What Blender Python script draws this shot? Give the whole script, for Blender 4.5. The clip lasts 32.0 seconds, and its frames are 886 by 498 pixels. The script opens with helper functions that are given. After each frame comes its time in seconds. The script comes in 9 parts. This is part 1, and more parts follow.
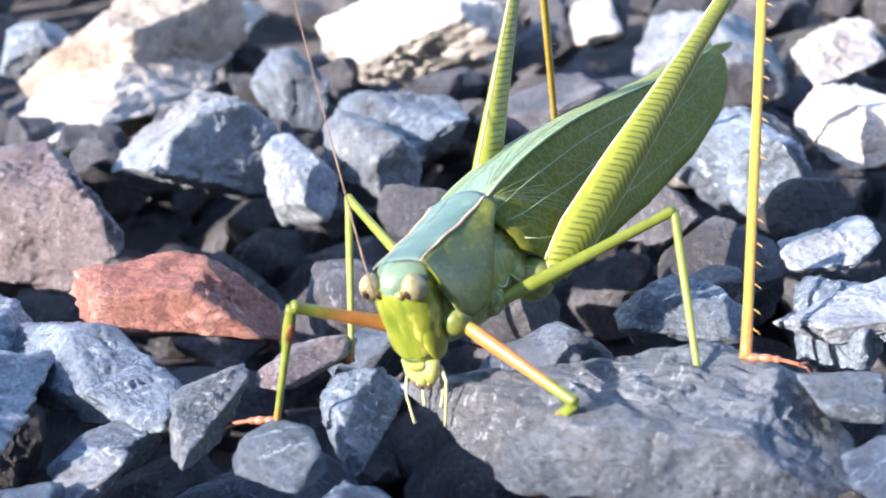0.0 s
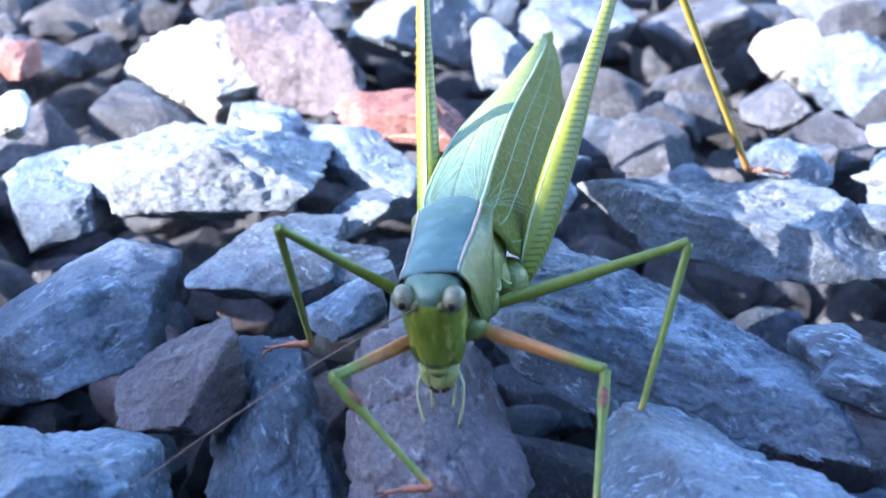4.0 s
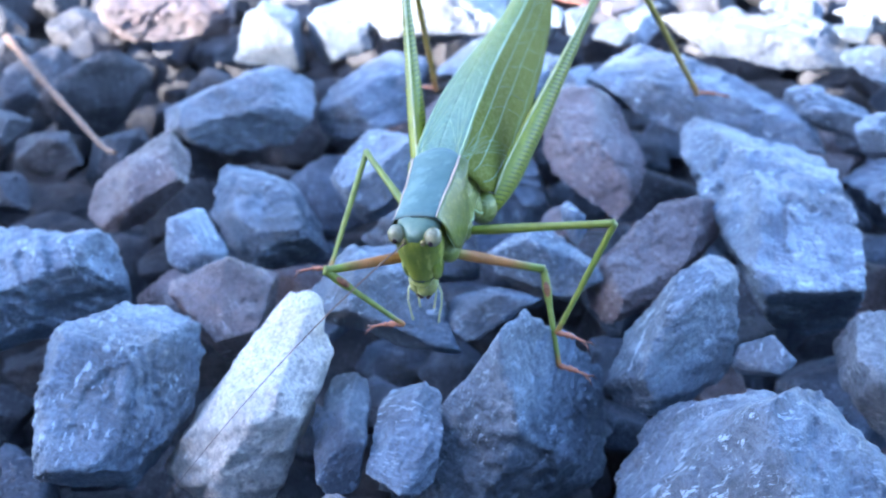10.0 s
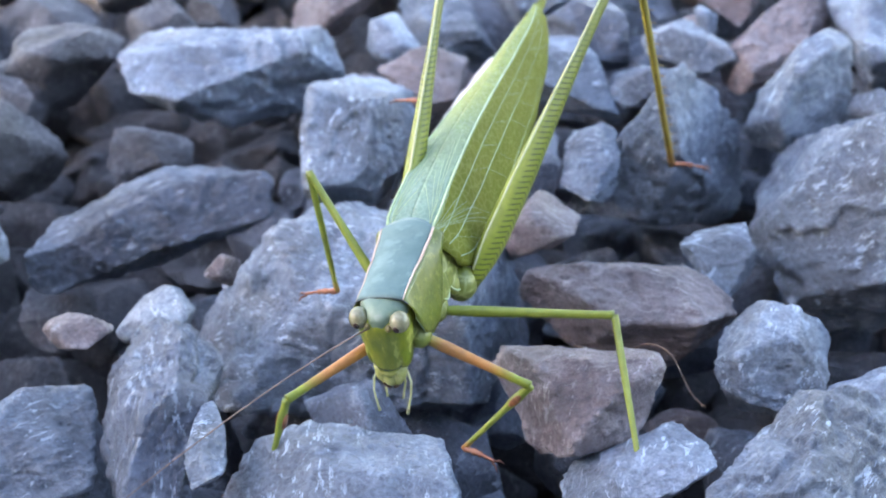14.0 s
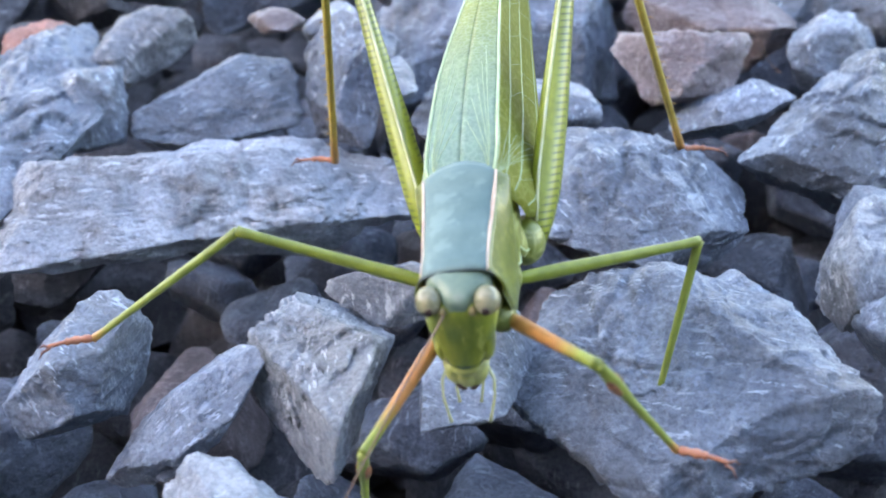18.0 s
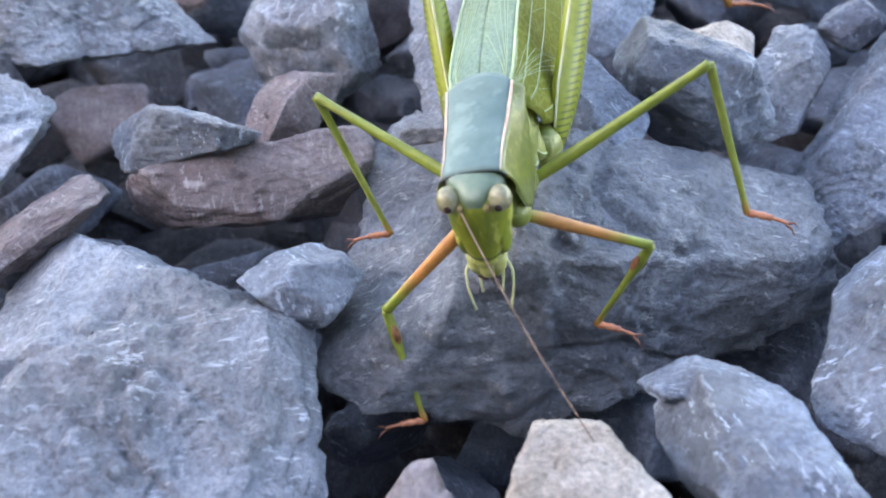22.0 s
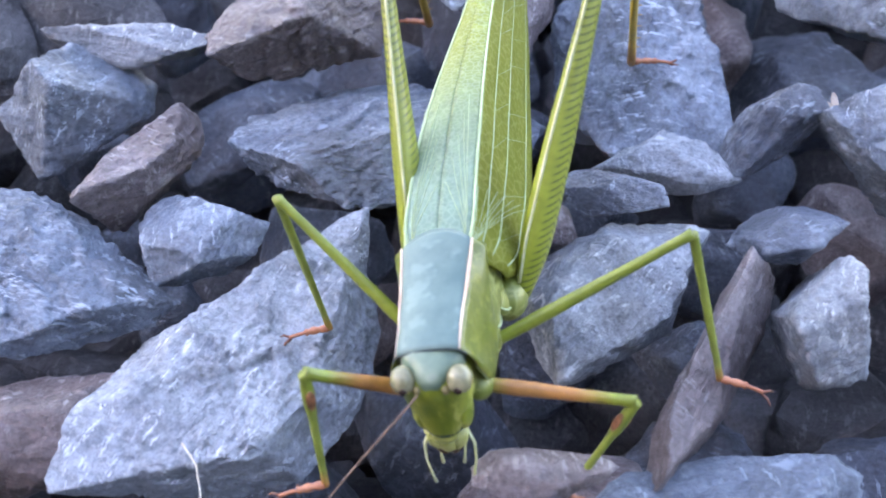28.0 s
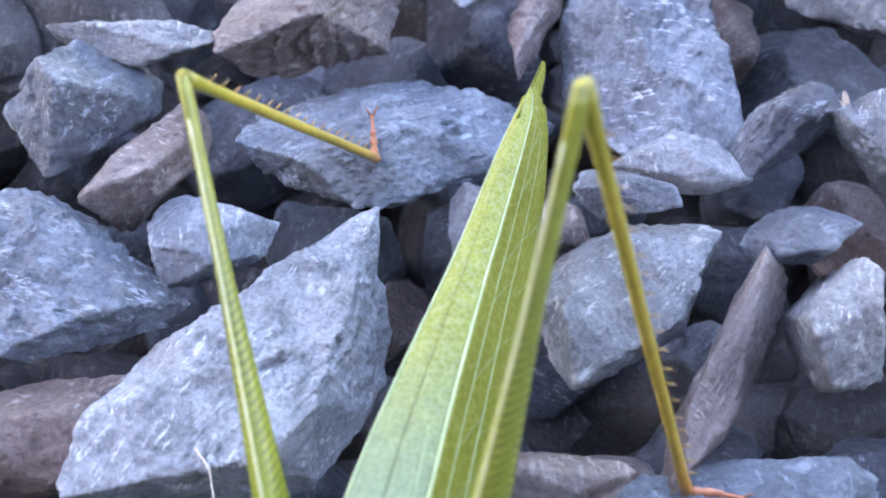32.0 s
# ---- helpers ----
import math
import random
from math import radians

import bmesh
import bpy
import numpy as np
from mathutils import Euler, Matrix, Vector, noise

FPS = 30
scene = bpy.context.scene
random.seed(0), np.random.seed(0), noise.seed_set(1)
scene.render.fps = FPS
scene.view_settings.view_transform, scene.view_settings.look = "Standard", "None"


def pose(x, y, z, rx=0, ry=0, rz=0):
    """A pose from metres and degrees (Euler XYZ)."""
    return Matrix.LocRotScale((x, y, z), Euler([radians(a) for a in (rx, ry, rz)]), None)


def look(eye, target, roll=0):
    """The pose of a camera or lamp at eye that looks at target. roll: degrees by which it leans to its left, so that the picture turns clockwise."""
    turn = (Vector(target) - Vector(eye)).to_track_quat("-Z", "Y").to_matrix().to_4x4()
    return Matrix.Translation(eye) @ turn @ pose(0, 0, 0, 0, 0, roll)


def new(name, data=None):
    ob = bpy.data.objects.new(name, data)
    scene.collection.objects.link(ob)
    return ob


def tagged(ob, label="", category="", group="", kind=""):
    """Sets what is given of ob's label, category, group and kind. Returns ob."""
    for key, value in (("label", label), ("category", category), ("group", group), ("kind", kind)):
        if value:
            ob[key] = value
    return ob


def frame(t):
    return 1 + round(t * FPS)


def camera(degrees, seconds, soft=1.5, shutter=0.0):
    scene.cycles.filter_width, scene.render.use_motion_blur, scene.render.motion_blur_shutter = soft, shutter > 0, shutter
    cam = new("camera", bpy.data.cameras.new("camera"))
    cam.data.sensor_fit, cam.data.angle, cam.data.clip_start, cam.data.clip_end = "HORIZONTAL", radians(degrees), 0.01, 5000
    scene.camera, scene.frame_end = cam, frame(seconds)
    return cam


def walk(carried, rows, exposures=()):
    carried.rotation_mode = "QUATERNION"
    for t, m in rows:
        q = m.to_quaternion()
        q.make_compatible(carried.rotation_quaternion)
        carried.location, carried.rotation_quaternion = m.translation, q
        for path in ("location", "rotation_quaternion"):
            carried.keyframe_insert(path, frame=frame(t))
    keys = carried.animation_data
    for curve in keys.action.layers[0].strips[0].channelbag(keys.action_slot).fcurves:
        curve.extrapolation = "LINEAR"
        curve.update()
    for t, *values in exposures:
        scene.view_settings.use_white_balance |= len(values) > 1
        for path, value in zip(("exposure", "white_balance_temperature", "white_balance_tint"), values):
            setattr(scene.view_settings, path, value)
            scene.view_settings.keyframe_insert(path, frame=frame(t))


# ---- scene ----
cam = camera(38.79, 32.0, soft=1.8)
cam.data.dof.use_dof = True
cam.data.dof.focus_distance = 0.079
cam.data.dof.aperture_fstop = 78.0
walk(cam, [
    (0.0, look((-0.00093, 0.06500, 0.03529), (0.00324, 0.15772, -0.00194), -3.67)),
    (0.5, look((0.00090, 0.06273, 0.03547), (0.00140, 0.15518, -0.00263), -2.84)),
    (1.0, look((-0.00333, 0.05487, 0.03170), (0.00010, 0.14920, -0.00132), 0.09)),
    (1.5, look((-0.00320, 0.05318, 0.03167), (-0.00186, 0.14626, -0.00486), 0.67)),
    (2.0, look((-0.00317, 0.05199, 0.03292), (-0.00578, 0.14418, -0.00572), -0.54)),
    (2.5, look((-0.00449, 0.04931, 0.03259), (-0.00914, 0.14097, -0.00711), -0.98)),
    (3.0, look((-0.00558, 0.04644, 0.03368), (-0.01224, 0.13716, -0.00786), -0.66)),
    (3.5, look((-0.00580, 0.04462, 0.03460), (-0.01242, 0.13536, -0.00689), -0.38)),
    (5.5, look((-0.00395, -0.01170, 0.05755), (-0.00819, 0.07767, 0.01288), 2.61)),
    (6.0, look((-0.00421, -0.01209, 0.05569), (-0.00893, 0.07668, 0.00989), 1.96)),
    (6.5, look((-0.00649, -0.01026, 0.05426), (-0.01236, 0.07820, 0.00799), 1.62)),
    (7.0, look((-0.00901, -0.01083, 0.05355), (-0.01543, 0.07756, 0.00722), 0.97)),
    (7.5, look((-0.00950, -0.01122, 0.05344), (-0.01603, 0.07709, 0.00697), 0.92)),
    (8.0, look((-0.01152, -0.01363, 0.05293), (-0.01908, 0.07441, 0.00612), 0.56)),
    (8.5, look((-0.01320, -0.01726, 0.05312), (-0.02140, 0.07048, 0.00585), 0.07)),
    (9.0, look((-0.01460, -0.02134, 0.05309), (-0.02354, 0.06598, 0.00519), -0.32)),
    (9.5, look((-0.01400, -0.02832, 0.05395), (-0.02350, 0.05864, 0.00548), -1.10)),
    (10.0, look((-0.01281, -0.03421, 0.05661), (-0.02243, 0.05264, 0.00798), -1.20)),
    (10.5, look((-0.01102, -0.03908, 0.05847), (-0.02084, 0.04783, 0.00999), -1.56)),
    (11.0, look((-0.01058, -0.04329, 0.05825), (-0.02082, 0.04315, 0.00901), -1.68)),
    (11.5, look((-0.01124, -0.04998, 0.05797), (-0.02157, 0.03587, 0.00774), -1.91)),
    (12.0, look((-0.01303, -0.05651, 0.05692), (-0.02276, 0.02964, 0.00707), -1.74)),
    (12.5, look((-0.01578, -0.05952, 0.05796), (-0.02633, 0.02637, 0.00785), -1.97)),
    (13.0, look((-0.01780, -0.06176, 0.05718), (-0.02921, 0.02370, 0.00651), -2.50)),
    (13.5, look((-0.01902, -0.06385, 0.05716), (-0.03209, 0.02063, 0.00527), -2.96)),
    (15.5, look((-0.02461, -0.06762, 0.04936), (-0.04039, 0.01298, -0.00769), -4.27)),
    (16.0, look((-0.02672, -0.06988, 0.04524), (-0.04139, 0.01107, -0.01162), -3.41)),
    (16.5, look((-0.03097, -0.07568, 0.04100), (-0.04535, 0.00596, -0.01493), -1.23)),
    (17.0, look((-0.03299, -0.08384, 0.04244), (-0.04748, -0.00026, -0.01053), -0.87)),
    (17.5, look((-0.03465, -0.09305, 0.04472), (-0.04930, -0.00994, -0.00893), -1.22)),
    (18.0, look((-0.02867, -0.10122, 0.04729), (-0.04180, -0.01798, -0.00655), -1.41)),
    (18.5, look((-0.02637, -0.11243, 0.04826), (-0.03780, -0.03037, -0.00773), -2.10)),
    (19.0, look((-0.02678, -0.12026, 0.04823), (-0.03893, -0.03950, -0.00948), -2.90)),
    (19.5, look((-0.02742, -0.12524, 0.04837), (-0.03973, -0.04559, -0.01084), -2.88)),
    (20.0, look((-0.03025, -0.12881, 0.04705), (-0.04345, -0.05067, -0.01394), -3.12)),
    (20.5, look((-0.03450, -0.13669, 0.05024), (-0.04856, -0.05998, -0.01235), -2.92)),
    (21.0, look((-0.03636, -0.14241, 0.05066), (-0.05049, -0.06684, -0.01329), -2.25)),
    (21.5, look((-0.03517, -0.14407, 0.04911), (-0.04709, -0.06848, -0.01527), -1.06)),
    (22.0, look((-0.03417, -0.14773, 0.05059), (-0.04626, -0.07234, -0.01399), -1.19)),
    (22.5, look((-0.03274, -0.15806, 0.05834), (-0.04442, -0.08288, -0.00656), -0.34)),
    (23.0, look((-0.03346, -0.16410, 0.06161), (-0.04378, -0.08992, -0.00465), 1.08)),
    (23.5, look((-0.03362, -0.16722, 0.06172), (-0.04400, -0.09413, -0.00573), 1.16)),
    (24.0, look((-0.03439, -0.17182, 0.06147), (-0.04529, -0.10099, -0.00828), 0.60)),
    (24.5, look((-0.03262, -0.17543, 0.06051), (-0.04360, -0.10616, -0.01077), 0.08)),
    (25.0, look((-0.03251, -0.17936, 0.06071), (-0.04342, -0.11160, -0.01202), -0.04)),
    (25.5, look((-0.03412, -0.18365, 0.06118), (-0.04625, -0.11795, -0.01323), -0.67)),
    (26.0, look((-0.03543, -0.18725, 0.06213), (-0.04897, -0.12386, -0.01402), -2.02)),
    (26.5, look((-0.03880, -0.19326, 0.06477), (-0.05346, -0.13097, -0.01208), -3.35)),
    (28.5, look((-0.04465, -0.20669, 0.05740), (-0.05620, -0.14148, -0.01753), -1.89)),
    (29.0, look((-0.04487, -0.20643, 0.05716), (-0.05687, -0.14170, -0.01812), -2.44)),
    (29.5, look((-0.04499, -0.20663, 0.05760), (-0.05703, -0.14213, -0.01786), -2.55)),
    (30.0, look((-0.04477, -0.20570, 0.05783), (-0.05681, -0.14111, -0.01756), -2.70)),
    (30.5, look((-0.04463, -0.20553, 0.05736), (-0.05682, -0.14134, -0.01835), -3.04)),
    (31.0, look((-0.04517, -0.20510, 0.05918), (-0.05654, -0.14069, -0.01646), -1.96)),
    (31.5, look((-0.04512, -0.20541, 0.05916), (-0.05629, -0.14135, -0.01680), -1.62)),
    (32.0, look((-0.04570, -0.20499, 0.05915), (-0.05692, -0.14091, -0.01679), -1.62)),
], exposures=[
    (0.0, 1.61, 5720, 19), (1.5, 1.67, 5760, 19), (3.0, 2.08, 5020, 19), (5.5, 2.50, 5060, 18),
    (9.0, 2.83, 5040, 18), (11.0, 3.02, 5900, 19), (12.5, 3.12, 7150, 22), (16.0, 3.27, 7250, 22), (20.0, 3.29, 7600, 23),
    (24.0, 3.30, 7900, 26), (28.0, 3.48, 7400, 30), (32.0, 3.45, 7500, 30),
])

# ---- sky and sun: low evening sun from behind and beside the camera ----
SUN = Vector((-0.78, -0.52, 0.44)).normalized()
world = bpy.data.worlds.new("sky")
scene.world = world
world.use_nodes = True
wt = world.node_tree
sky = wt.nodes.new("ShaderNodeTexSky")
sky.sky_type, sky.sun_disc = "NISHITA", False
sky.sun_elevation = math.asin(SUN.z)
sky.sun_rotation = math.atan2(SUN.x, SUN.y)
wt.links.new(sky.outputs[0], wt.nodes["Background"].inputs[0])
wt.nodes["Background"].inputs[1].default_value = 0.15
sun_data = bpy.data.lights.new("sun", "SUN")
sun_data.energy, sun_data.angle, sun_data.color = 5.0, radians(0.5), (1.0, 0.86, 0.68)
sun = new("sun", sun_data)
sun.matrix_world = look(SUN * 3, (0, 0, 0))

# ---- materials ----
def material(name):
    m = bpy.data.materials.new(name)
    m.use_nodes = True
    n, l = m.node_tree.nodes, m.node_tree.links
    return m, n, l, n["Principled BSDF"]


def ramp(n, stops):
    r = n.new("ShaderNodeValToRGB")
    e = r.color_ramp.elements
    while len(e) < len(stops):
        e.new(0.5)
    for k, (p, c) in enumerate(stops):
        e[k].position, e[k].color = p, (*c, 1)
    return r


def noise_node(n, l, co, scale, detail=6, rough=0.6):
    t = n.new("ShaderNodeTexNoise")
    t.inputs["Scale"].default_value, t.inputs["Detail"].default_value = scale, detail
    t.inputs["Roughness"].default_value = rough
    l.new(co, t.inputs["Vector"])
    return t


def mix(n, l, fac, a, b, blend="MIX"):
    m = n.new("ShaderNodeMix")
    m.data_type, m.blend_type = "RGBA", blend
    for sock, v in ((m.inputs[0], fac), (m.inputs[6], a), (m.inputs[7], b)):
        if hasattr(v, "is_linked"):
            l.new(v, sock)
        elif isinstance(v, tuple):
            sock.default_value = (*v, 1)
        else:
            sock.default_value = v
    return m.outputs[2]


def rock_material(name, dark, mid, pale, speck=0.5, rough=0.41, island=False):
    """Crushed stone: mottling, brownish weathered patches, pale streaky scuffs, painted edge highlights, gritty relief.
    """
    m, n, l, p = material(name)
    co = n.new("ShaderNodeTexCoord").outputs["Object"]
    info = n.new("ShaderNodeObjectInfo")
    geo = n.new("ShaderNodeNewGeometry")
    each = geo.outputs["Random Per Island"] if island else info.outputs["Random"]
    shift = n.new("ShaderNodeVectorMath")
    shift.operation = "MULTIPLY_ADD"
    l.new(each, shift.inputs[0])
    shift.inputs[1].default_value = (3.1, 1.7, 2.3)
    l.new(co, shift.inputs[2])
    co = shift.outputs[0]
    streak = n.new("ShaderNodeMapping")
    streak.inputs["Scale"].default_value = (1.5, 0.36, 0.8)
    streak.inputs["Rotation"].default_value = (0.3, 0.2, 0.7)
    l.new(co, streak.inputs[0])
    big = noise_node(n, l, co, 190, 6, 0.62)
    base = ramp(n, [(0.32, tuple(0.75 * a + 0.25 * b for a, b in zip(dark, mid))), (0.50, mid), (0.68, tuple(0.68 * a + 0.32 * b for a, b in zip(mid, pale)))])
    l.new(big.outputs[0], base.inputs[0])
    # weathered brownish patches
    weather = noise_node(n, l, co, 75, 4, 0.6)
    wr = ramp(n, [(0.50, (0, 0, 0)), (0.62, (0.6, 0.6, 0.6))])
    l.new(weather.outputs[0], wr.inputs[0])
    col = mix(n, l, wr.outputs[0], base.outputs[0], tuple(0.62 * c * k for c, k in zip(mid, (1.0, 0.86, 0.74))))
    fine = noise_node(n, l, co, 2600, 4, 0.7)
    grain = ramp(n, [(0.34, (0.62, 0.62, 0.62)), (0.64, (1.28, 1.28, 1.28))])
    l.new(fine.outputs[0], grain.inputs[0])
    col = mix(n, l, 0.9, col, grain.outputs[0], "MULTIPLY")
    # pale scuffs, streaky and clustered
    flake = noise_node(n, l, streak.outputs[0], 1500, 6, 0.72)
    patch = noise_node(n, l, co, 230, 3)
    fr = ramp(n, [(0.575, (0, 0, 0)), (0.595, (1, 1, 1))])
    l.new(flake.outputs[0], fr.inputs[0])
    pr = ramp(n, [(0.42, (0.12, 0.12, 0.12)), (0.60, (1, 1, 1))])
    l.new(patch.outputs[0], pr.inputs[0])
    both = mix(n, l, 1.0, fr.outputs[0], pr.outputs[0], "MULTIPLY")
    amount = n.new("ShaderNodeMath")
    amount.operation = "MULTIPLY"
    l.new(both, amount.inputs[0])
    amount.inputs[1].default_value = min(1.0, 1.8 * speck)
    col = mix(n, l, amount.outputs[0], col, pale)
    # highlight on the lit ridges, put into the colour as paler edges
    pt = n.new("ShaderNodeMath")
    pt.operation = "MULTIPLY_ADD"
    l.new(fine.outputs[0], pt.inputs[0])
    pt.inputs[1].default_value = 0.10
    l.new(geo.outputs["Pointiness"], pt.inputs[2])
    er = ramp(n, [(0.585, (0, 0, 0)), (0.66, (0.55, 0.55, 0.55))])
    l.new(pt.outputs[0], er.inputs[0])
    col = mix(n, l, er.outputs[0], col, pale)
    # each stone a little lighter or darker
    val = n.new("ShaderNodeMapRange")
    l.new(each, val.inputs[0])
    val.inputs[3].default_value, val.inputs[4].default_value = (0.6, 1.5) if island else (0.8, 1.25)
    hsv = n.new("ShaderNodeHueSaturation")
    l.new(val.outputs[0], hsv.inputs["Value"])
    l.new(col, hsv.inputs["Color"])
    l.new(hsv.outputs[0], p.inputs["Base Color"])
    sheen = n.new("ShaderNodeMapRange")
    l.new(flake.outputs[0], sheen.inputs[0])
    sheen.inputs[3].default_value, sheen.inputs[4].default_value = rough + 0.15, rough - 0.18
    l.new(sheen.outputs[0], p.inputs["Roughness"])
    p.inputs["Specular IOR Level"].default_value = 0.62
    b1 = n.new("ShaderNodeBump")
    b1.inputs["Strength"].default_value, b1.inputs["Distance"].default_value = 1.0, 0.0017
    # small shell-like break faces
    bent = n.new("ShaderNodeVectorMath")
    bent.operation = "MULTIPLY_ADD"
    l.new(big.outputs["Color"], bent.inputs[0])
    bent.inputs[1].default_value = (0.004, 0.004, 0.004)
    l.new(co, bent.inputs[2])
    chip = n.new("ShaderNodeTexVoronoi")
    chip.inputs["Scale"].default_value = 210
    l.new(bent.outputs[0], chip.inputs["Vector"])
    b0 = n.new("ShaderNodeBump")
    b0.inputs["Strength"].default_value, b0.inputs["Distance"].default_value = 0.7, 0.0018
    l.new(chip.outputs["Distance"], b0.inputs["Height"])
    l.new(b0.outputs[0], b1.inputs["Normal"])
    # thin broken layers
    bed = n.new("ShaderNodeMapping")
    bed.inputs["Rotation"].default_value = (0.5, 0.3, 0.4)
    bed.inputs["Scale"].default_value = (0.55, 0.8, 1.9)
    l.new(co, bed.inputs[0])
    mid_n = noise_node(n, l, bed.outputs[0], 330, 10, 0.68)
    l.new(mid_n.outputs[0], b1.inputs["Height"])
    b2 = n.new("ShaderNodeBump")
    b2.inputs["Strength"].default_value, b2.inputs["Distance"].default_value = 0.85, 0.00024
    l.new(fine.outputs[0], b2.inputs["Height"])
    l.new(b1.outputs[0], b2.inputs["Normal"])
    l.new(b2.outputs[0], p.inputs["Normal"])
    return m


ROCK = {
    "b": rock_material("blue_grey_stone", (0.095, 0.122, 0.160), (0.190, 0.237, 0.293), (0.557, 0.666, 0.767)),
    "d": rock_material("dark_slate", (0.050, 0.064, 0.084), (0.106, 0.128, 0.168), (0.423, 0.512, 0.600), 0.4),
    "p": rock_material("purple_brown_stone", (0.109, 0.084, 0.087), (0.218, 0.173, 0.173), (0.538, 0.486, 0.474), 0.35),
    "l": rock_material("pale_grey_stone", (0.185, 0.214, 0.240), (0.325, 0.368, 0.412), (0.697, 0.755, 0.799), 0.5),
    "g": rock_material("grey_stone", (0.112, 0.130, 0.152), (0.212, 0.240, 0.270), (0.595, 0.627, 0.632), 0.45),
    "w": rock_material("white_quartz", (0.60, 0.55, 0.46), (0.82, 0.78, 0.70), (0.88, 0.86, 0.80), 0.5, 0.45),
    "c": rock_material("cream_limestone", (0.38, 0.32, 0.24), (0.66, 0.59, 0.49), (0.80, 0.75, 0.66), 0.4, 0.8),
    "r": rock_material("red_brown_stone", (0.256, 0.096, 0.064), (0.435, 0.192, 0.141), (0.666, 0.461, 0.384), 0.3, 0.75),
}

# bed colour made very dark to stand in for shade between the stones
BED = rock_material("gap_shade_gravel", (0.030, 0.031, 0.034), (0.070, 0.071, 0.078), (0.24, 0.24, 0.25), 0.45, 0.6, True)


def plain(name, color, rough=0.8, scale=400, depth=0.35):
    m, n, l, p = material(name)
    co = n.new("ShaderNodeTexCoord").outputs["Object"]
    t = noise_node(n, l, co, scale, 6)
    r = ramp(n, [(0.3, tuple(c * (1 - depth) for c in color)), (0.7, tuple(c * (1 + depth) for c in color))])
    l.new(t.outputs[0], r.inputs[0])
    l.new(r.outputs[0], p.inputs["Base Color"])
    p.inputs["Roughness"].default_value = rough
    b = n.new("ShaderNodeBump")
    b.inputs["Strength"].default_value, b.inputs["Distance"].default_value = 0.5, 0.5 / scale
    l.new(t.outputs[0], b.inputs["Height"])
    l.new(b.outputs[0], p.inputs["Normal"])
    return m

# ---- ground, and an unseen wall added to shade the gravel ----
def box(name, x0, x1, y0, y1, z0, z1, mat):
    bm = bmesh.new()
    bmesh.ops.create_cube(bm, size=1, matrix=Matrix.Translation(((x0 + x1) / 2, (y0 + y1) / 2, (z0 + z1) / 2)) @ Matrix.Diagonal((x1 - x0, y1 - y0, z1 - z0, 1)))
    me = bpy.data.meshes.new(name)
    bm.to_mesh(me)
    bm.free()
    me.materials.append(mat)
    return new(name, me)


tagged(box("ground", -150, 150, -150, 150, -0.2, -0.028, plain("gritty_earth", (0.10, 0.097, 0.092), 0.95, 120, 0.6)),
       "grey gritty earth under the gravel bed", "ground", kind="structure")
# stands out of view, placed to block the low sun and part of the sky
wall = box("wall_south", -8, 8, -0.2, 0, -0.035, 0.583, plain("shade_wall_dark", (0.13, 0.12, 0.11), 0.9, 30))
wall.matrix_world = pose(0, -0.570, 0, 0, 0, 0)
tagged(wall, "unseen plain dark wall added to shade the gravel", "wall", kind="structure")


# ---- crushed stones ----
def ico_sphere(level):
    g = (1 + 5 ** 0.5) / 2
    v = [(-1, g, 0), (1, g, 0), (-1, -g, 0), (1, -g, 0), (0, -1, g), (0, 1, g), (0, -1, -g), (0, 1, -g), (g, 0, -1), (g, 0, 1), (-g, 0, -1), (-g, 0, 1)]
    f = [(0, 11, 5), (0, 5, 1), (0, 1, 7), (0, 7, 10), (0, 10, 11), (1, 5, 9), (5, 11, 4), (11, 10, 2), (10, 7, 6), (7, 1, 8),
         (3, 9, 4), (3, 4, 2), (3, 2, 6), (3, 6, 8), (3, 8, 9), (4, 9, 5), (2, 4, 11), (6, 2, 10), (8, 6, 7), (9, 8, 1)]
    v = [np.array(a) / np.linalg.norm(a) for a in v]
    for _ in range(level):
        mid, h = {}, []

        def half(a, b):
            k = (min(a, b), max(a, b))
            if k not in mid:
                q = v[a] + v[b]
                mid[k] = len(v)
                v.append(q / np.linalg.norm(q))
            return mid[k]
        for a, b, c in f:
            x, y, z = half(a, b), half(b, c), half(c, a)
            h += [(a, x, z), (b, y, x), (c, z, y), (x, y, z)]
        f = h
    return np.array(v), f


BALL = {k: ico_sphere(k) for k in (2, 3, 4, 5)}


def broken(seed, d):
    """A body cut by random break planes, with its edges slightly worn; fills the cube -1..1."""
    r = np.random.RandomState(seed)
    k = r.randint(8, 13)
    n = r.normal(size=(k, 3))
    n /= np.linalg.norm(n, axis=1)[:, None]
    for _ in range(6):
        dd = n[:, None] - n[None]
        q = (dd ** 2).sum(-1) + np.eye(k)
        n = n + 0.12 * (dd / q[..., None] ** 1.5).sum(1)
        n /= np.linalg.norm(n, axis=1)[:, None]
    h = r.uniform(0.55, 1.0, k)
    a = np.maximum(d @ n.T, 1e-3) / h
    lo_hi = d * np.minimum((a ** 16).sum(1) ** (-1 / 16), 1.6)[:, None]
    lo, hi = lo_hi.min(0), lo_hi.max(0)
    worn = d * np.minimum((a ** 110).sum(1) ** (-1 / 110), 1.6)[:, None]
    v = (worn - (lo + hi) / 2) / ((hi - lo) / 2)
    # chips knocked off the corners and edges
    c = r.normal(size=(9, 3))
    for q in c / np.linalg.norm(c, axis=1)[:, None]:
        s = v @ q
        over = np.maximum(s - s.max() * r.uniform(0.86, 0.97), 0)
        v = v - over[:, None] * q
    return v


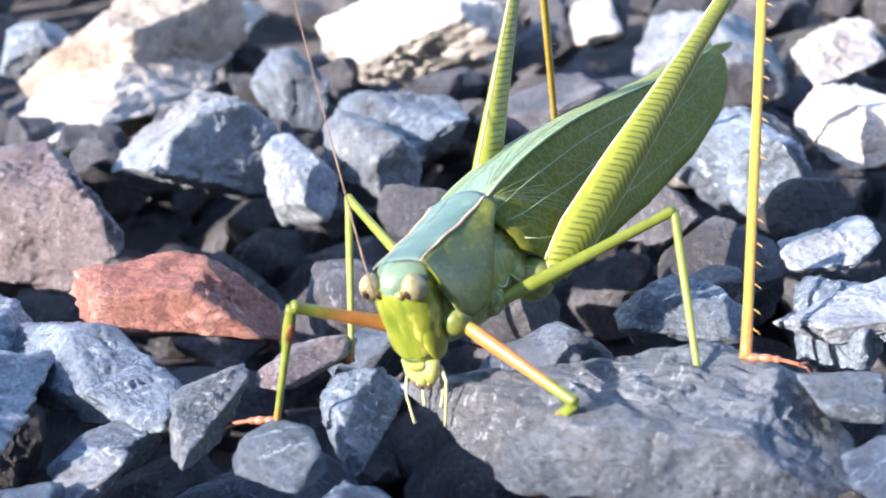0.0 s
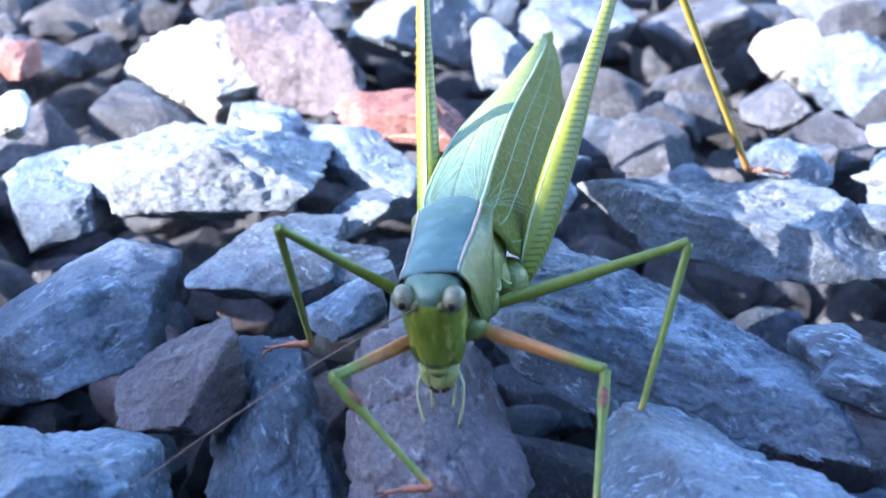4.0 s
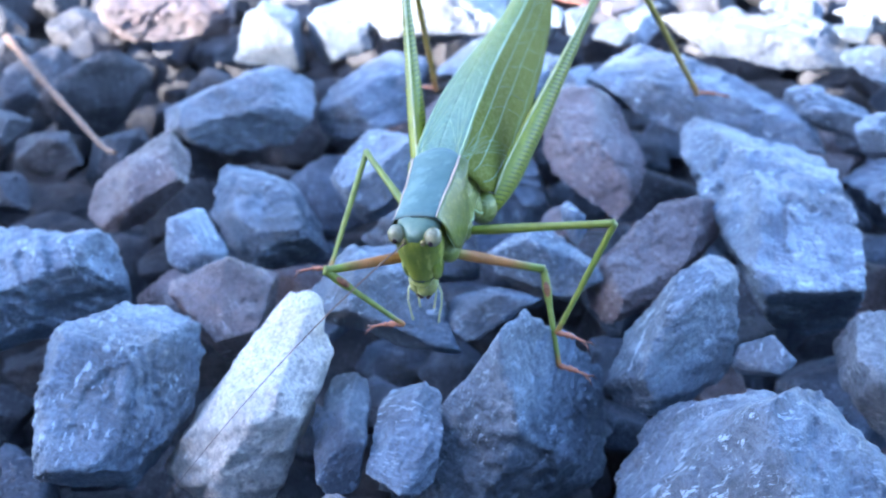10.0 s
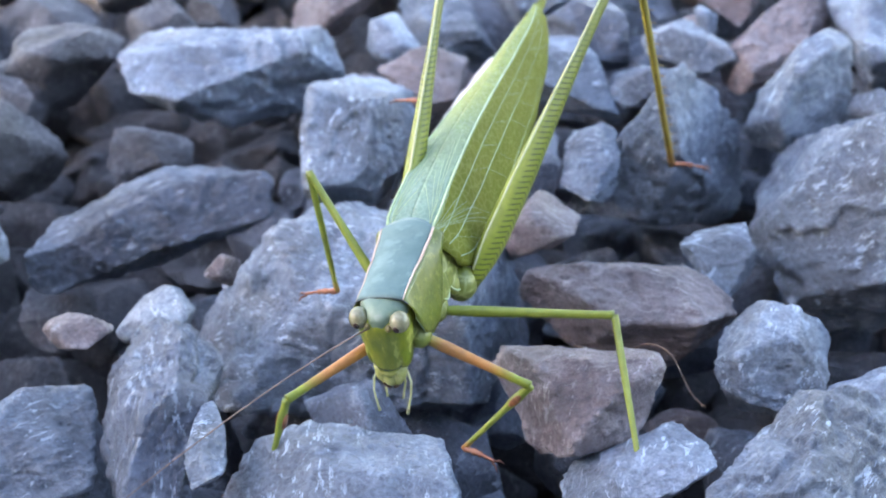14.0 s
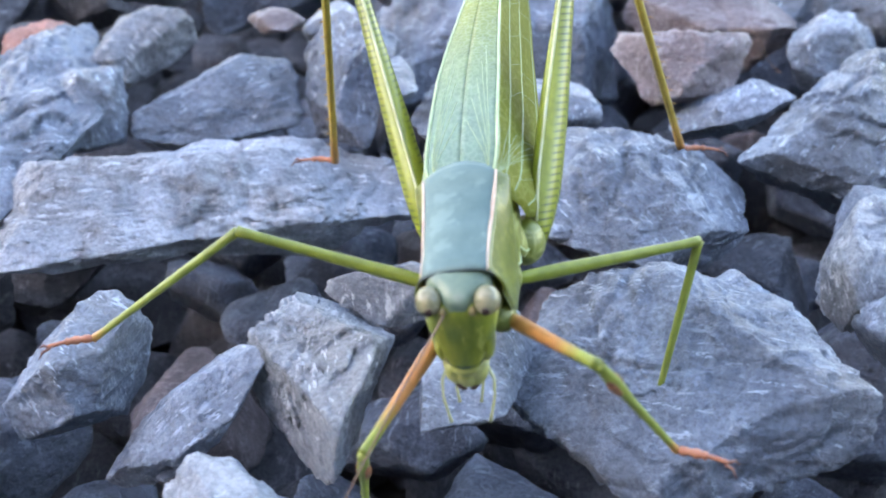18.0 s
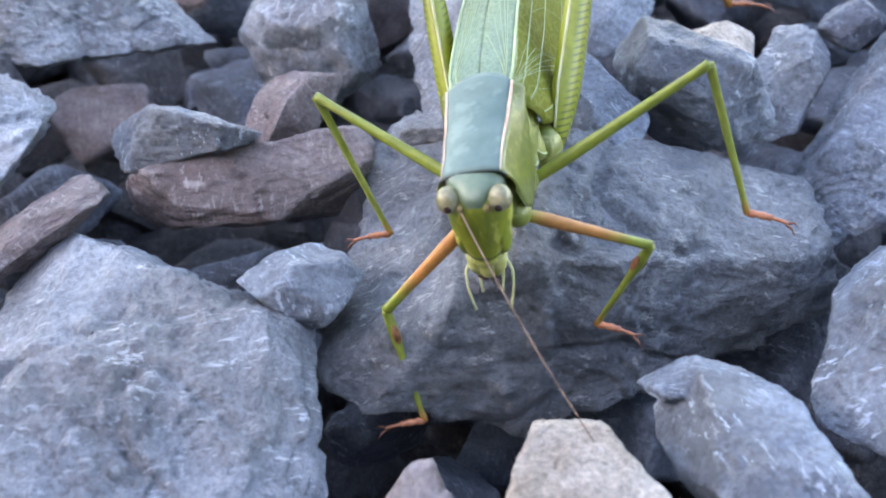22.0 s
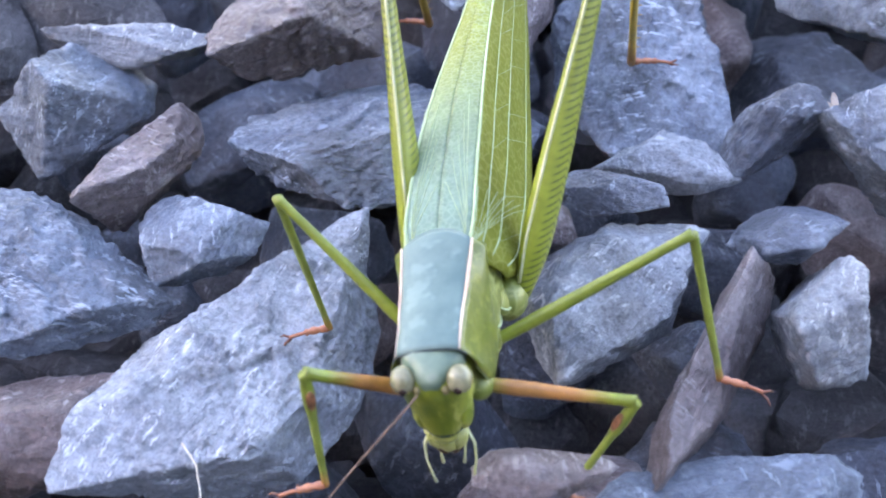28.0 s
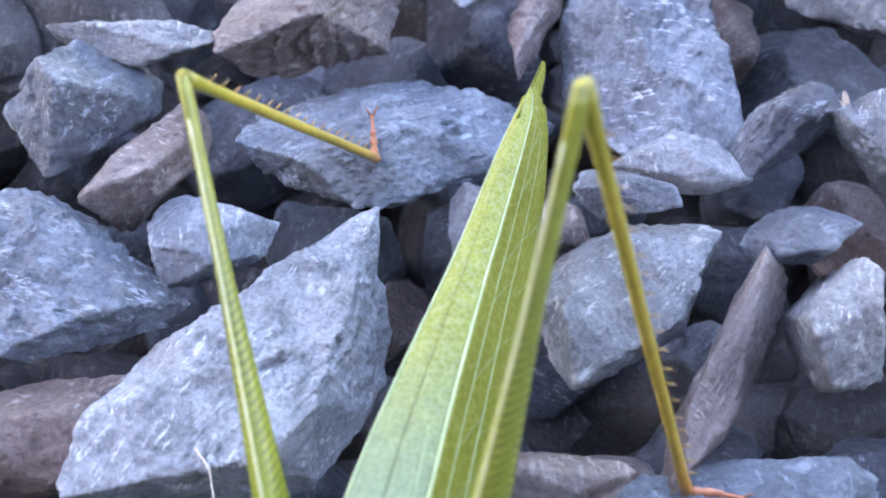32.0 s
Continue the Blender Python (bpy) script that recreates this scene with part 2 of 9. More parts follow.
def rock_mesh(seed, half, level, mat, name="stone"):
    """half: half sizes in metres. Chips and steps are broken into the faces."""
    d, f = BALL[level]
    v = broken(seed, d) * half
    s = float(np.mean(half))
    off = Vector((seed * 3.7, seed * 1.3, 0))
    layer = Vector((math.sin(seed * 1.9), math.cos(seed * 2.3), 0.6 + 0.5 * math.sin(seed))).normalized()
    out = []
    for p, q in zip(v, d):
        u = Vector(p) / s
        e = noise.fractal(u * 1.6 + off, 0.75, 2.2, 6) * 0.05 - abs(noise.noise(u * 3.3 + off)) * 0.045
        if level > 3:
            # thin layers broken off in ledges, and a few cracks
            h = u.dot(layer) * 3.4 + 1.3 * noise.noise(u * 1.1 + off) + 0.35 * noise.noise(u * 4 - off)
            e += 0.055 * (h - math.floor(h)) * max(0.0, min(1.0, 0.5 + 2.2 * noise.noise(u * 1.3 - off * 2)))
            e -= 0.035 * max(0.0, 1 - 14 * abs(noise.noise(u * 1.25 + off * 1.7)))
        if level > 4:
            e += noise.fractal(u * 7 - off, 0.8, 2.1, 3) * 0.012 - abs(noise.noise(u * 11 + off)) * 0.012
        step = noise.noise(u * 2.2 - off)
        e += 0.10 * (math.floor(step * 4) / 4 - step)
        out.append(p + q * s * e)
    me = bpy.data.meshes.new(name)
    me.from_pydata([tuple(p) for p in out], [], f)
    me.polygons.foreach_set("use_smooth", [True] * len(f))
    me.materials.append(mat)
    return me


SAY = {
    "b": "blue-grey crushed stone with pale scuffed grains", "d": "dark slate-grey crushed stone with sharp edges",
    "p": "purple-brown crushed stone with a dull broken face", "l": "pale grey crushed stone with a flat rough face",
    "g": "grey crushed stone with gritty broken edges", "w": "white quartz stone, brighter than the gravel round it",
    "c": "cream-coloured pitted limestone lump in the gravel", "r": "red-brown sandstone lump among grey gravel",
}
PLACED, TOPS = [], []


def stone(kind, x, y, z, a, b, c, turn, seed, lean=0, tip=0):
    """One stone of the gravel: centre and half sizes in millimetres."""
    big = max(a, b)
    ob = new("stone", rock_mesh(seed, np.array((a, b, c)) / 1000, 5 if big > 9 else 4 if big > 4 else 3, ROCK[kind]))
    ob.matrix_world = pose(x / 1000, y / 1000, z / 1000, lean, tip, turn)
    word = "small " if big < 4.5 else "large " if big > 11 else ""
    form = "flat " if c < 0.4 * b else "long " if a > 1.9 * b or b > 1.9 * a else ""
    tagged(ob, word + form + SAY[kind], "stone", "gravel stones")
    PLACED.append((x, y, (a + b) / 2, z))
    TOPS.append(np.array([ob.matrix_world @ v.co for v in ob.data.vertices]))


# stones along the way, from the sunlit far end to the near end

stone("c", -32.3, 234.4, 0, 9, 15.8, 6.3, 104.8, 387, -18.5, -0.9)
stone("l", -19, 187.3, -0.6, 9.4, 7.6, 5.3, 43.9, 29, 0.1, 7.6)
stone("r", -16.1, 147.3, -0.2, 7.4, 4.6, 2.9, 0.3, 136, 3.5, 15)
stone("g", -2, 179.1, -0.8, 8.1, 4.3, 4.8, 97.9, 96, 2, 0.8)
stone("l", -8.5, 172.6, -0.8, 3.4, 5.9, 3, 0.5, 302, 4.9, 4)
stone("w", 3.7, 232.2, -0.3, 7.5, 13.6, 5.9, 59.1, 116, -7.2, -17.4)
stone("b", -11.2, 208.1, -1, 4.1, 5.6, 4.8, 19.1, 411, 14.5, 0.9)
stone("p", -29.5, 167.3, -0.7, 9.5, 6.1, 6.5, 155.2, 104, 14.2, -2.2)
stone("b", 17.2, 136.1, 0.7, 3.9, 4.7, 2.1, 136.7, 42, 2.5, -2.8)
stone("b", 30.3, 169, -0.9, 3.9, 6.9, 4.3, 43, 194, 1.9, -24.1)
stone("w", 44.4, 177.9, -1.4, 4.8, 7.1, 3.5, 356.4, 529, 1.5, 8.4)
stone("g", 11.4, 123.9, 0.6, 12.9, 7.6, 2.7, 332.9, 33, -7.0, 3.5)
stone("b", 4, 106.1, -1.6, 8.6, 14.2, 3.6, 55.9, 20, 9.1, 6.1)
stone("b", -4.6, 115.2, -1.6, 6.6, 4.6, 3.2, 20, 61, 4, 3)
stone("l", -11.6, 108.6, -1.4, 3.0, 3.6, 3.1, 15, 137, 3, -4)
stone("p", -9.9, 94.2, -2.2, 5.2, 11, 4, 12.1, 219, 9.3, -2.8)
stone("b", 7.5, 78.4, -1.8, 20.1, 7.9, 7.3, 92.8, 473, 10.9, -1.6)
stone("b", -20.6, 97.8, -6.3, 4.2, 11.5, 4, 24.1, 430, 11.9, 2.2)
stone("b", -30.5, 84.9, -1.3, 6.2, 9.1, 4.7, 151.7, 159, 12.6, 5.5)
stone("l", -52.2, 103.5, -1.1, 6.9, 10, 4.2, 129.3, 4, 5.3, -5.3)
stone("b", -36.3, 111.7, -3.2, 7, 9, 4.2, 137, 299, -7.7, -4.6)
stone("p", -26.2, 101.9, -1.5, 4.2, 5.4, 2.8, 161.9, 579, -7.7, 13.3)
stone("b", -44, 78.5, -2.4, 8.9, 5.9, 3.6, 128.1, 588, 11.1, -7.9)
stone("d", -25.5, 70.1, -1.1, 6.2, 5.1, 4.2, 157.5, 20, 11.4, -8.8)
stone("b", -27.3, 58.6, -0.7, 6.3, 6.5, 3.1, 128.7, 100, 9.9, -8.4)
stone("b", -15.1, 64.6, -0.6, 4.5, 5.6, 3.6, 49.6, 314, -1, 0.3)
stone("b", -19.4, 59.1, -1.5, 4.1, 2.6, 1.8, 32, 103, -4.1, -5.1)
stone("p", -4.1, 68.2, -0.7, 9.2, 3.8, 3.6, 50.5, 89, -0.9, -10.2)
stone("b", -3, 52.6, 0.3, 3.8, 7.4, 4.6, 321.8, 399, 10.6, 6.3)
stone("b", -12.1, 75.1, -1.0, 2.7, 1.2, 1.2, 105.2, 565, 2.6, -23.2)
stone("d", 24.2, 80.6, -2.4, 15.5, 8.3, 6.9, 85.6, 306, -4.4, 6)
stone("p", -68.7, 133.1, -0.4, 10.9, 6.3, 5.1, 38.9, 152, 12.2, -0.5)
stone("b", -52.5, 124.7, -0.8, 5, 6.1, 4.1, 41.1, 102, -0.3, -0)
stone("b", -43.9, 128.7, -1.2, 4.5, 8.6, 3.7, 19.6, 295, -6.8, -10.6)
stone("l", -32.8, 129.3, 1.5, 11.4, 9.9, 4, 7.9, 410, -9.1, -0)
stone("b", -23.8, 117.3, -0.4, 7.3, 6.7, 2.4, 48.3, 90, -7.4, -4.6)
stone("b", 17.3, 101.5, -0.2, 3.6, 5.2, 2.1, 58.9, 418, 0.1, 2.7)
stone("b", 20.8, 94.3, 0.4, 4, 3.2, 2.7, 101.5, 461, -0.3, 11.5)
stone("p", -41.8, 58.4, -1, 4.6, 5.8, 2.9, 38.2, 3, 10.5, -5.7)
stone("w", -35.7, 43.7, -1.8, 7.6, 4.5, 9.7, 104.7, 536, 35.5, 7.6)
stone("b", -47.4, 43.4, -0.8, 5.7, 10.2, 5, 2.4, 190, 1.2, 16.1)
stone("b", -63.9, 59.5, -1.2, 11.7, 7.9, 4.8, 181.9, 293, 4.1, -1.9)
stone("d", -64.4, 31.4, -3.2, 4.6, 12.2, 3.3, 303.2, 122, 6.6, 28.4)
stone("b", -16.9, 46.1, -2.4, 6.5, 10.3, 10.1, 317, 531, 1.1, 11.4)
stone("b", -47.7, 66.9, -0.3, 3, 3.7, 2.5, 37.4, 137, 6.4, 5.6)
stone("p", -57.7, 81, -1.3, 6.5, 6.8, 2.8, 42.4, 25, -6.1, -24.1)
stone("b", -23.8, 39.4, -0.7, 4.9, 2.9, 2.1, 78.2, 481, -1.6, -12.7)
stone("d", -28.9, 40.7, -0.7, 2.2, 6.1, 2, 7.3, 371, 5.3, 23.7)
stone("b", 0.6, 33.4, -1.5, 12.2, 10.5, 8.6, 104.3, 145, -7.8, -6)
stone("g", 13.3, 49.6, -1.3, 4.3, 7.6, 4.6, 12.6, 55, 7.2, -6.7)
stone("b", -43.5, 19.4, -4.3, 11, 13.3, 7.5, 78, 5, -2.3, 0.1)
stone("p", -27.6, 27, 0.1, 3.8, 3.9, 2.6, 74.1, 183, -14.4, -15.9)
stone("p", -20.1, 18.7, -1.8, 5.5, 8.9, 3.3, 77.2, 135, -0.5, 0.6)
stone("b", -12.9, 24.5, -1, 4.7, 3.1, 2.1, 75.6, 343, 3.7, 0.8)
stone("b", -9.3, 10.8, -1.2, 4.1, 5.8, 3.4, 346.4, 535, -1.5, 11.3)
stone("b", -1.1, 6.6, -0.4, 3.9, 5.5, 1.3, 298.3, 118, 11.8, -14.9)
stone("l", -56.6, 10.9, -0.1, 3.2, 4, 1.9, 24, 362, -4.5, -1.6)
stone("b", -63.4, -5.1, -1.5, 5.2, 8.9, 3.3, 138.5, 278, 3.6, 4.9)
stone("d", -52.5, -0.2, -0.5, 4.2, 9.9, 4.2, 10.6, 476, 6.3, 1.3)
stone("l", -59.9, -18.8, -2.4, 7.4, 18.1, 3.4, 115.3, 385, 8.2, -3.1)
stone("b", -27.2, -18.2, -0.9, 9.8, 8.5, 3.5, 39.5, 565, 3.3, 5.5)
stone("p", -24.1, 3.6, 0, 6.1, 5.3, 3.4, 336.5, 314, 9.1, -11.7)
stone("b", -19.1, -2.2, -0.9, 5.4, 4.2, 1.6, 351.3, 502, -7.2, -24.1)
stone("b", -8.4, -5.2, -0.8, 5, 13.2, 5.4, 329, 583, 3, 3.3)
stone("g", -41.5, -32.7, -0.3, 5.8, 2.5, 2.3, 15.3, 531, 9.8, 2.5)
stone("l", -45.9, -41.5, -1, 4.5, 10.5, 3.9, 13.1, 387, -17.6, 5.5)
stone("b", -61.2, -41.9, -1.8, 5.6, 3.4, 3.5, 60.2, 14, 23, -2.2)
stone("b", -53.4, -45.3, -2.2, 2.8, 6.3, 1.6, 124.8, 448, -33.8, 3.4)
stone("l", -44.1, -60.8, -2, 11.1, 7.5, 4.3, 120, 127, 11.1, -2.4)
stone("b", -23.7, -41, -1.4, 8.7, 10.2, 4.7, 81.2, 78, 2.9, -8.1)
stone("l", -11.5, -25.7, -0.6, 2.6, 6.7, 3.3, 343.8, 269, -2.6, -0.2)
stone("b", -21.1, -34.9, -0.8, 5.1, 5.6, 2.5, 104.7, 496, -6.7, 1)
stone("l", -59.2, -61.6, -2.7, 6.5, 4.9, 6.5, 142.5, 355, 15.6, -7.9)
stone("p", -71.8, -45.4, -2.9, 6.7, 5.3, 2.1, 222.1, 493, -13.7, 26.8)
stone("b", -37.7, -72.4, 0.4, 4.4, 7.7, 3.3, 45.3, 196, 1, -14.5)
stone("b", -28.6, -70.1, 1.1, 4.4, 6.1, 4.3, 35.2, 208, 0.4, -0.1)
stone("c", -26, -62.3, -0.2, 2.8, 3, 2, 108.8, 563, 0.1, -0.1)
stone("g", -21.3, -65.6, -1.2, 5.6, 2.6, 1.9, 74.8, 122, -11, -16.8)
stone("b", -11.6, -64, -2.1, 14.6, 4.7, 4.9, 59.1, 412, 6.3, -14.9)
stone("g", -45.5, -76.5, 0.3, 1.5, 3.5, 1.3, 99.2, 55, -4.3, -0.1)
stone("b", -34.8, -57, -1.1, 2.9, 4.2, 1.9, 346.6, 404, 15.4, 17)
stone("b", -9.1, -33.4, -0.8, 6.7, 3.3, 3.4, 103, 485, -18.5, 4.1)
stone("g", -34.5, -80.7, -4.8, 15.1, 17.9, 7.2, 103.2, 201, 15.8, 2.2)
stone("p", -58, -81.6, -1.7, 8.7, 3.4, 3.1, 15.2, 417, -10.1, -1.3)
stone("b", -64.1, -79.7, 0.8, 6.5, 2.8, 2.5, 348.3, 531, 0.5, -17.2)
stone("l", -77.4, -63.6, 0.6, 7.3, 11.3, 4.3, 96.2, 268, 15.1, -12)
stone("l", -81.6, -80.5, -2.4, 8.9, 10.4, 4.8, 202.8, 52, -5.1, 16.5)
stone("p", -70.3, -88.9, -1.2, 5.5, 4.2, 1.6, 50.2, 547, -26.9, -8.6)
stone("l", -61.2, -101.3, -2.8, 15.1, 12.7, 4.1, 108.9, 483, -3.2, -5.9)
stone("b", -51.6, -92.9, -0.5, 3.4, 3.6, 2.5, 39, 437, -9.5, 1.2)
stone("b", -24.4, -104.5, -0.4, 4.1, 8.1, 3.2, 26.2, 233, -4.5, -4.2)
stone("b", -15.8, -93.3, 0.1, 10.6, 5.7, 3.9, 84.7, 103, -35.2, 3.6)
stone("c", -33.3, -109, -2.3, 6.2, 7.5, 4.9, 25, 395, 23.9, -3.7)
stone("p", -42.9, -112.5, -1.5, 3.4, 7.4, 3.7, 329.6, 297, 9.1, 2.8)
stone("b", -56.6, -125.9, -0.5, 6.8, 3.9, 2.8, 93.8, 460, -9.2, 17.7)
stone("p", -66.6, -131.3, 0, 12.5, 5.4, 4, 85.7, 167, 0.5, 17)
stone("p", -50.8, -128.2, -0.8, 1.7, 8.4, 1.9, 346.4, 294, 10.2, -16.4)
stone("b", -41.7, -130.8, -2.9, 11.1, 7.5, 4.4, 85.3, 46, -13.8, -24.5)
stone("b", -22.9, -124.2, 1.1, 9.6, 10.8, 6.4, 82.1, 411, 0.1, -0.2)
stone("b", -59.5, -142.4, -3.7, 6.2, 11, 3.1, 125.7, 9, 13, 10.5)
stone("b", -75.6, -115.1, -0.9, 7.6, 6, 2.4, 74.7, 117, 1.4, 2.6)
stone("b", -22.2, -141.5, -1.4, 9.1, 5.1, 5.6, 176.4, 73, 6, -8.7)
stone("l", -40.5, -144.6, -1.7, 5, 2.5, 2.1, 10.4, 344, -4.7, -5.1)
stone("d", -33.5, -141.4, 0.1, 2.3, 4.1, 2.3, 303, 527, 18.2, 2.6)
stone("l", -63.5, -163.3, -3.2, 6.6, 13.4, 3.8, 341.0, 397, -3.2, 4.7)
stone("d", -52.8, -153, -0.8, 4, 1.8, 2.3, 118.5, 420, 1.8, -0)
stone("p", -47.7, -152.5, -0.1, 2.6, 2.1, 1.5, 17.1, 530, -15.3, 14.2)
stone("g", -43.3, -156.7, 0, 4.2, 7.9, 3, 325.9, 494, -0.2, -5.3)
stone("d", -32.5, -150.6, -0.5, 3, 3.6, 1.7, 302.4, 367, 0.3, -25)
stone("p", -36.8, -161.4, -1, 9, 1.5, 3.3, 69.8, 557, -2.5, 2.6)
stone("b", -36.8, -169.9, -2.9, 8.9, 3.2, 2.7, 20.5, 149, -0.4, -3.2)
stone("g", -30.8, -157.1, -0.5, 3.1, 6.4, 3.5, 353.5, 498, -19.3, -19.2)
stone("b", -79.3, -160.2, -0.6, 6.2, 9.5, 1.9, 86.3, 73, 6.6, 0.4)
stone("b", -69.1, -155.8, -0.6, 4.2, 3.2, 2.2, 8.1, 568, 19.5, -1.2)
stone("p", -75.4, -170.2, -1.9, 6.1, 4, 3, 187, 482, -7.5, 0.3)
stone("p", -75, -150.5, -0.4, 6.3, 2.3, 3.4, 72.7, 155, 30.5, 12.3)
stone("b", -81.1, -145.9, -0.4, 5.1, 4.9, 4.5, 345.5, 594, -18.9, -2.4)
stone("b", -19.3, 115.3, -0, 2.6, 4.4, 1.5, 98.2, 105, 1.2, -4.1)
stone("l", -18.6, 124.7, -0.5, 3.1, 2.6, 1.1, 29.4, 32, -18.1, -21.3)
stone("b", -16.9, 110, -0.5, 2.3, 3.6, 2, 334.7, 347, 0.6, 6.2)
stone("b", 14.2, 104.7, 0.3, 2.7, 2.7, 1.6, 53.8, 395, -5.8, 2.4)
stone("r", -84, 3.4, -0.5, 3.8, 4.5, 2.2, 348.7, 410, 2.4, 9.9)
stone("g", -74.3, 2.8, 0.4, 5.6, 4.1, 2.4, 53.7, 191, 4.3, -14.1)
stone("b", -74, -8.4, -0.6, 4.4, 4.5, 3.9, 52.4, 559, 16.7, -3.2)
stone("l", -78, 19.9, -0.2, 4.6, 4.2, 2.8, 35.1, 573, 2.7, -0)
stone("b", -3.2, 128.7, -0.2, 6.1, 2.5, 1.9, 92.2, 573, 0.1, 0.1)
stone("b", 3.2, 50.4, 0, 2.5, 1.9, 1.7, 340.4, 576, 9, -27.1)
stone("b", -27.5, -98.1, 0.1, 1.7, 4, 1, 89.3, 350, 0.8, -3)
stone("b", -17.4, 127.3, -0.4, 3.4, 2.1, 1.4, 49, 214, -12.5, 0)

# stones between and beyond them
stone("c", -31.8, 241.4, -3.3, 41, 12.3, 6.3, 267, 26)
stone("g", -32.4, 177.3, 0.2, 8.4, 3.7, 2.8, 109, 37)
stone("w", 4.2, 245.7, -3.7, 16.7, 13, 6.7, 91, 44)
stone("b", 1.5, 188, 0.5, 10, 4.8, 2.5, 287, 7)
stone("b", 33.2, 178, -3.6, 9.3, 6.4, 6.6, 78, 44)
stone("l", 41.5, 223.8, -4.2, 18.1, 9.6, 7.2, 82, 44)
stone("l", 29.8, 143.9, 1.4, 6.4, 3, 1.6, 54, 50)
stone("b", 27, 135.6, 0.1, 5.9, 2.8, 2.9, 251, 12)
stone("b", -7.5, 121.8, 1.8, 2.7, 2.3, 1.2, 286, 30)
stone("g", -11.8, 127, 1.5, 5.1, 2, 1.5, 264, 50)
stone("b", -19.4, 135.1, 0.2, 9, 3.8, 2.8, 126, 36)
stone("p", -6.4, 131.8, 2.1, 3.7, 1.7, 0.9, 54, 23)
stone("b", 22.4, 122.9, 1.8, 2.8, 2.3, 1.2, 255, 11)
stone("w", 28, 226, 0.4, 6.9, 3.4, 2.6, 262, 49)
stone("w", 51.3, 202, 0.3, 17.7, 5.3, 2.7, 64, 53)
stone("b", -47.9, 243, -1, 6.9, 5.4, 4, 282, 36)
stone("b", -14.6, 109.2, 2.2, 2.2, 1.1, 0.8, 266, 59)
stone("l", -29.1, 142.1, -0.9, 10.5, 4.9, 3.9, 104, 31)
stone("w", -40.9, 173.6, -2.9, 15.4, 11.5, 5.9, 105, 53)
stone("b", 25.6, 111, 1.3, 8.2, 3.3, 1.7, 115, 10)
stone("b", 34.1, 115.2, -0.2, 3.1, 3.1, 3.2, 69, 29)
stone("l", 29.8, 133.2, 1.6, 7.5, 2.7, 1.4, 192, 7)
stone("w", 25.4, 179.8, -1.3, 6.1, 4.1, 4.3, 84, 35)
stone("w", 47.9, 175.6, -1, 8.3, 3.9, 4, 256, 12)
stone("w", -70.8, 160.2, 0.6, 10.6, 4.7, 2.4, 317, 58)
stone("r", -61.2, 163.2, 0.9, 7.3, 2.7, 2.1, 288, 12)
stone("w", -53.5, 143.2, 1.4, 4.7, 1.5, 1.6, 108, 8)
stone("p", -52.6, 16.4, 1.4, 1.6, 1.5, 1.6, 101, 26)
stone("p", -61.1, 6.5, 2, 2.8, 2, 1, 154, 58)
stone("b", -47.2, -5.3, 2.3, 4.3, 1.3, 0.7, 286, 52)
stone("b", -38.1, -6.9, -0.7, 8, 4.9, 3.7, 5, 11)
stone("b", -78.8, -7.2, -0.2, 20.8, 6.2, 3.2, 109, 39)
stone("b", -36.4, -43.1, 1.4, 5.6, 3, 1.6, 263, 49)
stone("b", -7.7, -21.4, -0.9, 7.9, 5.3, 3.9, 235, 39)
stone("b", -8.5, -53.6, -0, 6.1, 2.9, 3, 253, 59)
stone("d", -11.5, -48.8, 1.4, 3.1, 2, 1.6, 81, 30)
stone("d", -16.2, -59.8, 1.1, 1.7, 2.5, 1.9, 260, 44)
stone("d", -43.4, -150.3, 1.9, 3.5, 2.1, 1.1, 176, 47)
stone("p", -45.7, -171.4, 2, 3.8, 1.9, 1, 194, 59)
stone("g", -78.8, -140.6, 1.9, 6.8, 2, 1.1, 183, 57)

# ---- the rest of the gravel bed: lower stones in the gaps, and the bed all round ----
rng = np.random.RandomState(5)
# nearly all dark kinds: the shade of the gaps is put into the stone colour
GAP_SHADE_KINDS = "ddddpdddddpdd"
POOL = []
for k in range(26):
    kind = GAP_SHADE_KINDS[k % len(GAP_SHADE_KINDS)]
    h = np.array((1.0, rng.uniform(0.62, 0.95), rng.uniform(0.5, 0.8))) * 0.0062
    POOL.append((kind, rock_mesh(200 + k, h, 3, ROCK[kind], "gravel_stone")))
placed = np.array(PLACED)
LOW = "lying lower in the gravel, coloured dark for gap shade"
SHORT = {"b": "blue-grey", "d": "dark slate-grey", "p": "purple-brown", "l": "pale grey", "g": "gritty grey"}


def way(y):
    return np.interp(y, [-200, -60, 20, 80, 120, 260], [-45, -38, -28, -12, 0, 0])


spots, extra = [], []
for _ in range(16000):
    x, y = rng.uniform(-140, 110), rng.uniform(-265, 270)
    if abs(x - way(y)) > (72 if y < 90 else 95):
        continue
    size = rng.uniform(0.55, 1.3)
    if any((x - u) ** 2 + (y - w) ** 2 < (4.6 * (size + s)) ** 2 for u, w, s in spots):
        continue
    dist = np.hypot(placed[:, 0] - x, placed[:, 1] - y)
    room = (dist - placed[:, 2] * 0.95 - 6.2 * size * 0.45).min()
    spots.append((x, y, size))
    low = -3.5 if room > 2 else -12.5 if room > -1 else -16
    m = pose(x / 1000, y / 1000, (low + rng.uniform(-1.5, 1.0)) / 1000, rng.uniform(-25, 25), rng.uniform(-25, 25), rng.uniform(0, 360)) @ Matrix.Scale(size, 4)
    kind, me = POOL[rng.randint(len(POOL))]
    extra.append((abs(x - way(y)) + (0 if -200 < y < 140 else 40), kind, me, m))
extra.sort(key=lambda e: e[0])
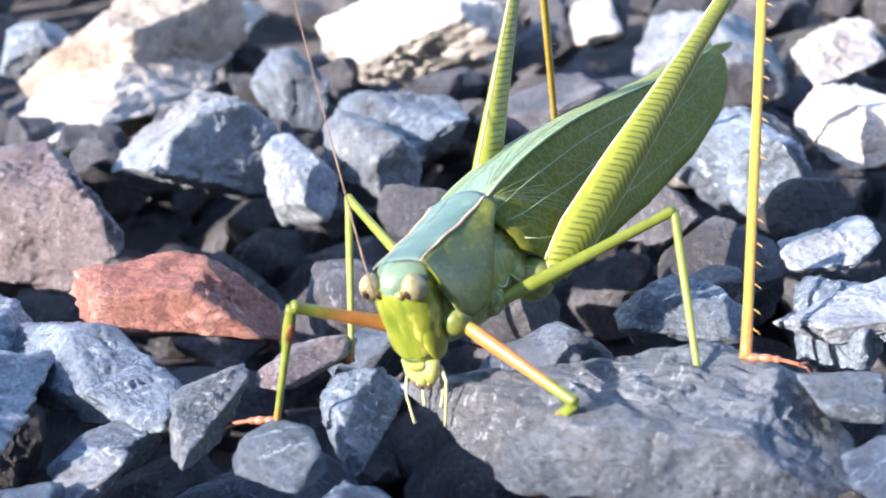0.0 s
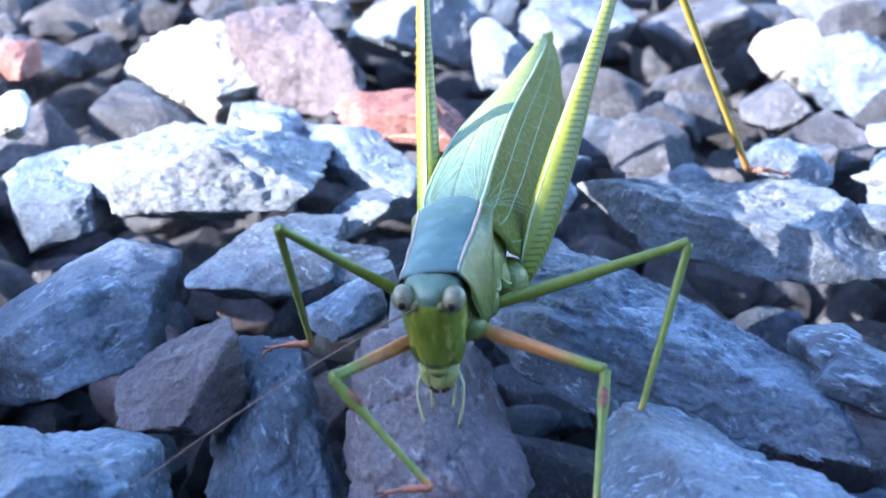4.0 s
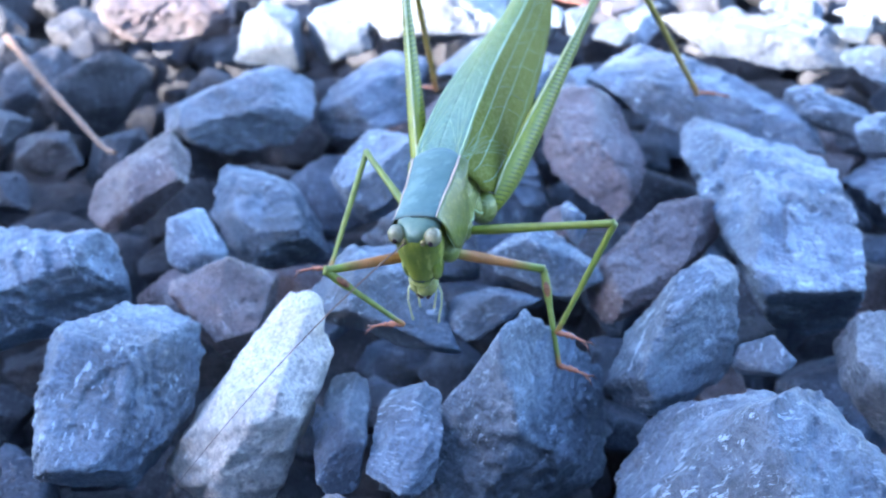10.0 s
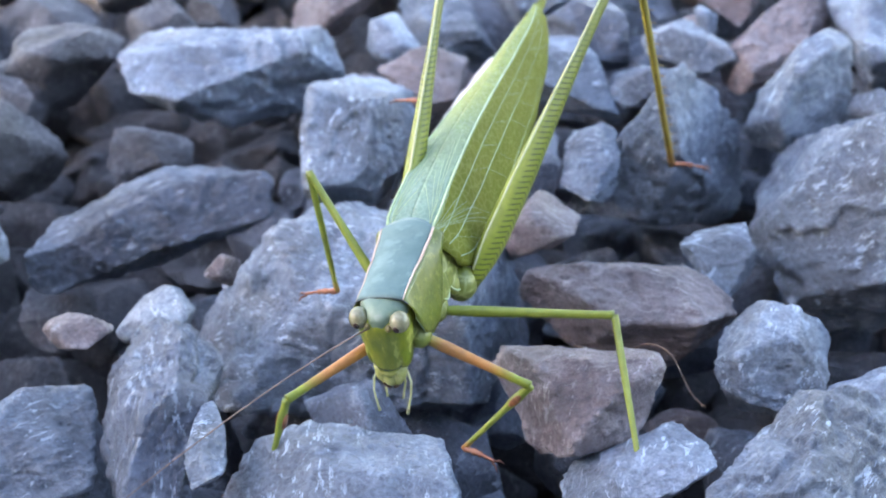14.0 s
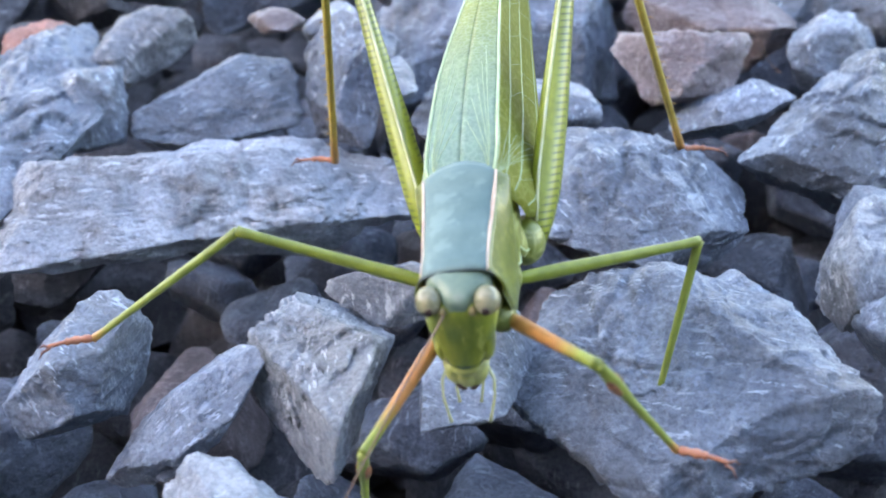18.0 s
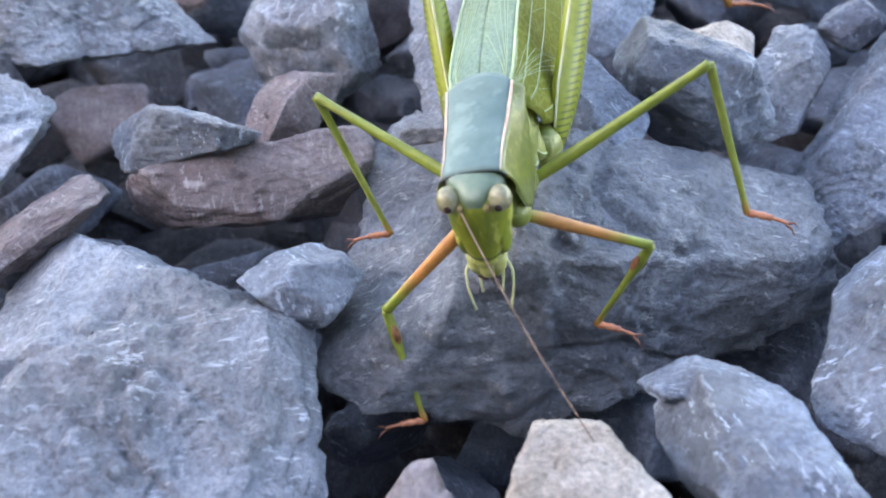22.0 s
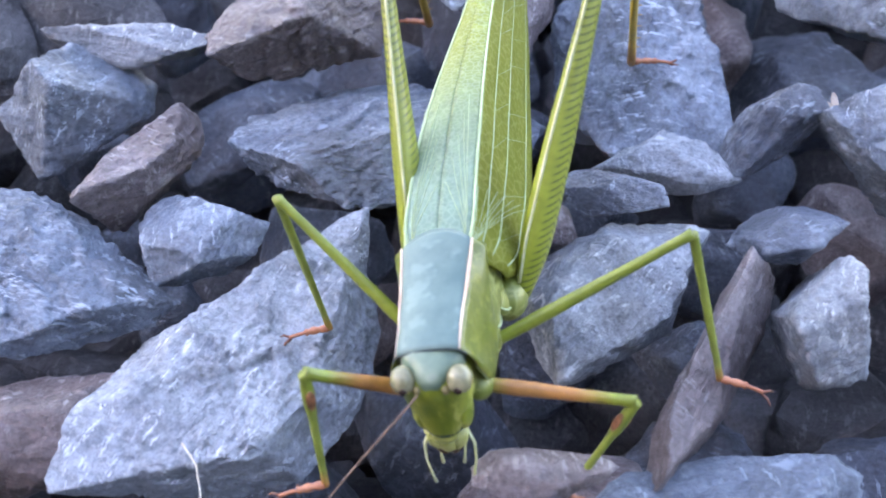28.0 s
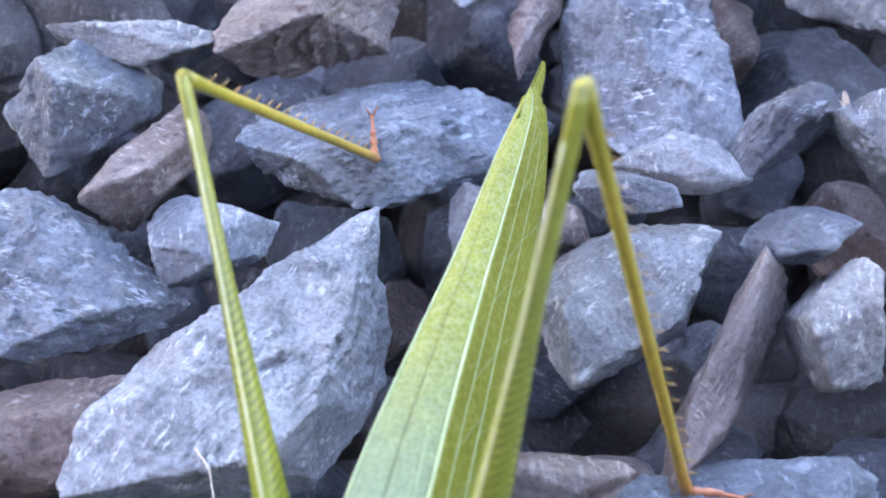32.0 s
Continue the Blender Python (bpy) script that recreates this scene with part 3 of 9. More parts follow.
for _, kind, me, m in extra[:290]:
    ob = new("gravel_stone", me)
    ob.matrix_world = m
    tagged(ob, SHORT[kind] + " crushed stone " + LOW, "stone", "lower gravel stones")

verts, faces = [], []
base = 0


def bed_piece(v, f):
    global base
    verts.append(v)
    faces.append(np.array(f) + base)
    base += len(v)


for _, kind, me, m in extra[290:]:
    v = np.array([m @ p.co for p in me.vertices])
    bed_piece(v, [tuple(p.vertices) for p in me.polygons])
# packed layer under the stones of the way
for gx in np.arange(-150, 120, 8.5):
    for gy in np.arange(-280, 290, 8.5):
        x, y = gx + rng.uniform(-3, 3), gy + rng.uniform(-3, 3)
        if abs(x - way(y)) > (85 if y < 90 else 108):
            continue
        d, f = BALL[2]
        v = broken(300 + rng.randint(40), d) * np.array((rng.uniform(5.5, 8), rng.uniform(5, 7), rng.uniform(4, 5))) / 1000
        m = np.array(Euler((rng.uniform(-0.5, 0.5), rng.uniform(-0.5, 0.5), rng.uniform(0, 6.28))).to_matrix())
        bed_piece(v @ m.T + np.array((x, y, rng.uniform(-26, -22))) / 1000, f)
for _ in range(5200):
    x, y = rng.uniform(-620, 620), rng.uniform(-480, 1000)
    if abs(x - way(y)) < (72 if y < 90 else 95) and -265 < y < 270:
        continue
    if y < -430 + 0.12 * x:
        continue
    d, f = BALL[2]
    v = broken(300 + rng.randint(40), d) * np.array((rng.uniform(7, 13), rng.uniform(6, 10), rng.uniform(4, 8))) / 1000
    m = np.array(Euler((rng.uniform(-0.5, 0.5), rng.uniform(-0.5, 0.5), rng.uniform(0, 6.28))).to_matrix())
    bed_piece(v @ m.T + np.array((x, y, rng.uniform(-9, -2))) / 1000, f)
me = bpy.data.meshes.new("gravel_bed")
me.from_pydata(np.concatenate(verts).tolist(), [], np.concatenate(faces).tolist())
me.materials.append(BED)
tagged(new("gravel_bed", me), "crushed gravel spreading away all round, darkened for the shade in its gaps", "gravel", kind="stuff")


# ---- small dry litter on the stones ----
tops = np.concatenate(TOPS)


def top_at(x, y, low=-0.006):
    d = np.hypot(tops[:, 0] - x, tops[:, 1] - y)
    near = tops[d < 0.0012]
    return max(low, near[:, 2].max()) if len(near) else low


def strand(name, points, radius, mat, label, category, low=-0.006):
    """A thin bent stalk lying over the stones, points in millimetres."""
    P = np.array(points, float) / 1000
    t = np.linspace(0, len(P) - 1, 26)
    xs, ys = np.interp(t, range(len(P)), P[:, 0]), np.interp(t, range(len(P)), P[:, 1])
    zs = np.array([top_at(x, y, low) for x, y in zip(xs, ys)])
    for _ in range(8):
        zs[1:-1] = np.maximum(zs[1:-1] * 0.6, 0.25 * zs[:-2] + 0.5 * zs[1:-1] + 0.25 * zs[2:])
    v, f, k = [], [], 8
    for i in range(26):
        r = radius / 1000 * (1 - 0.5 * i / 25) * (1 + 0.15 * math.sin(i * 1.7))
        a, b = max(i - 1, 0), min(i + 1, 25)
        dx, dy = xs[b] - xs[a], ys[b] - ys[a]
        n = math.hypot(dx, dy) + 1e-9
        for q in range(k):
            c, s = math.cos(q * 2 * math.pi / k), math.sin(q * 2 * math.pi / k)
            v.append((xs[i] - dy / n * r * c, ys[i] + dx / n * r * c, zs[i] + radius / 1000 + r * s))
    for i in range(25):
        f += [(i * k + q, i * k + (q + 1) % k, (i + 1) * k + (q + 1) % k, (i + 1) * k + q) for q in range(k)]
    f += [tuple(range(k - 1, -1, -1)), tuple(25 * k + q for q in range(k))]
    me = bpy.data.meshes.new(name)
    me.from_pydata(v, [], f)
    me.polygons.foreach_set("use_smooth", [True] * len(f))
    me.materials.append(mat)
    return tagged(new(name, me), label, category)


straw = plain("dry_straw", (0.52, 0.44, 0.30), 0.8, 1500)
brown_stalk = plain("brown_stalk", (0.22, 0.14, 0.09), 0.8, 1500)
pale_root = plain("pale_root", (0.62, 0.56, 0.45), 0.8, 1500)
strand("dry_stalk", [(-88, 120), (-78, 106), (-66, 90), (-60, 82)], 0.55, brown_stalk, "brown dry grass stalk lying across the stones", "stalk", 0.0)
strand("grass_blade", [(-24, 10), (-20, 8.5), (-17, 6), (-14.5, 3.5)], 0.055, brown_stalk, "thin brown dry grass blade between the stones", "grass", 0.0)
strand("rootlet", [(-65.5, -171.5), (-64.4, -172.6), (-63.8, -174.2), (-63.4, -175.8)], 0.07, pale_root, "fine pale rootlet on the pale slab", "rootlet")
strand("rootlet", [(-65.0, -175.6), (-63.4, -175.2), (-61.8, -175.3), (-60.6, -175.8)], 0.07, pale_root, "fine pale rootlet curling over the pale slab", "rootlet")
chip = new("wood_chip", rock_mesh(77, np.array((0.0014, 0.0007, 0.0005)), 3, plain("beige_wood", (0.33, 0.22, 0.13), 0.8, 900), "wood_chip"))
chip.matrix_world = pose(-0.065, -0.121, max(-0.003, top_at(-0.065, -0.121)) + 0.0006, 8, 5, -30)
tagged(chip, "small beige splinter of wood between stones", "wood chip")
husk = tagged(new("dry_husk"), "torn white seed husk caught between stones", "husk")
husk.matrix_world = pose(-0.0288, -0.1372, top_at(-0.0288, -0.1372, -0.002) + 0.0003)
for name, ang, lo, length in (("flake", 70, 15, 1.3), ("flake", 15, 40, 1.3), ("flake", 128, 35, 0.9), ("flake", 170, 10, 0.7), ("stalk", 250, 0, 2.2)):
    bm = bmesh.new()
    wide = 0.15 if name == "stalk" else 0.26
    ring = [(0, 0.12), (0.35, wide), (0.75, wide * 0.8), (1.0, 0.08)]
    top = [bm.verts.new((s * w / 1000, u * length / 1000, 0.00012 + 0.0002 * math.sin(3 * u))) for s in (1, -1) for u, w in ring]
    low = [bm.verts.new((s * w / 1000, u * length / 1000, 0.0002 * math.sin(3 * u))) for s in (1, -1) for u, w in ring]
    for v in (top, low):
        for i in range(3):
            bm.faces.new((v[i], v[i + 1], v[i + 5], v[i + 4]))
    for i in range(3):
        bm.faces.new((top[i], top[i + 1], low[i + 1], low[i]))
        bm.faces.new((top[i + 4], top[i + 5], low[i + 5], low[i + 4]))
    bm.faces.new((top[0], top[4], low[4], low[0]))
    bm.faces.new((top[3], top[7], low[7], low[3]))
    bmesh.ops.recalc_face_normals(bm, faces=bm.faces)
    me = bpy.data.meshes.new(name)
    bm.to_mesh(me)
    bm.free()
    me.materials.append(plain("husk_white", (0.40, 0.34, 0.28), 0.85, 1800) if name == "flake" else straw)
    bit = new(name, me)
    bit.parent = husk
    bit.matrix_local = pose(0, 0, 0, lo, 0, ang)

# ---- the insect: materials ----
def cuticle(name, a, b, scale=900, rough=0.38, through_light=0.0, spots=None, bump=0.25, cell=0.0, gloss=0.5, tall=1.0):
    """Waxy skin: two tones mottled, fine relief, and light that shines through thin parts."""
    m, n, l, p = material(name)
    co = n.new("ShaderNodeTexCoord").outputs["Object"]
    if tall != 1.0:
        long = n.new("ShaderNodeMapping")
        long.inputs["Scale"].default_value = (1, 1, 1 / tall)
        l.new(co, long.inputs[0])
        co = long.outputs[0]
    p.inputs["Specular IOR Level"].default_value = gloss
    t = noise_node(n, l, co, scale, 5)
    r = ramp(n, [(0.35, a), (0.65, b)])
    l.new(t.outputs[0], r.inputs[0])
    col = r.outputs[0]
    if spots:
        t2 = noise_node(n, l, co, scale * 1.7, 2)
        r2 = ramp(n, [(0.56, (0, 0, 0)), (0.66, (1, 1, 1))])
        l.new(t2.outputs[0], r2.inputs[0])
        col = mix(n, l, r2.outputs[0], col, spots)
    b1 = n.new("ShaderNodeBump")
    b1.inputs["Strength"].default_value, b1.inputs["Distance"].default_value = bump, 0.0001
    l.new(t.outputs[0], b1.inputs["Height"])
    if cell:
        # net of small pale veins
        v = n.new("ShaderNodeTexVoronoi")
        v.feature = "DISTANCE_TO_EDGE"
        v.inputs["Scale"].default_value = cell
        l.new(co, v.inputs["Vector"])
        vr = ramp(n, [(0.03, (1, 1, 1)), (0.10, (0, 0, 0))])
        l.new(v.outputs[0], vr.inputs[0])
        half = n.new("ShaderNodeMath")
        half.operation = "MULTIPLY"
        l.new(vr.outputs[0], half.inputs[0])
        half.inputs[1].default_value = 0.27
        col = mix(n, l, half.outputs[0], col, tuple(min(1, 1.5 * c + 0.10) for c in b))
        b2 = n.new("ShaderNodeBump")
        b2.inputs["Strength"].default_value, b2.inputs["Distance"].default_value = 0.4, 0.00006
        l.new(vr.outputs[0], b2.inputs["Height"])
        l.new(b1.outputs[0], b2.inputs["Normal"])
        b1 = b2
    l.new(col, p.inputs["Base Color"])
    l.new(b1.outputs[0], p.inputs["Normal"])
    p.inputs["Roughness"].default_value = rough
    if through_light:
        tr = n.new("ShaderNodeBsdfTranslucent")
        l.new(col, tr.inputs[0])
        sh = n.new("ShaderNodeMixShader")
        sh.inputs[0].default_value = through_light
        l.new(p.outputs[0], sh.inputs[1])
        l.new(tr.outputs[0], sh.inputs[2])
        l.new(sh.outputs[0], n["Material Output"].inputs["Surface"])
    return m


def along(name, stops, rough=0.4, chevron=None, sign=1, cell=0, gloss=0.5):
    """Leg skin whose colour changes along the segment (its own y, 0 to 1 over stops in metres)."""
    m, n, l, p = material(name)
    co = n.new("ShaderNodeTexCoord").outputs["Object"]
    sep = n.new("ShaderNodeSeparateXYZ")
    l.new(co, sep.inputs[0])
    length = stops[-1][0]
    mr = n.new("ShaderNodeMapRange")
    l.new(sep.outputs[1], mr.inputs[0])
    mr.inputs[2].default_value = length * sign
    r = ramp(n, [(s / length, c) for s, c in stops])
    l.new(mr.outputs[0], r.inputs[0])
    t = noise_node(n, l, co, 1500, 4)
    g = ramp(n, [(0.3, (0.75, 0.75, 0.75)), (0.7, (1.15, 1.15, 1.15))])
    l.new(t.outputs[0], g.inputs[0])
    col = mix(n, l, 0.8, r.outputs[0], g.outputs[0], "MULTIPLY")
    if chevron:
        # dark herringbone bars down the flat side of the thigh
        ab = n.new("ShaderNodeMath")
        ab.operation = "ABSOLUTE"
        l.new(sep.outputs[2], ab.inputs[0])
        ma = n.new("ShaderNodeMath")
        ma.operation = "MULTIPLY_ADD"
        l.new(ab.outputs[0], ma.inputs[0])
        ma.inputs[1].default_value = 0.55
        l.new(sep.outputs[1], ma.inputs[2])
        si = n.new("ShaderNodeMath")
        si.operation = "MULTIPLY"
        l.new(ma.outputs[0], si.inputs[0])
        si.inputs[1].default_value = 14500
        sn = n.new("ShaderNodeMath")
        sn.operation = "SINE"
        l.new(si.outputs[0], sn.inputs[0])
        edge = ramp(n, [(0.35, (0, 0, 0)), (0.6, (1, 1, 1))])
        l.new(sn.outputs[0], edge.inputs[0])
        inside = ramp(n, [(0.55, (1, 1, 1)), (0.75, (0, 0, 0))])
        sc = n.new("ShaderNodeMath")
        sc.operation = "MULTIPLY"
        l.new(ab.outputs[0], sc.inputs[0])
        sc.inputs[1].default_value = 750
        l.new(sc.outputs[0], inside.inputs[0])
        near = ramp(n, [(0.60, (1, 1, 1)), (0.80, (0, 0, 0))])
        l.new(mr.outputs[0], near.inputs[0])
        k = mix(n, l, 1.0, edge.outputs[0], inside.outputs[0], "MULTIPLY")
        k = mix(n, l, 1.0, k, near.outputs[0], "MULTIPLY")
        col = mix(n, l, k, col, chevron)
    if cell:
        v = n.new("ShaderNodeTexVoronoi")
        v.feature = "DISTANCE_TO_EDGE"
        v.inputs["Scale"].default_value = cell
        l.new(co, v.inputs["Vector"])
        vr = ramp(n, [(0.04, (0.18, 0.18, 0.18)), (0.12, (0, 0, 0))])
        l.new(v.outputs[0], vr.inputs[0])
        col = mix(n, l, vr.outputs[0], col, (0.50, 0.60, 0.44))
    l.new(col, p.inputs["Base Color"])
    p.inputs["Roughness"].default_value = rough
    p.inputs["Specular IOR Level"].default_value = gloss
    p.inputs["Subsurface Weight"].default_value = 0.15
    p.inputs["Subsurface Radius"].default_value = (0.0004, 0.0005, 0.0001)
    b = n.new("ShaderNodeBump")
    b.inputs["Strength"].default_value, b.inputs["Distance"].default_value = 0.25, 0.00008
    l.new(t.outputs[0], b.inputs["Height"])
    l.new(b.outputs[0], p.inputs["Normal"])
    return m


face_skin = cuticle("face_green", (0.120, 0.165, 0.014), (0.275, 0.300, 0.030), 850, 0.34, 0, (0.390, 0.405, 0.085), 0.7, 0, 0.5, 2.4)
body_skin = cuticle("body_green", (0.125, 0.155, 0.022), (0.20, 0.225, 0.045), 800, 0.4, 0.0, (0.30, 0.32, 0.09), 0.5, 750)
disc_skin = cuticle("disc_teal", (0.074, 0.140, 0.118), (0.125, 0.200, 0.162), 420, 0.45, 0, (0.150, 0.232, 0.190), 0.8)
crown_skin = cuticle("crown_teal", (0.110, 0.180, 0.122), (0.190, 0.262, 0.165), 700, 0.36, 0, (0.23, 0.29, 0.20), 0.6)
lobe_skin = cuticle("lobe_green", (0.092, 0.120, 0.016), (0.150, 0.172, 0.024), 1300, 0.34, 0, (0.20, 0.22, 0.04), 0.7)
wing_skin = cuticle("wing_green", (0.218, 0.248, 0.027), (0.290, 0.315, 0.048), 120, 0.55, 0.48, None, 0.3, 1500, 0.2)
vein_skin = cuticle("vein_pale", (0.32, 0.42, 0.20), (0.42, 0.52, 0.28), 900, 0.45)
cream = cuticle("cream_edge", (0.52, 0.36, 0.24), (0.66, 0.52, 0.38), 900, 0.5)
dark_rim = cuticle("dark_rim", (0.02, 0.035, 0.03), (0.05, 0.07, 0.06), 900, 0.4)
eye_skin = cuticle("eye_cream", (0.16, 0.155, 0.075), (0.33, 0.30, 0.17), 1500, 0.08)
pupil_skin = cuticle("pupil_dark", (0.02, 0.012, 0.01), (0.10, 0.05, 0.03), 900, 0.08)
palp_skin = cuticle("palp_pale", (0.436, 0.450, 0.162), (0.560, 0.577, 0.343), 900, 0.35)
mouth_skin = cuticle("mouth_pale", (0.255, 0.285, 0.045), (0.420, 0.425, 0.150), 900, 0.35)
jaw_skin = cuticle("jaw_brown", (0.05, 0.03, 0.02), (0.16, 0.09, 0.05), 900, 0.3)
horn_skin = cuticle("antenna_brown", (0.14, 0.085, 0.055), (0.27, 0.17, 0.11), 1500, 0.5)
socket_skin = cuticle("socket_brown", (0.13, 0.11, 0.035), (0.24, 0.19, 0.07), 1500, 0.4)
ear_skin = cuticle("ear_brown", (0.09, 0.035, 0.015), (0.34, 0.14, 0.06), 2500, 0.35)
foot_skin = cuticle("foot_red", (0.34, 0.115, 0.055), (0.50, 0.20, 0.10), 1500, 0.4)
claw_skin = cuticle("claw_brown", (0.12, 0.05, 0.03), (0.26, 0.10, 0.06), 1500, 0.35)
spine_skin = cuticle("spine_brown", (0.26, 0.15, 0.04), (0.44, 0.28, 0.10), 1500, 0.4)
wing_top = along("wing_teal", [(0.0, (0.136, 0.242, 0.203)), (0.012, (0.176, 0.265, 0.172)), (0.024, (0.195, 0.232, 0.040)), (0.044, (0.215, 0.245, 0.030))], 0.55, None, -1, 2600, 0.22)
ORANGE = (0.48, 0.21, 0.056)
front_thigh = along("front_thigh", [(0.0, (0.222, 0.261, 0.033)), (0.0014, ORANGE), (0.0046, ORANGE), (0.0066, (0.213, 0.261, 0.028)), (0.0077, (0.154, 0.189, 0.022))])
front_shin = along("front_shin", [(0.0, (0.171, 0.210, 0.022)), (0.003, (0.223, 0.275, 0.044)), (0.0064, (0.228, 0.275, 0.050)), (0.0074, ORANGE)])
middle_thigh = along("middle_thigh", [(0.0, (0.213, 0.261, 0.028)), (0.008, (0.189, 0.233, 0.028)), (0.0116, (0.181, 0.223, 0.029))])
middle_shin = along("middle_shin", [(0.0, (0.160, 0.196, 0.022)), (0.003, (0.223, 0.275, 0.044)), (0.0092, (0.249, 0.290, 0.050)), (0.0104, ORANGE)])
hind_thigh = along("hind_thigh", [(0.0, (0.245, 0.285, 0.024)), (0.010, (0.240, 0.278, 0.030)), (0.020, (0.215, 0.246, 0.045)), (0.028, (0.235, 0.246, 0.030))], 0.38, (0.105, 0.125, 0.022))
hind_shin = along("hind_shin", [(0.0, (0.272, 0.254, 0.025)), (0.006, (0.39, 0.32, 0.048)), (0.025, (0.42, 0.29, 0.048)), (0.0285, ORANGE)])


# ---- the insect: shapes, in millimetres ----
def link_part(name, me, mat, parent, label=""):
    me.materials.append(mat)
    ob = new(name, me)
    ob.parent = parent
    if label:
        tagged(ob, label)
    return ob


def loft_mesh(name, rings, close=True):
    """rings: list of rings of equal length, each a list of points (mm)."""
    k = len(rings[0])
    v = [tuple(c * 0.001 for c in p) for r in rings for p in r]
    f = [(i * k + j, i * k + (j + 1) % k, (i + 1) * k + (j + 1) % k, (i + 1) * k + j) for i in range(len(rings) - 1) for j in range(k)]
    if close:
        f.append(tuple(reversed(range(k))))
        f.append(tuple((len(rings) - 1) * k + j for j in range(k)))
    me = bpy.data.meshes.new(name)
    me.from_pydata(v, [], f)
    me.polygons.foreach_set("use_smooth", [True] * len(f))
    bm = bmesh.new()
    bm.from_mesh(me)
    bmesh.ops.recalc_face_normals(bm, faces=bm.faces)
    bm.to_mesh(me)
    bm.free()
    return me


def fine(xs, ys, k):
    """Smooth resampling of a profile."""
    t = np.linspace(xs[0], xs[-1], k)
    y = np.interp(t, xs, ys)
    for _ in range(max(1, k // 14)):
        y[1:-1] = 0.25 * y[:-2] + 0.5 * y[1:-1] + 0.25 * y[2:]
    return t, y


def tube(name, path, radii, k=10):
    """A round tapering tube along a path of points (mm)."""
    P = np.array(path, float)
    rings = []
    up = np.array((0.13, 0.31, 0.94))
    for i in range(len(P)):
        d = P[min(i + 1, len(P) - 1)] - P[max(i - 1, 0)]
        d /= np.linalg.norm(d)
        a = np.cross(d, up)
        a /= np.linalg.norm(a)
        b = np.cross(a, d)
        rings.append([P[i] + radii[i] * (a * math.cos(q) + b * math.sin(q)) for q in np.linspace(0, 2 * math.pi, k, endpoint=False)])
    return loft_mesh(name, rings)


def ball(name, centre, half, level=3):
    d, f = BALL[level]
    v = (d * np.array(half) + np.array(centre)) * 0.001
    me = bpy.data.meshes.new(name)
    me.from_pydata(v.tolist(), [], f)
    me.polygons.foreach_set("use_smooth", [True] * len(f))
    return me


def sheet(name, grid, thick=0.06):
    """A curved thin shell over a grid of points (mm), with a thickness."""
    G = np.array(grid, float)
    u, w = G.shape[:2]
    du = np.gradient(G, axis=0)
    dw = np.gradient(G, axis=1)
    nn = np.cross(du, dw)
    nn /= np.linalg.norm(nn, axis=2)[..., None] + 1e-9
    V = np.concatenate([(G + nn * thick / 2).reshape(-1, 3), (G - nn * thick / 2).reshape(-1, 3)]) * 0.001
    f = []
    o = u * w
    for i in range(u - 1):
        for j in range(w - 1):
            a, b, c, e = i * w + j, i * w + j + 1, (i + 1) * w + j + 1, (i + 1) * w + j
            f += [(a, b, c, e), (o + e, o + c, o + b, o + a)]
    rim = [j for j in range(w)] + [i * w + w - 1 for i in range(1, u)] + [(u - 1) * w + j for j in range(w - 2, -1, -1)] + [i * w for i in range(u - 2, 0, -1)]
    for a, b in zip(rim, rim[1:] + rim[:1]):
        f.append((b, a, o + a, o + b))
    me = bpy.data.meshes.new(name)
    me.from_pydata(V.tolist(), [], f)
    me.polygons.foreach_set("use_smooth", [True] * len(f))
    return me


def joined(name, meshes):
    verts, faces, o = [], [], 0
    for me in meshes:
        verts += [tuple(v.co) for v in me.vertices]
        faces += [tuple(o + i for i in p.vertices) for p in me.polygons]
        o += len(me.vertices)
    me = bpy.data.meshes.new(name)
    me.from_pydata(verts, [], faces)
    me.polygons.foreach_set("use_smooth", [True] * len(faces))
    return me


katydid = tagged(new("katydid"), "slender green katydid with blue-green back walking over gravel", "insect")

# head: long sloping face, round eyes, pale mouthparts
zs = [0.68, 0.52, 0.15, -0.6, -2.0, -3.3, -4.3, -5.0]
t, cy = fine(zs[::-1], [0.55, 0.5, 0.35, 0.1, 0.0, -0.1, -0.3, -0.5], 30)
_, hw = fine(zs[::-1], [0.45, 0.85, 1.32, 1.74, 1.84, 1.6, 1.1, 0.5], 30)
_, hd = fine(zs[::-1], [0.85, 1.05, 1.25, 1.5, 1.7, 1.65, 1.25, 0.6], 30)
ang = np.linspace(0, 2 * math.pi, 28, endpoint=False)
rings = [[(w * math.copysign(abs(math.cos(q)) ** 0.85, math.cos(q)), c + dd * math.copysign(abs(math.sin(q)) ** 0.85, math.sin(q)), z) for q in ang] for z, c, w, dd in zip(t, cy, hw, hd)]
head = link_part("head", loft_mesh("head", rings), face_skin, katydid, "yellow-green mottled long face")
head.matrix_local = pose(0, 0, 0, 0, -9, 0)
ty, cw = fine([-1.3, -0.4, 0.0, 0.4, 0.75, 1.1, 1.38, 1.55], [1.50, 1.62, 1.62, 1.40, 1.06, 0.80, 0.60, 0.36], 26)
_, ct = fine([-1.3, -0.4, 0.0, 0.4, 0.75, 1.1, 1.38, 1.55], [1.10, 1.17, 1.17, 1.10, 1.00, 0.84, 0.66, 0.50], 26)
rings = [[(w * math.copysign(abs(math.cos(q)) ** 0.72, math.cos(q)), y, (h - 0.95) / 2 + (h + 0.95) / 2 * math.copysign(abs(math.sin(q)) ** 0.72, math.sin(q)) if h > 0.5 else h - 0.35 + 0.35 * math.sin(q)) for q in ang] for y, w, h in zip(ty, cw, ct)]
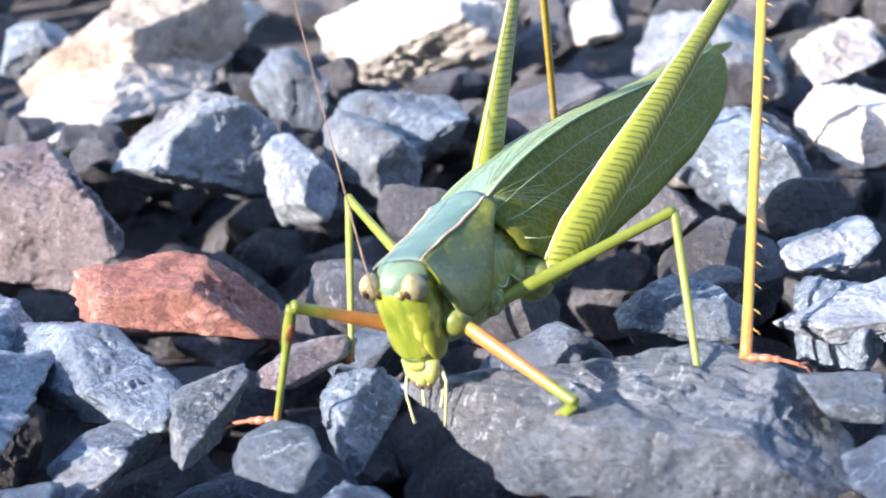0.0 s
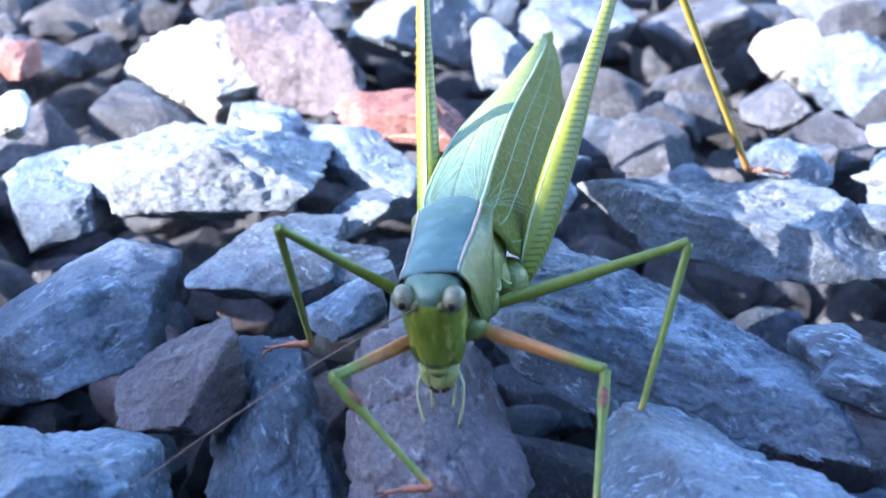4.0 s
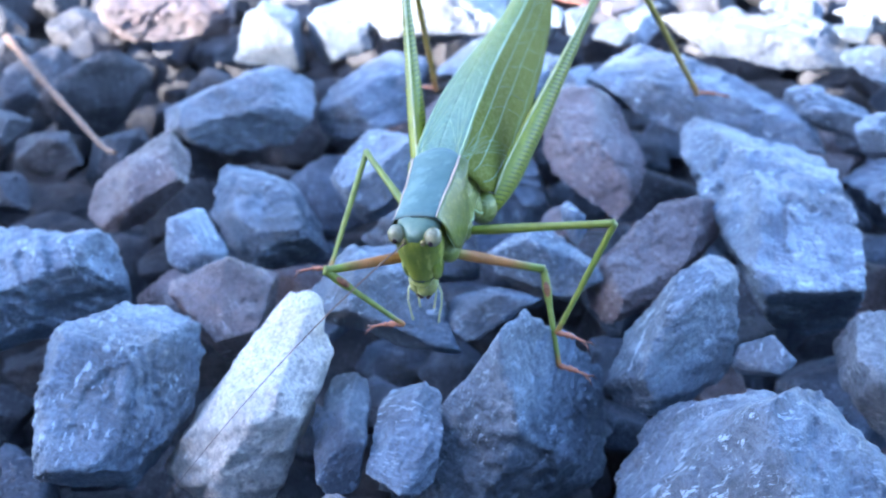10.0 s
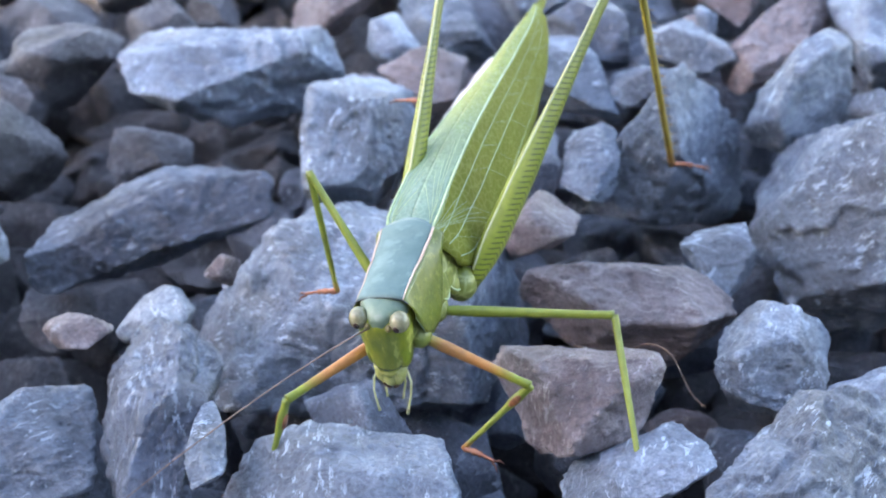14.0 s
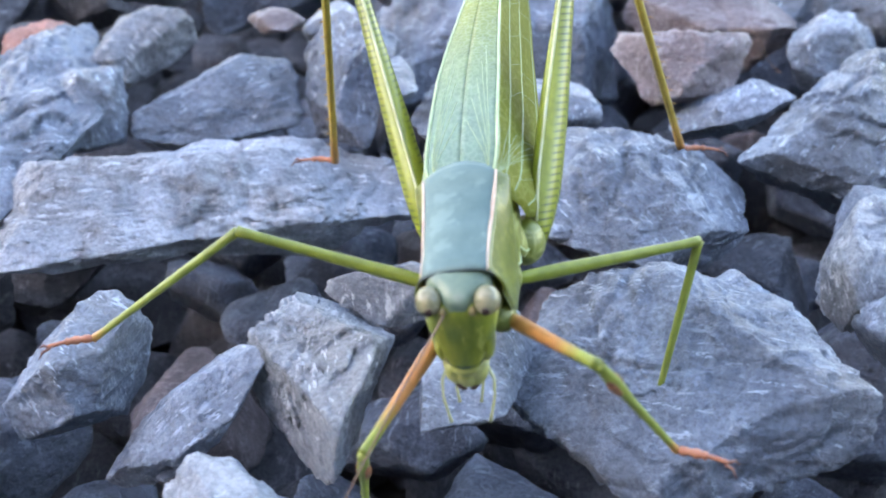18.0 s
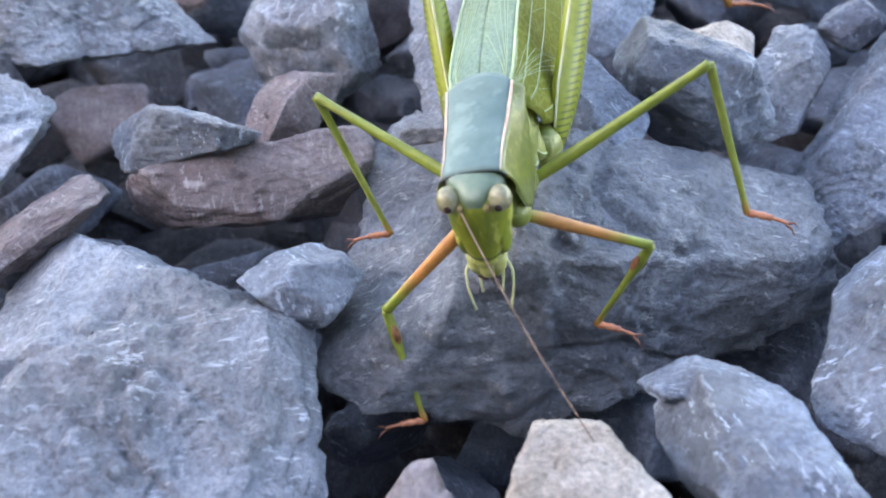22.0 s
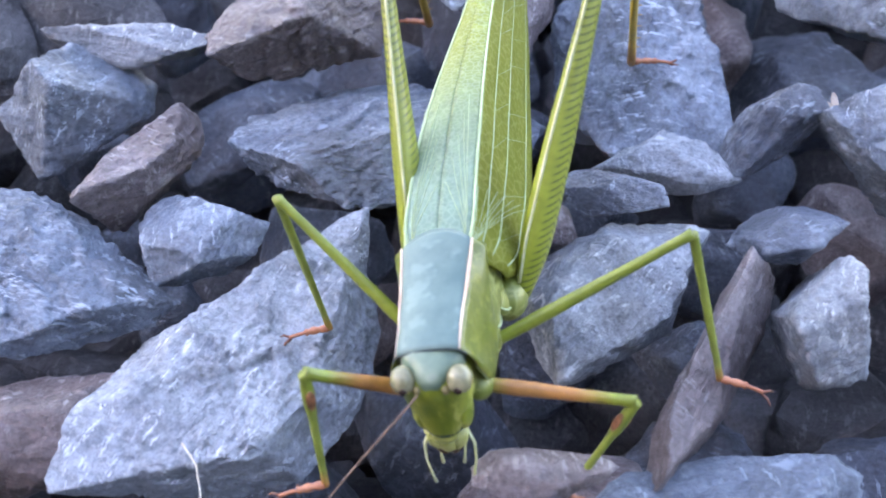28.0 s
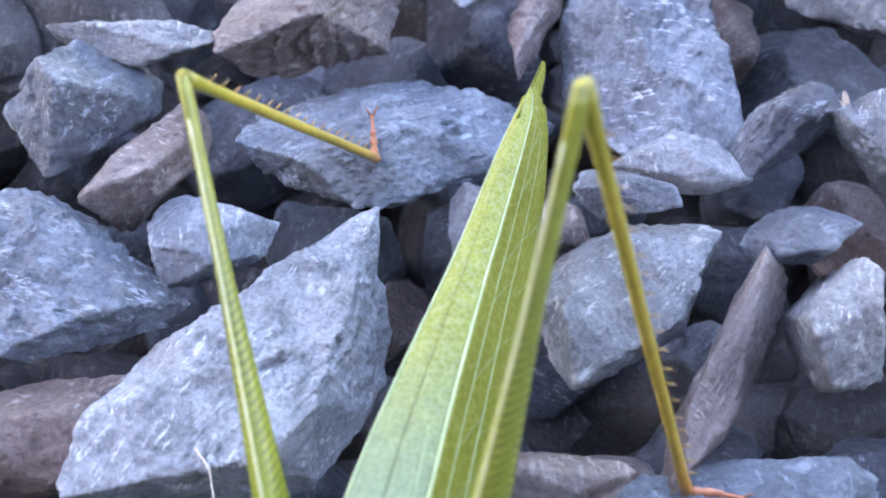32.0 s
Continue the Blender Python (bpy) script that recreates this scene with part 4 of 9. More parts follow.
link_part("crown", loft_mesh("crown", rings), crown_skin, head, "pale teal top of the head, narrowing between the eyes")
for sx in (1, -1):
    eye = link_part("eye", ball("eye", (1.38 * sx, 1.06, 0.20), (0.64, 0.72, 0.74), 4), eye_skin, head, "glossy cream-coloured round eye")
    link_part("pupil", ball("pupil", (1.34 * sx, 1.72, 0.12), (0.20, 0.15, 0.26), 3), pupil_skin, eye, "dark brown pupil spot")
    link_part("antenna_socket", ball("antenna_socket", (0.70 * sx, 1.50, -0.08), (0.20, 0.24, 0.24), 3), socket_skin, head, "brownish antenna socket beside the eye")
    link_part("cheek", ball("cheek", (1.05 * sx, 0.3, -2.9), (0.52, 1.0, 1.6)), face_skin, head)
    link_part("jaw", tube("jaw", [(0.68 * sx, 0.75, -4.3), (0.58 * sx, 0.95, -5.1), (0.32 * sx, 1.0, -5.7), (0.12 * sx, 1.0, -5.95)], [0.5, 0.46, 0.28, 0.1]), mouth_skin, head)
    link_part("jaw_tip", tube("jaw_tip", [(0.5 * sx, 1.12, -5.55), (0.25 * sx, 1.15, -5.9), (0.08 * sx, 1.12, -6.05)], [0.2, 0.16, 0.05]), jaw_skin, head, "dark brown jaw tip")
    link_part("long_palp", tube("long_palp", [(0.95 * sx, 0.5, -4.9), (1.3 * sx, 0.85, -5.6), (1.3 * sx, 1.3, -6.4), (1.1 * sx, 1.6, -7.4), (1.0 * sx, 1.7, -7.9)], [0.11, 0.085, 0.07, 0.075, 0.11]), palp_skin, head, "thin pale hanging palp")
    link_part("short_palp", tube("short_palp", [(0.5 * sx, 0.2, -5.3), (0.7 * sx, 0.4, -6.1), (0.62 * sx, 0.8, -6.8), (0.55 * sx, 1.0, -7.2)], [0.10, 0.08, 0.075, 0.10]), palp_skin, head)
link_part("face_crease", tube("face_crease", [(1.28 * math.sin(q), 0.05 + 1.50 * math.cos(q), -3.72 - 0.22 * math.cos(q)) for q in np.linspace(-1.15, 1.15, 15)], [0.06] * 15, 6), dark_rim, head, "thin dark crease above the lip")
link_part("upper_lip", ball("upper_lip", (0, 1.2, -5.1), (0.48, 0.3, 0.66)), mouth_skin, head, "pale yellow-green lip plate")
link_part("lip_shield", ball("lip_shield", (0, 1.3, -4.35), (0.66, 0.28, 0.42)), mouth_skin, head)
curve = [(20 * u ** 1.15, 13 * u, 1.2 * math.sin(2.2 * u) - 13 * u ** 1.3) for u in np.linspace(0, 1, 26)]
antenna = link_part("antenna", tube("antenna", curve, list(np.linspace(0.06, 0.012, 26)), 8), horn_skin, katydid, "thin brown thread-like antenna")

# pronotum: flat teal saddle, cream side ridges, round green side lobes, dark front rim
LP = 6.75


def saddle(y, v):
    """v from -1 (low edge of one side) over 0 (mid line) to 1."""
    s = abs(v)
    w = np.interp(max(y, -LP), [-LP, -4, -1.5, 0], [1.88, 1.72, 1.58, 1.60])
    if s < 0.5:
        q = s / 0.5
        return (math.copysign(w * q, v), y, 1.24 - 0.24 * q ** 2.4 + 0.22 * min(1, max(0, (-y - 4.5) / 2.25)) - 0.03 * math.sin(3 * y) - 0.07 * max(0, 1 + y / 1.5))
    q = (s - 0.5) / 0.5
    low = np.interp(y, [-LP, -6, -5, -4, -2.8, -1.4, -0.5, 0], [0.5, -0.1, -1.4, -2.7, -3.5, -3.4, -2.4, -0.6])
    return (math.copysign(w + 0.55 * math.sin(q * 2.2), v), y, 1.0 + 0.22 * min(1, max(0, (-y - 4.5) / 2.25)) * (1 - q) - (0.03 * math.sin(3 * y) + 0.07 * max(0, 1 + y / 1.5)) * (1 - q) + (low - 1.0) * q)


ys = np.linspace(-LP, 0.05, 24)
disc = [[saddle(y - 0.9 * (1 - (v / 0.5) ** 2) * min(1, max(0, (-y - 3.5) / 3.25)), v) for v in np.linspace(-0.5, 0.5, 15)] for y in ys]
pronotum = link_part("pronotum", sheet("pronotum", disc, 0.14), disc_skin, katydid, "flat smooth blue-teal neck shield")
for sx in (1, -1):
    lobe = [[saddle(y, sx * v) for v in np.linspace(0.5, 1.0, 12)] for y in ys]
    link_part("side_lobe", sheet("side_lobe", lobe, 0.12), lobe_skin, pronotum, "rounded green side lobe")
    link_part("side_ridge", tube("side_ridge", [tuple(np.array(saddle(y, sx * 0.5)) + (0.03 * sx, 0, 0.04)) for y in ys], list(np.interp(ys, [-LP, -5, -2, 0], [0.08, 0.10, 0.07, 0.04])), 8), cream, pronotum, "pale cream ridge line")
    hem = [np.array(saddle(y, sx * 1.0)) for y in ys]
    link_part("lobe_hem", tube("lobe_hem", hem, [0.055] * len(hem), 6), vein_skin, pronotum)
link_part("front_rim", tube("front_rim", [tuple(np.array(saddle(0.05, v)) + (0, 0.02, 0.02)) for v in np.linspace(-0.62, 0.62, 29)], [0.055] * 29, 8), dark_rim, pronotum, "dark thin front rim")

# body under the wings
t, w = fine([-9.5, -7, -4, -1, 0.3], [2.1, 2.4, 2.25, 1.8, 1.1], 22)
rings = [[(a * math.cos(q), y, -2.2 + 2.9 * a / 2.25 * math.sin(q)) for q in ang] for y, a in zip(t, w)]
link_part("thorax", loft_mesh("thorax", rings), body_skin, katydid, "green thorax mottled with yellow")
t, w = fine([-25, -24, -21, -16, -11, -8.5], [0.25, 0.8, 1.3, 1.75, 2.0, 1.9], 60)
rings = [[(a * (1 + 0.035 * math.sin(y * 3.6)) * math.cos(q), y, -2.3 + 0.03 * (y + 8) + 1.15 * a * (1 + 0.035 * math.sin(y * 3.6)) * math.sin(q)) for q in ang] for y, a in zip(t, w)]
link_part("abdomen", loft_mesh("abdomen", rings), body_skin, katydid, "soft ringed green abdomen")
for sx in (1, -1):
    for y, z, a in ((-0.9, -3.1, 0.95), (-4.2, -3.8, 1.05), (-7.6, -4.5, 1.45)):
        link_part("hip", ball("hip", ((1.35 if y > -7 else 2.1) * sx, y, z), (a * 0.8, a, a * 0.9), 2), body_skin, katydid)
    for y, z, lean, size in ((-4.9, -1.9, 12, (0.62, 1.0, 1.9)), (-6.5, -2.3, 18, (0.66, 1.1, 2.3))):
        plate = link_part("side_plate", ball("side_plate", (0, 0, 0), size, 3), body_skin, katydid, "green plate of the thorax side")
        plate.matrix_local = pose(1.52 * sx / 1000, y / 1000, z / 1000, 0, lean, 0)
        hem = [(0.86 * sx * size[0] * 0.62, size[1] * 0.86 * math.cos(q), size[2] * 0.86 * math.sin(q)) for q in np.linspace(0, 2 * math.pi, 24)]
        link_part("plate_seam", tube("plate_seam", hem, [0.07] * 24, 6), vein_skin, plate)

# wings: roof-like fore wings, with the tips of the hind wings beyond them
TIP = -44.0


def wing_point(u, v, sx, lift=0.0):
    """u 0 at the base to 1 at the tip; v 0 on the mid line, 0.3 at the roof edge, 1 at the lower edge."""
    y = -6.0 + (TIP + 6.0) * u
    top = 1.15 - 0.35 * max(0, 1 - u / 0.06) + 1.1 * math.sin(math.pi * min(1, u * 1.5)) * (1 - u) - 4.4 * u ** 1.4 + lift
    w = np.interp(u, [0, 0.06, 0.25, 0.6, 0.85, 0.95, 1.0], [1.5, 1.9, 1.75, 1.0, 0.7, 0.45, 0.10])
    deep = np.interp(u, [0, 0.06, 0.2, 0.4, 0.65, 0.85, 0.94, 1.0], [3.0, 5.6, 7.4, 7.4, 6.2, 4.6, 2.9, 0.5])
    if v < 0.3:
        q = v / 0.3
        return (sx * w * q, y, top - 0.35 * q * q * (0.4 + u))
    q = (v - 0.3) / 0.7
    return (sx * (w + 1.25 * (1 - 0.6 * u) * math.sin(q * 1.9)), y - 0.8 * q * (u < 0.98), top - 0.35 * (0.4 + u) - deep * q)


us = [1 - (1 - a) ** 1.25 for a in np.linspace(0, 1, 46)]
for sx, lift, side in ((1, 0.0, "left"), (-1, 0.09, "right")):
    field = [[wing_point(u, v, sx, lift) for v in np.linspace(0.3, 1.0, 16)] for u in us]
    wing = link_part("fore_wing", sheet("fore_wing", field, 0.07), wing_skin, katydid, "folded yellow-green leaf-like fore wing")
    top = [[wing_point(u, v, sx, lift) for v in np.linspace(0, 0.3, 8)] for u in us]
    link_part("wing_back", sheet("wing_back", top, 0.07), wing_top, wing, "narrow blue-green upper wing field")
    lines = [tube("v", [tuple(np.array(wing_point(u, 0.3, sx, lift)) + (0.03 * sx, 0, 0.03)) for u in us], list(np.linspace(0.11, 0.04, len(us))), 6)]
    for v0, v1, end in ((0.42, 0.44, 0.97), (0.56, 0.62, 0.93), (0.8, 0.92, 0.8)):
        uu = np.linspace(0.02, end, 30)
        lines.append(tube("v", [tuple(np.array(wing_point(u, v0 + (v1 - v0) * u, sx, lift)) + (0.05 * sx, 0, 0)) for u in uu], list(np.linspace(0.04, 0.014, 30)), 6))
    for k in range(16):
        u0 = 0.05 + 0.055 * k + 0.02 * math.sin(5 * k)
        a, b = (0.43, 0.58) if k % 2 else (0.57, 0.84)
        lines.append(tube("v", [tuple(np.array(wing_point(min(0.97, u0 + 0.07 * q), a + (b - a) * q, sx, lift)) + (0.05 * sx, 0, 0)) for q in np.linspace(0, 1, 8)], [0.013] * 8, 5))
    for k in range(7):
        lines.append(tube("v", [tuple(np.array(wing_point(0.02 + (0.1 + 0.012 * k) * q, 0.32 + 0.09 * k * q, sx, lift)) + (0.05 * sx, 0, 0)) for q in np.linspace(0, 1, 8)], [0.02] * 8, 5))
    for k in range(5):
        lines.append(tube("v", [tuple(np.array(wing_point(0.03 + (0.10 + 0.05 * k) * q, 0.26 - 0.22 * q * (1 - 0.15 * k), sx, lift)) + (0, 0, 0.05)) for q in np.linspace(0, 1, 8)], [0.02] * 8, 5))
    link_part("vein_net", joined("vein_net", lines), vein_skin, wing, "fine pale branching veins")
    tip = [[(sx * (0.06 + 0.5 * q * (1 - u) ** 0.5), TIP + 3.0 - (6.6) * u, -2.55 - 1.9 * u - q * (1.5 - 1.2 * u)) for q in np.linspace(0, 1, 6)] for u in np.linspace(0, 1, 10)]
    link_part("hind_wing", sheet("hind_wing", tip, 0.06), wing_skin, katydid, "pale green tip of the folded hind wing")


# legs: thigh, shin and foot, each along its own y
def limb(name, length, prof, mat, flat=1.0, bow=0.0, label="", k=16):
    t, r = fine([length * a for a, _ in prof], [b for _, b in prof], 34)
    a = np.linspace(0, 2 * math.pi, k, endpoint=False)
    rings = [[(flat * b * math.cos(q), y, bow * math.sin(math.pi * y / length) + b * math.sin(q)) for q in a] for y, b in zip(t, r)]
    return link_part(name, loft_mesh(name, rings), mat, katydid, label)


def spines(length, rows, first, step, size, parent):
    bits = []
    y, k = first, 0
    while y < length - 0.5:
        for x, z in rows:
            bits.append(tube("s", [(x, y, z), (x * 1.7, y + size * 0.45, z * 1.7), (x * 2.1, y + size * 0.9, z * 2.2)], [0.06, 0.04, 0.01], 5))
        y += step * (1 + 0.15 * math.sin(k * 2.1))
        k += 1
    link_part("spine_comb", joined("spine_comb", bits), spine_skin, parent, "row of short brown spines")


def foot(length):
    """Three swollen joints, a longer last joint and two claws."""
    path = np.linspace(0, length * 0.8, 25)
    rad = [0.165 + 0.08 * abs(math.sin(math.pi * min(y / (length * 0.5), 1) * 2.5)) * (y < length * 0.5) - 0.05 * (y > length * 0.5) for y in path]
    me = tube("tarsus", [(0, y, 0.05 + 0.16 * math.sin(y)) for y in path], rad, 10)
    ob = link_part("tarsus", me, foot_skin, katydid, "orange-red jointed foot")
    for sx in (1, -1):
        link_part("claw", tube("claw", [(0.05 * sx, length * 0.78, 0.05), (0.3 * sx, length * 0.9, 0.12), (0.5 * sx, length, -0.2)], [0.1, 0.08, 0.02], 6), claw_skin, ob)
    return ob


LEG = {}
for side, sx in (("L", 1), ("R", -1)):
    th = limb("front_femur", 7.7, [(0, 0.369), (0.2, 0.457), (0.6, 0.355), (0.9, 0.310), (1, 0.369)], front_thigh, 0.85, 0, "front thigh, orange inside turning green at the knee")
    sh = limb("front_tibia", 7.6, [(0, 0.306), (0.06, 0.280), (0.15, 0.347), (0.26, 0.333), (0.36, 0.227), (0.9, 0.186), (1, 0.220)], front_shin, 0.9, 0, "slim green front shin")
    for q in (1, -1):
        link_part("ear_patch", ball("ear_patch", (0.29 * q, 1.55, 0.0), (0.10, 0.62, 0.25), 2), ear_skin, sh, "brown oval hearing patch")
    LEG["F" + side] = (th, sh, foot(3.0))
    th = limb("middle_femur", 11.6, [(0, 0.344), (0.2, 0.413), (0.6, 0.330), (0.92, 0.289), (1, 0.344)], middle_thigh, 0.85, 0, "slim green middle thigh")
    sh = limb("middle_tibia", 10.4, [(0, 0.286), (0.08, 0.255), (0.3, 0.255), (0.9, 0.191), (1, 0.229)], middle_shin, 0.9, 0, "slim green middle shin")
    LEG["M" + side] = (th, sh, foot(3.0))
    th = limb("hind_femur", 28.0, [(0, 0.48), (0.04, 0.92), (0.12, 1.28), (0.3, 1.20), (0.5, 0.84), (0.68, 0.55), (0.9, 0.43), (0.96, 0.53), (1, 0.47)], hind_thigh, 0.62, 0, "long hind thigh with dark herringbone bars", 24)
    for q in (1, -1):
        pts = [(0.0, y, q * float(np.interp(y / 28.0, [0.03, 0.12, 0.3, 0.5, 0.68, 0.92], [0.84, 1.27, 1.19, 0.84, 0.56, 0.44]))) for y in np.linspace(0.9, 26.0, 30)]
        link_part("edge_line", tube("edge_line", pts, [0.09] * 30, 6), palp_skin, th, "pale line along the thigh edge")
    sh = limb("hind_tibia", 28.5, [(0, 0.431), (0.03, 0.391), (0.1, 0.328), (0.9, 0.297), (1, 0.360)], hind_shin, 0.9, 0, "long thin yellow-brown hind shin")
    spines(28.5, [(0.22, 0.28), (-0.22, 0.28)], 2.5, 1.35, 0.42, sh)
    LEG["H" + side] = (th, sh, foot(3.6))


# ---- what moves: the insect walks over the stones, leg by leg ----

def motions():
    walk(katydid, [
        (0, pose(-0.00033, 0.12567, 0.00933, -8.1, 18.9, 142.9)), (1, pose(-0.00365, 0.11866, 0.00842, -11.0, 10.9, 158.8)), (1.5, pose(-0.00515, 0.11716, 0.00771, -10.5, 10.3, 165.4)),
        (2, pose(-0.00625, 0.11271, 0.00742, -11.3, 11.0, 164.6)), (3, pose(-0.00898, 0.10339, 0.00809, -6.3, 11.9, 170.0)), (3.5, pose(-0.00974, 0.09807, 0.00895, -6.7, 13.8, 172.1)),
        (5.5, pose(-0.01130, 0.08495, 0.00974, -10.4, 12.8, 166.5)), (6, pose(-0.01334, 0.08335, 0.01029, -10.7, 13.6, 165.9)), (7, pose(-0.01747, 0.07428, 0.01029, -9.7, 13.5, 166.7)),
        (7.5, pose(-0.01999, 0.07030, 0.01049, -9.0, 14.3, 164.9)), (8, pose(-0.02134, 0.06455, 0.01105, -8.9, 14.7, 166.2)), (9, pose(-0.02346, 0.05307, 0.01104, -10.9, 13.8, 166.9)),
        (10, pose(-0.02346, 0.04610, 0.01332, -13.8, 10.8, 168.7)), (10.5, pose(-0.02253, 0.03841, 0.01387, -11.5, 11.5, 169.6)), (11, pose(-0.02243, 0.03264, 0.01341, -14.3, 13.0, 171.7)),
        (12, pose(-0.02892, 0.02436, 0.01073, -17.0, 13.0, 165.5)), (13, pose(-0.03238, 0.01273, 0.01250, -12.9, 14.9, 163.9)), (13.5, pose(-0.03454, 0.00550, 0.01126, -10.5, 9.9, 169.5)),
        (15.5, pose(-0.03796, -0.01497, 0.00848, -5.0, 15.9, 171.9)), (16, pose(-0.04042, -0.02255, 0.00945, -3.2, 18.5, 169.7)), (16.5, pose(-0.04057, -0.03160, 0.01230, 3.6, 18.8, 174.5)),
        (17, pose(-0.04260, -0.03892, 0.01180, -6.6, 18.2, 170.9)), (17.5, pose(-0.03886, -0.04730, 0.01481, -11.9, 12.5, -179.6)), (18, pose(-0.03566, -0.05233, 0.01353, -11.0, 12.6, -177.9)),
        (18.5, pose(-0.03705, -0.05670, 0.01089, -3.4, 13.8, -174.6)), (19, pose(-0.03672, -0.06347, 0.01077, -8.1, 11.2, -176.1)), (20, pose(-0.03919, -0.07487, 0.00990, -6.5, 12.1, -177.2)),
        (21, pose(-0.03704, -0.08875, 0.01329, -5.6, 13.6, -179.1)), (21.5, pose(-0.03847, -0.09200, 0.01130, -5.6, 14.8, -179.4)), (22, pose(-0.04074, -0.09535, 0.01018, -7.3, 16.7, -179.7)),
        (23, pose(-0.04071, -0.10539, 0.01024, -6.2, 16.9, -177.7)), (24, pose(-0.04328, -0.11713, 0.00862, -5.1, 15.7, -176.5)), (25, pose(-0.04512, -0.12955, 0.00834, -6.4, 15.9, -177.7)),
        (26, pose(-0.04883, -0.14299, 0.00877, -7.2, 16.4, 178.9)), (26.5, pose(-0.04862, -0.14768, 0.00863, -3.8, 17.1, -178.8)), (28.5, pose(-0.05224, -0.17826, 0.00953, 0.8, 16.2, -175.2)),
        (29, pose(-0.05282, -0.18382, 0.00974, -2.4, 12.9, -179.6)), (29.6, pose(-0.05531, -0.18874, 0.00991, -2.3, 13.9, 173.9)), (30, pose(-0.05369, -0.19562, 0.00965, -8.5, 10.8, 174.0)),
        (30.6, pose(-0.05450, -0.19508, 0.00933, -1.4, 9.7, 179.1)), (31, pose(-0.05459, -0.19484, 0.00930, -0.5, 9.3, 178.4)), (32, pose(-0.05391, -0.19353, 0.00972, -3.2, 9.0, 175.0)),
    ])
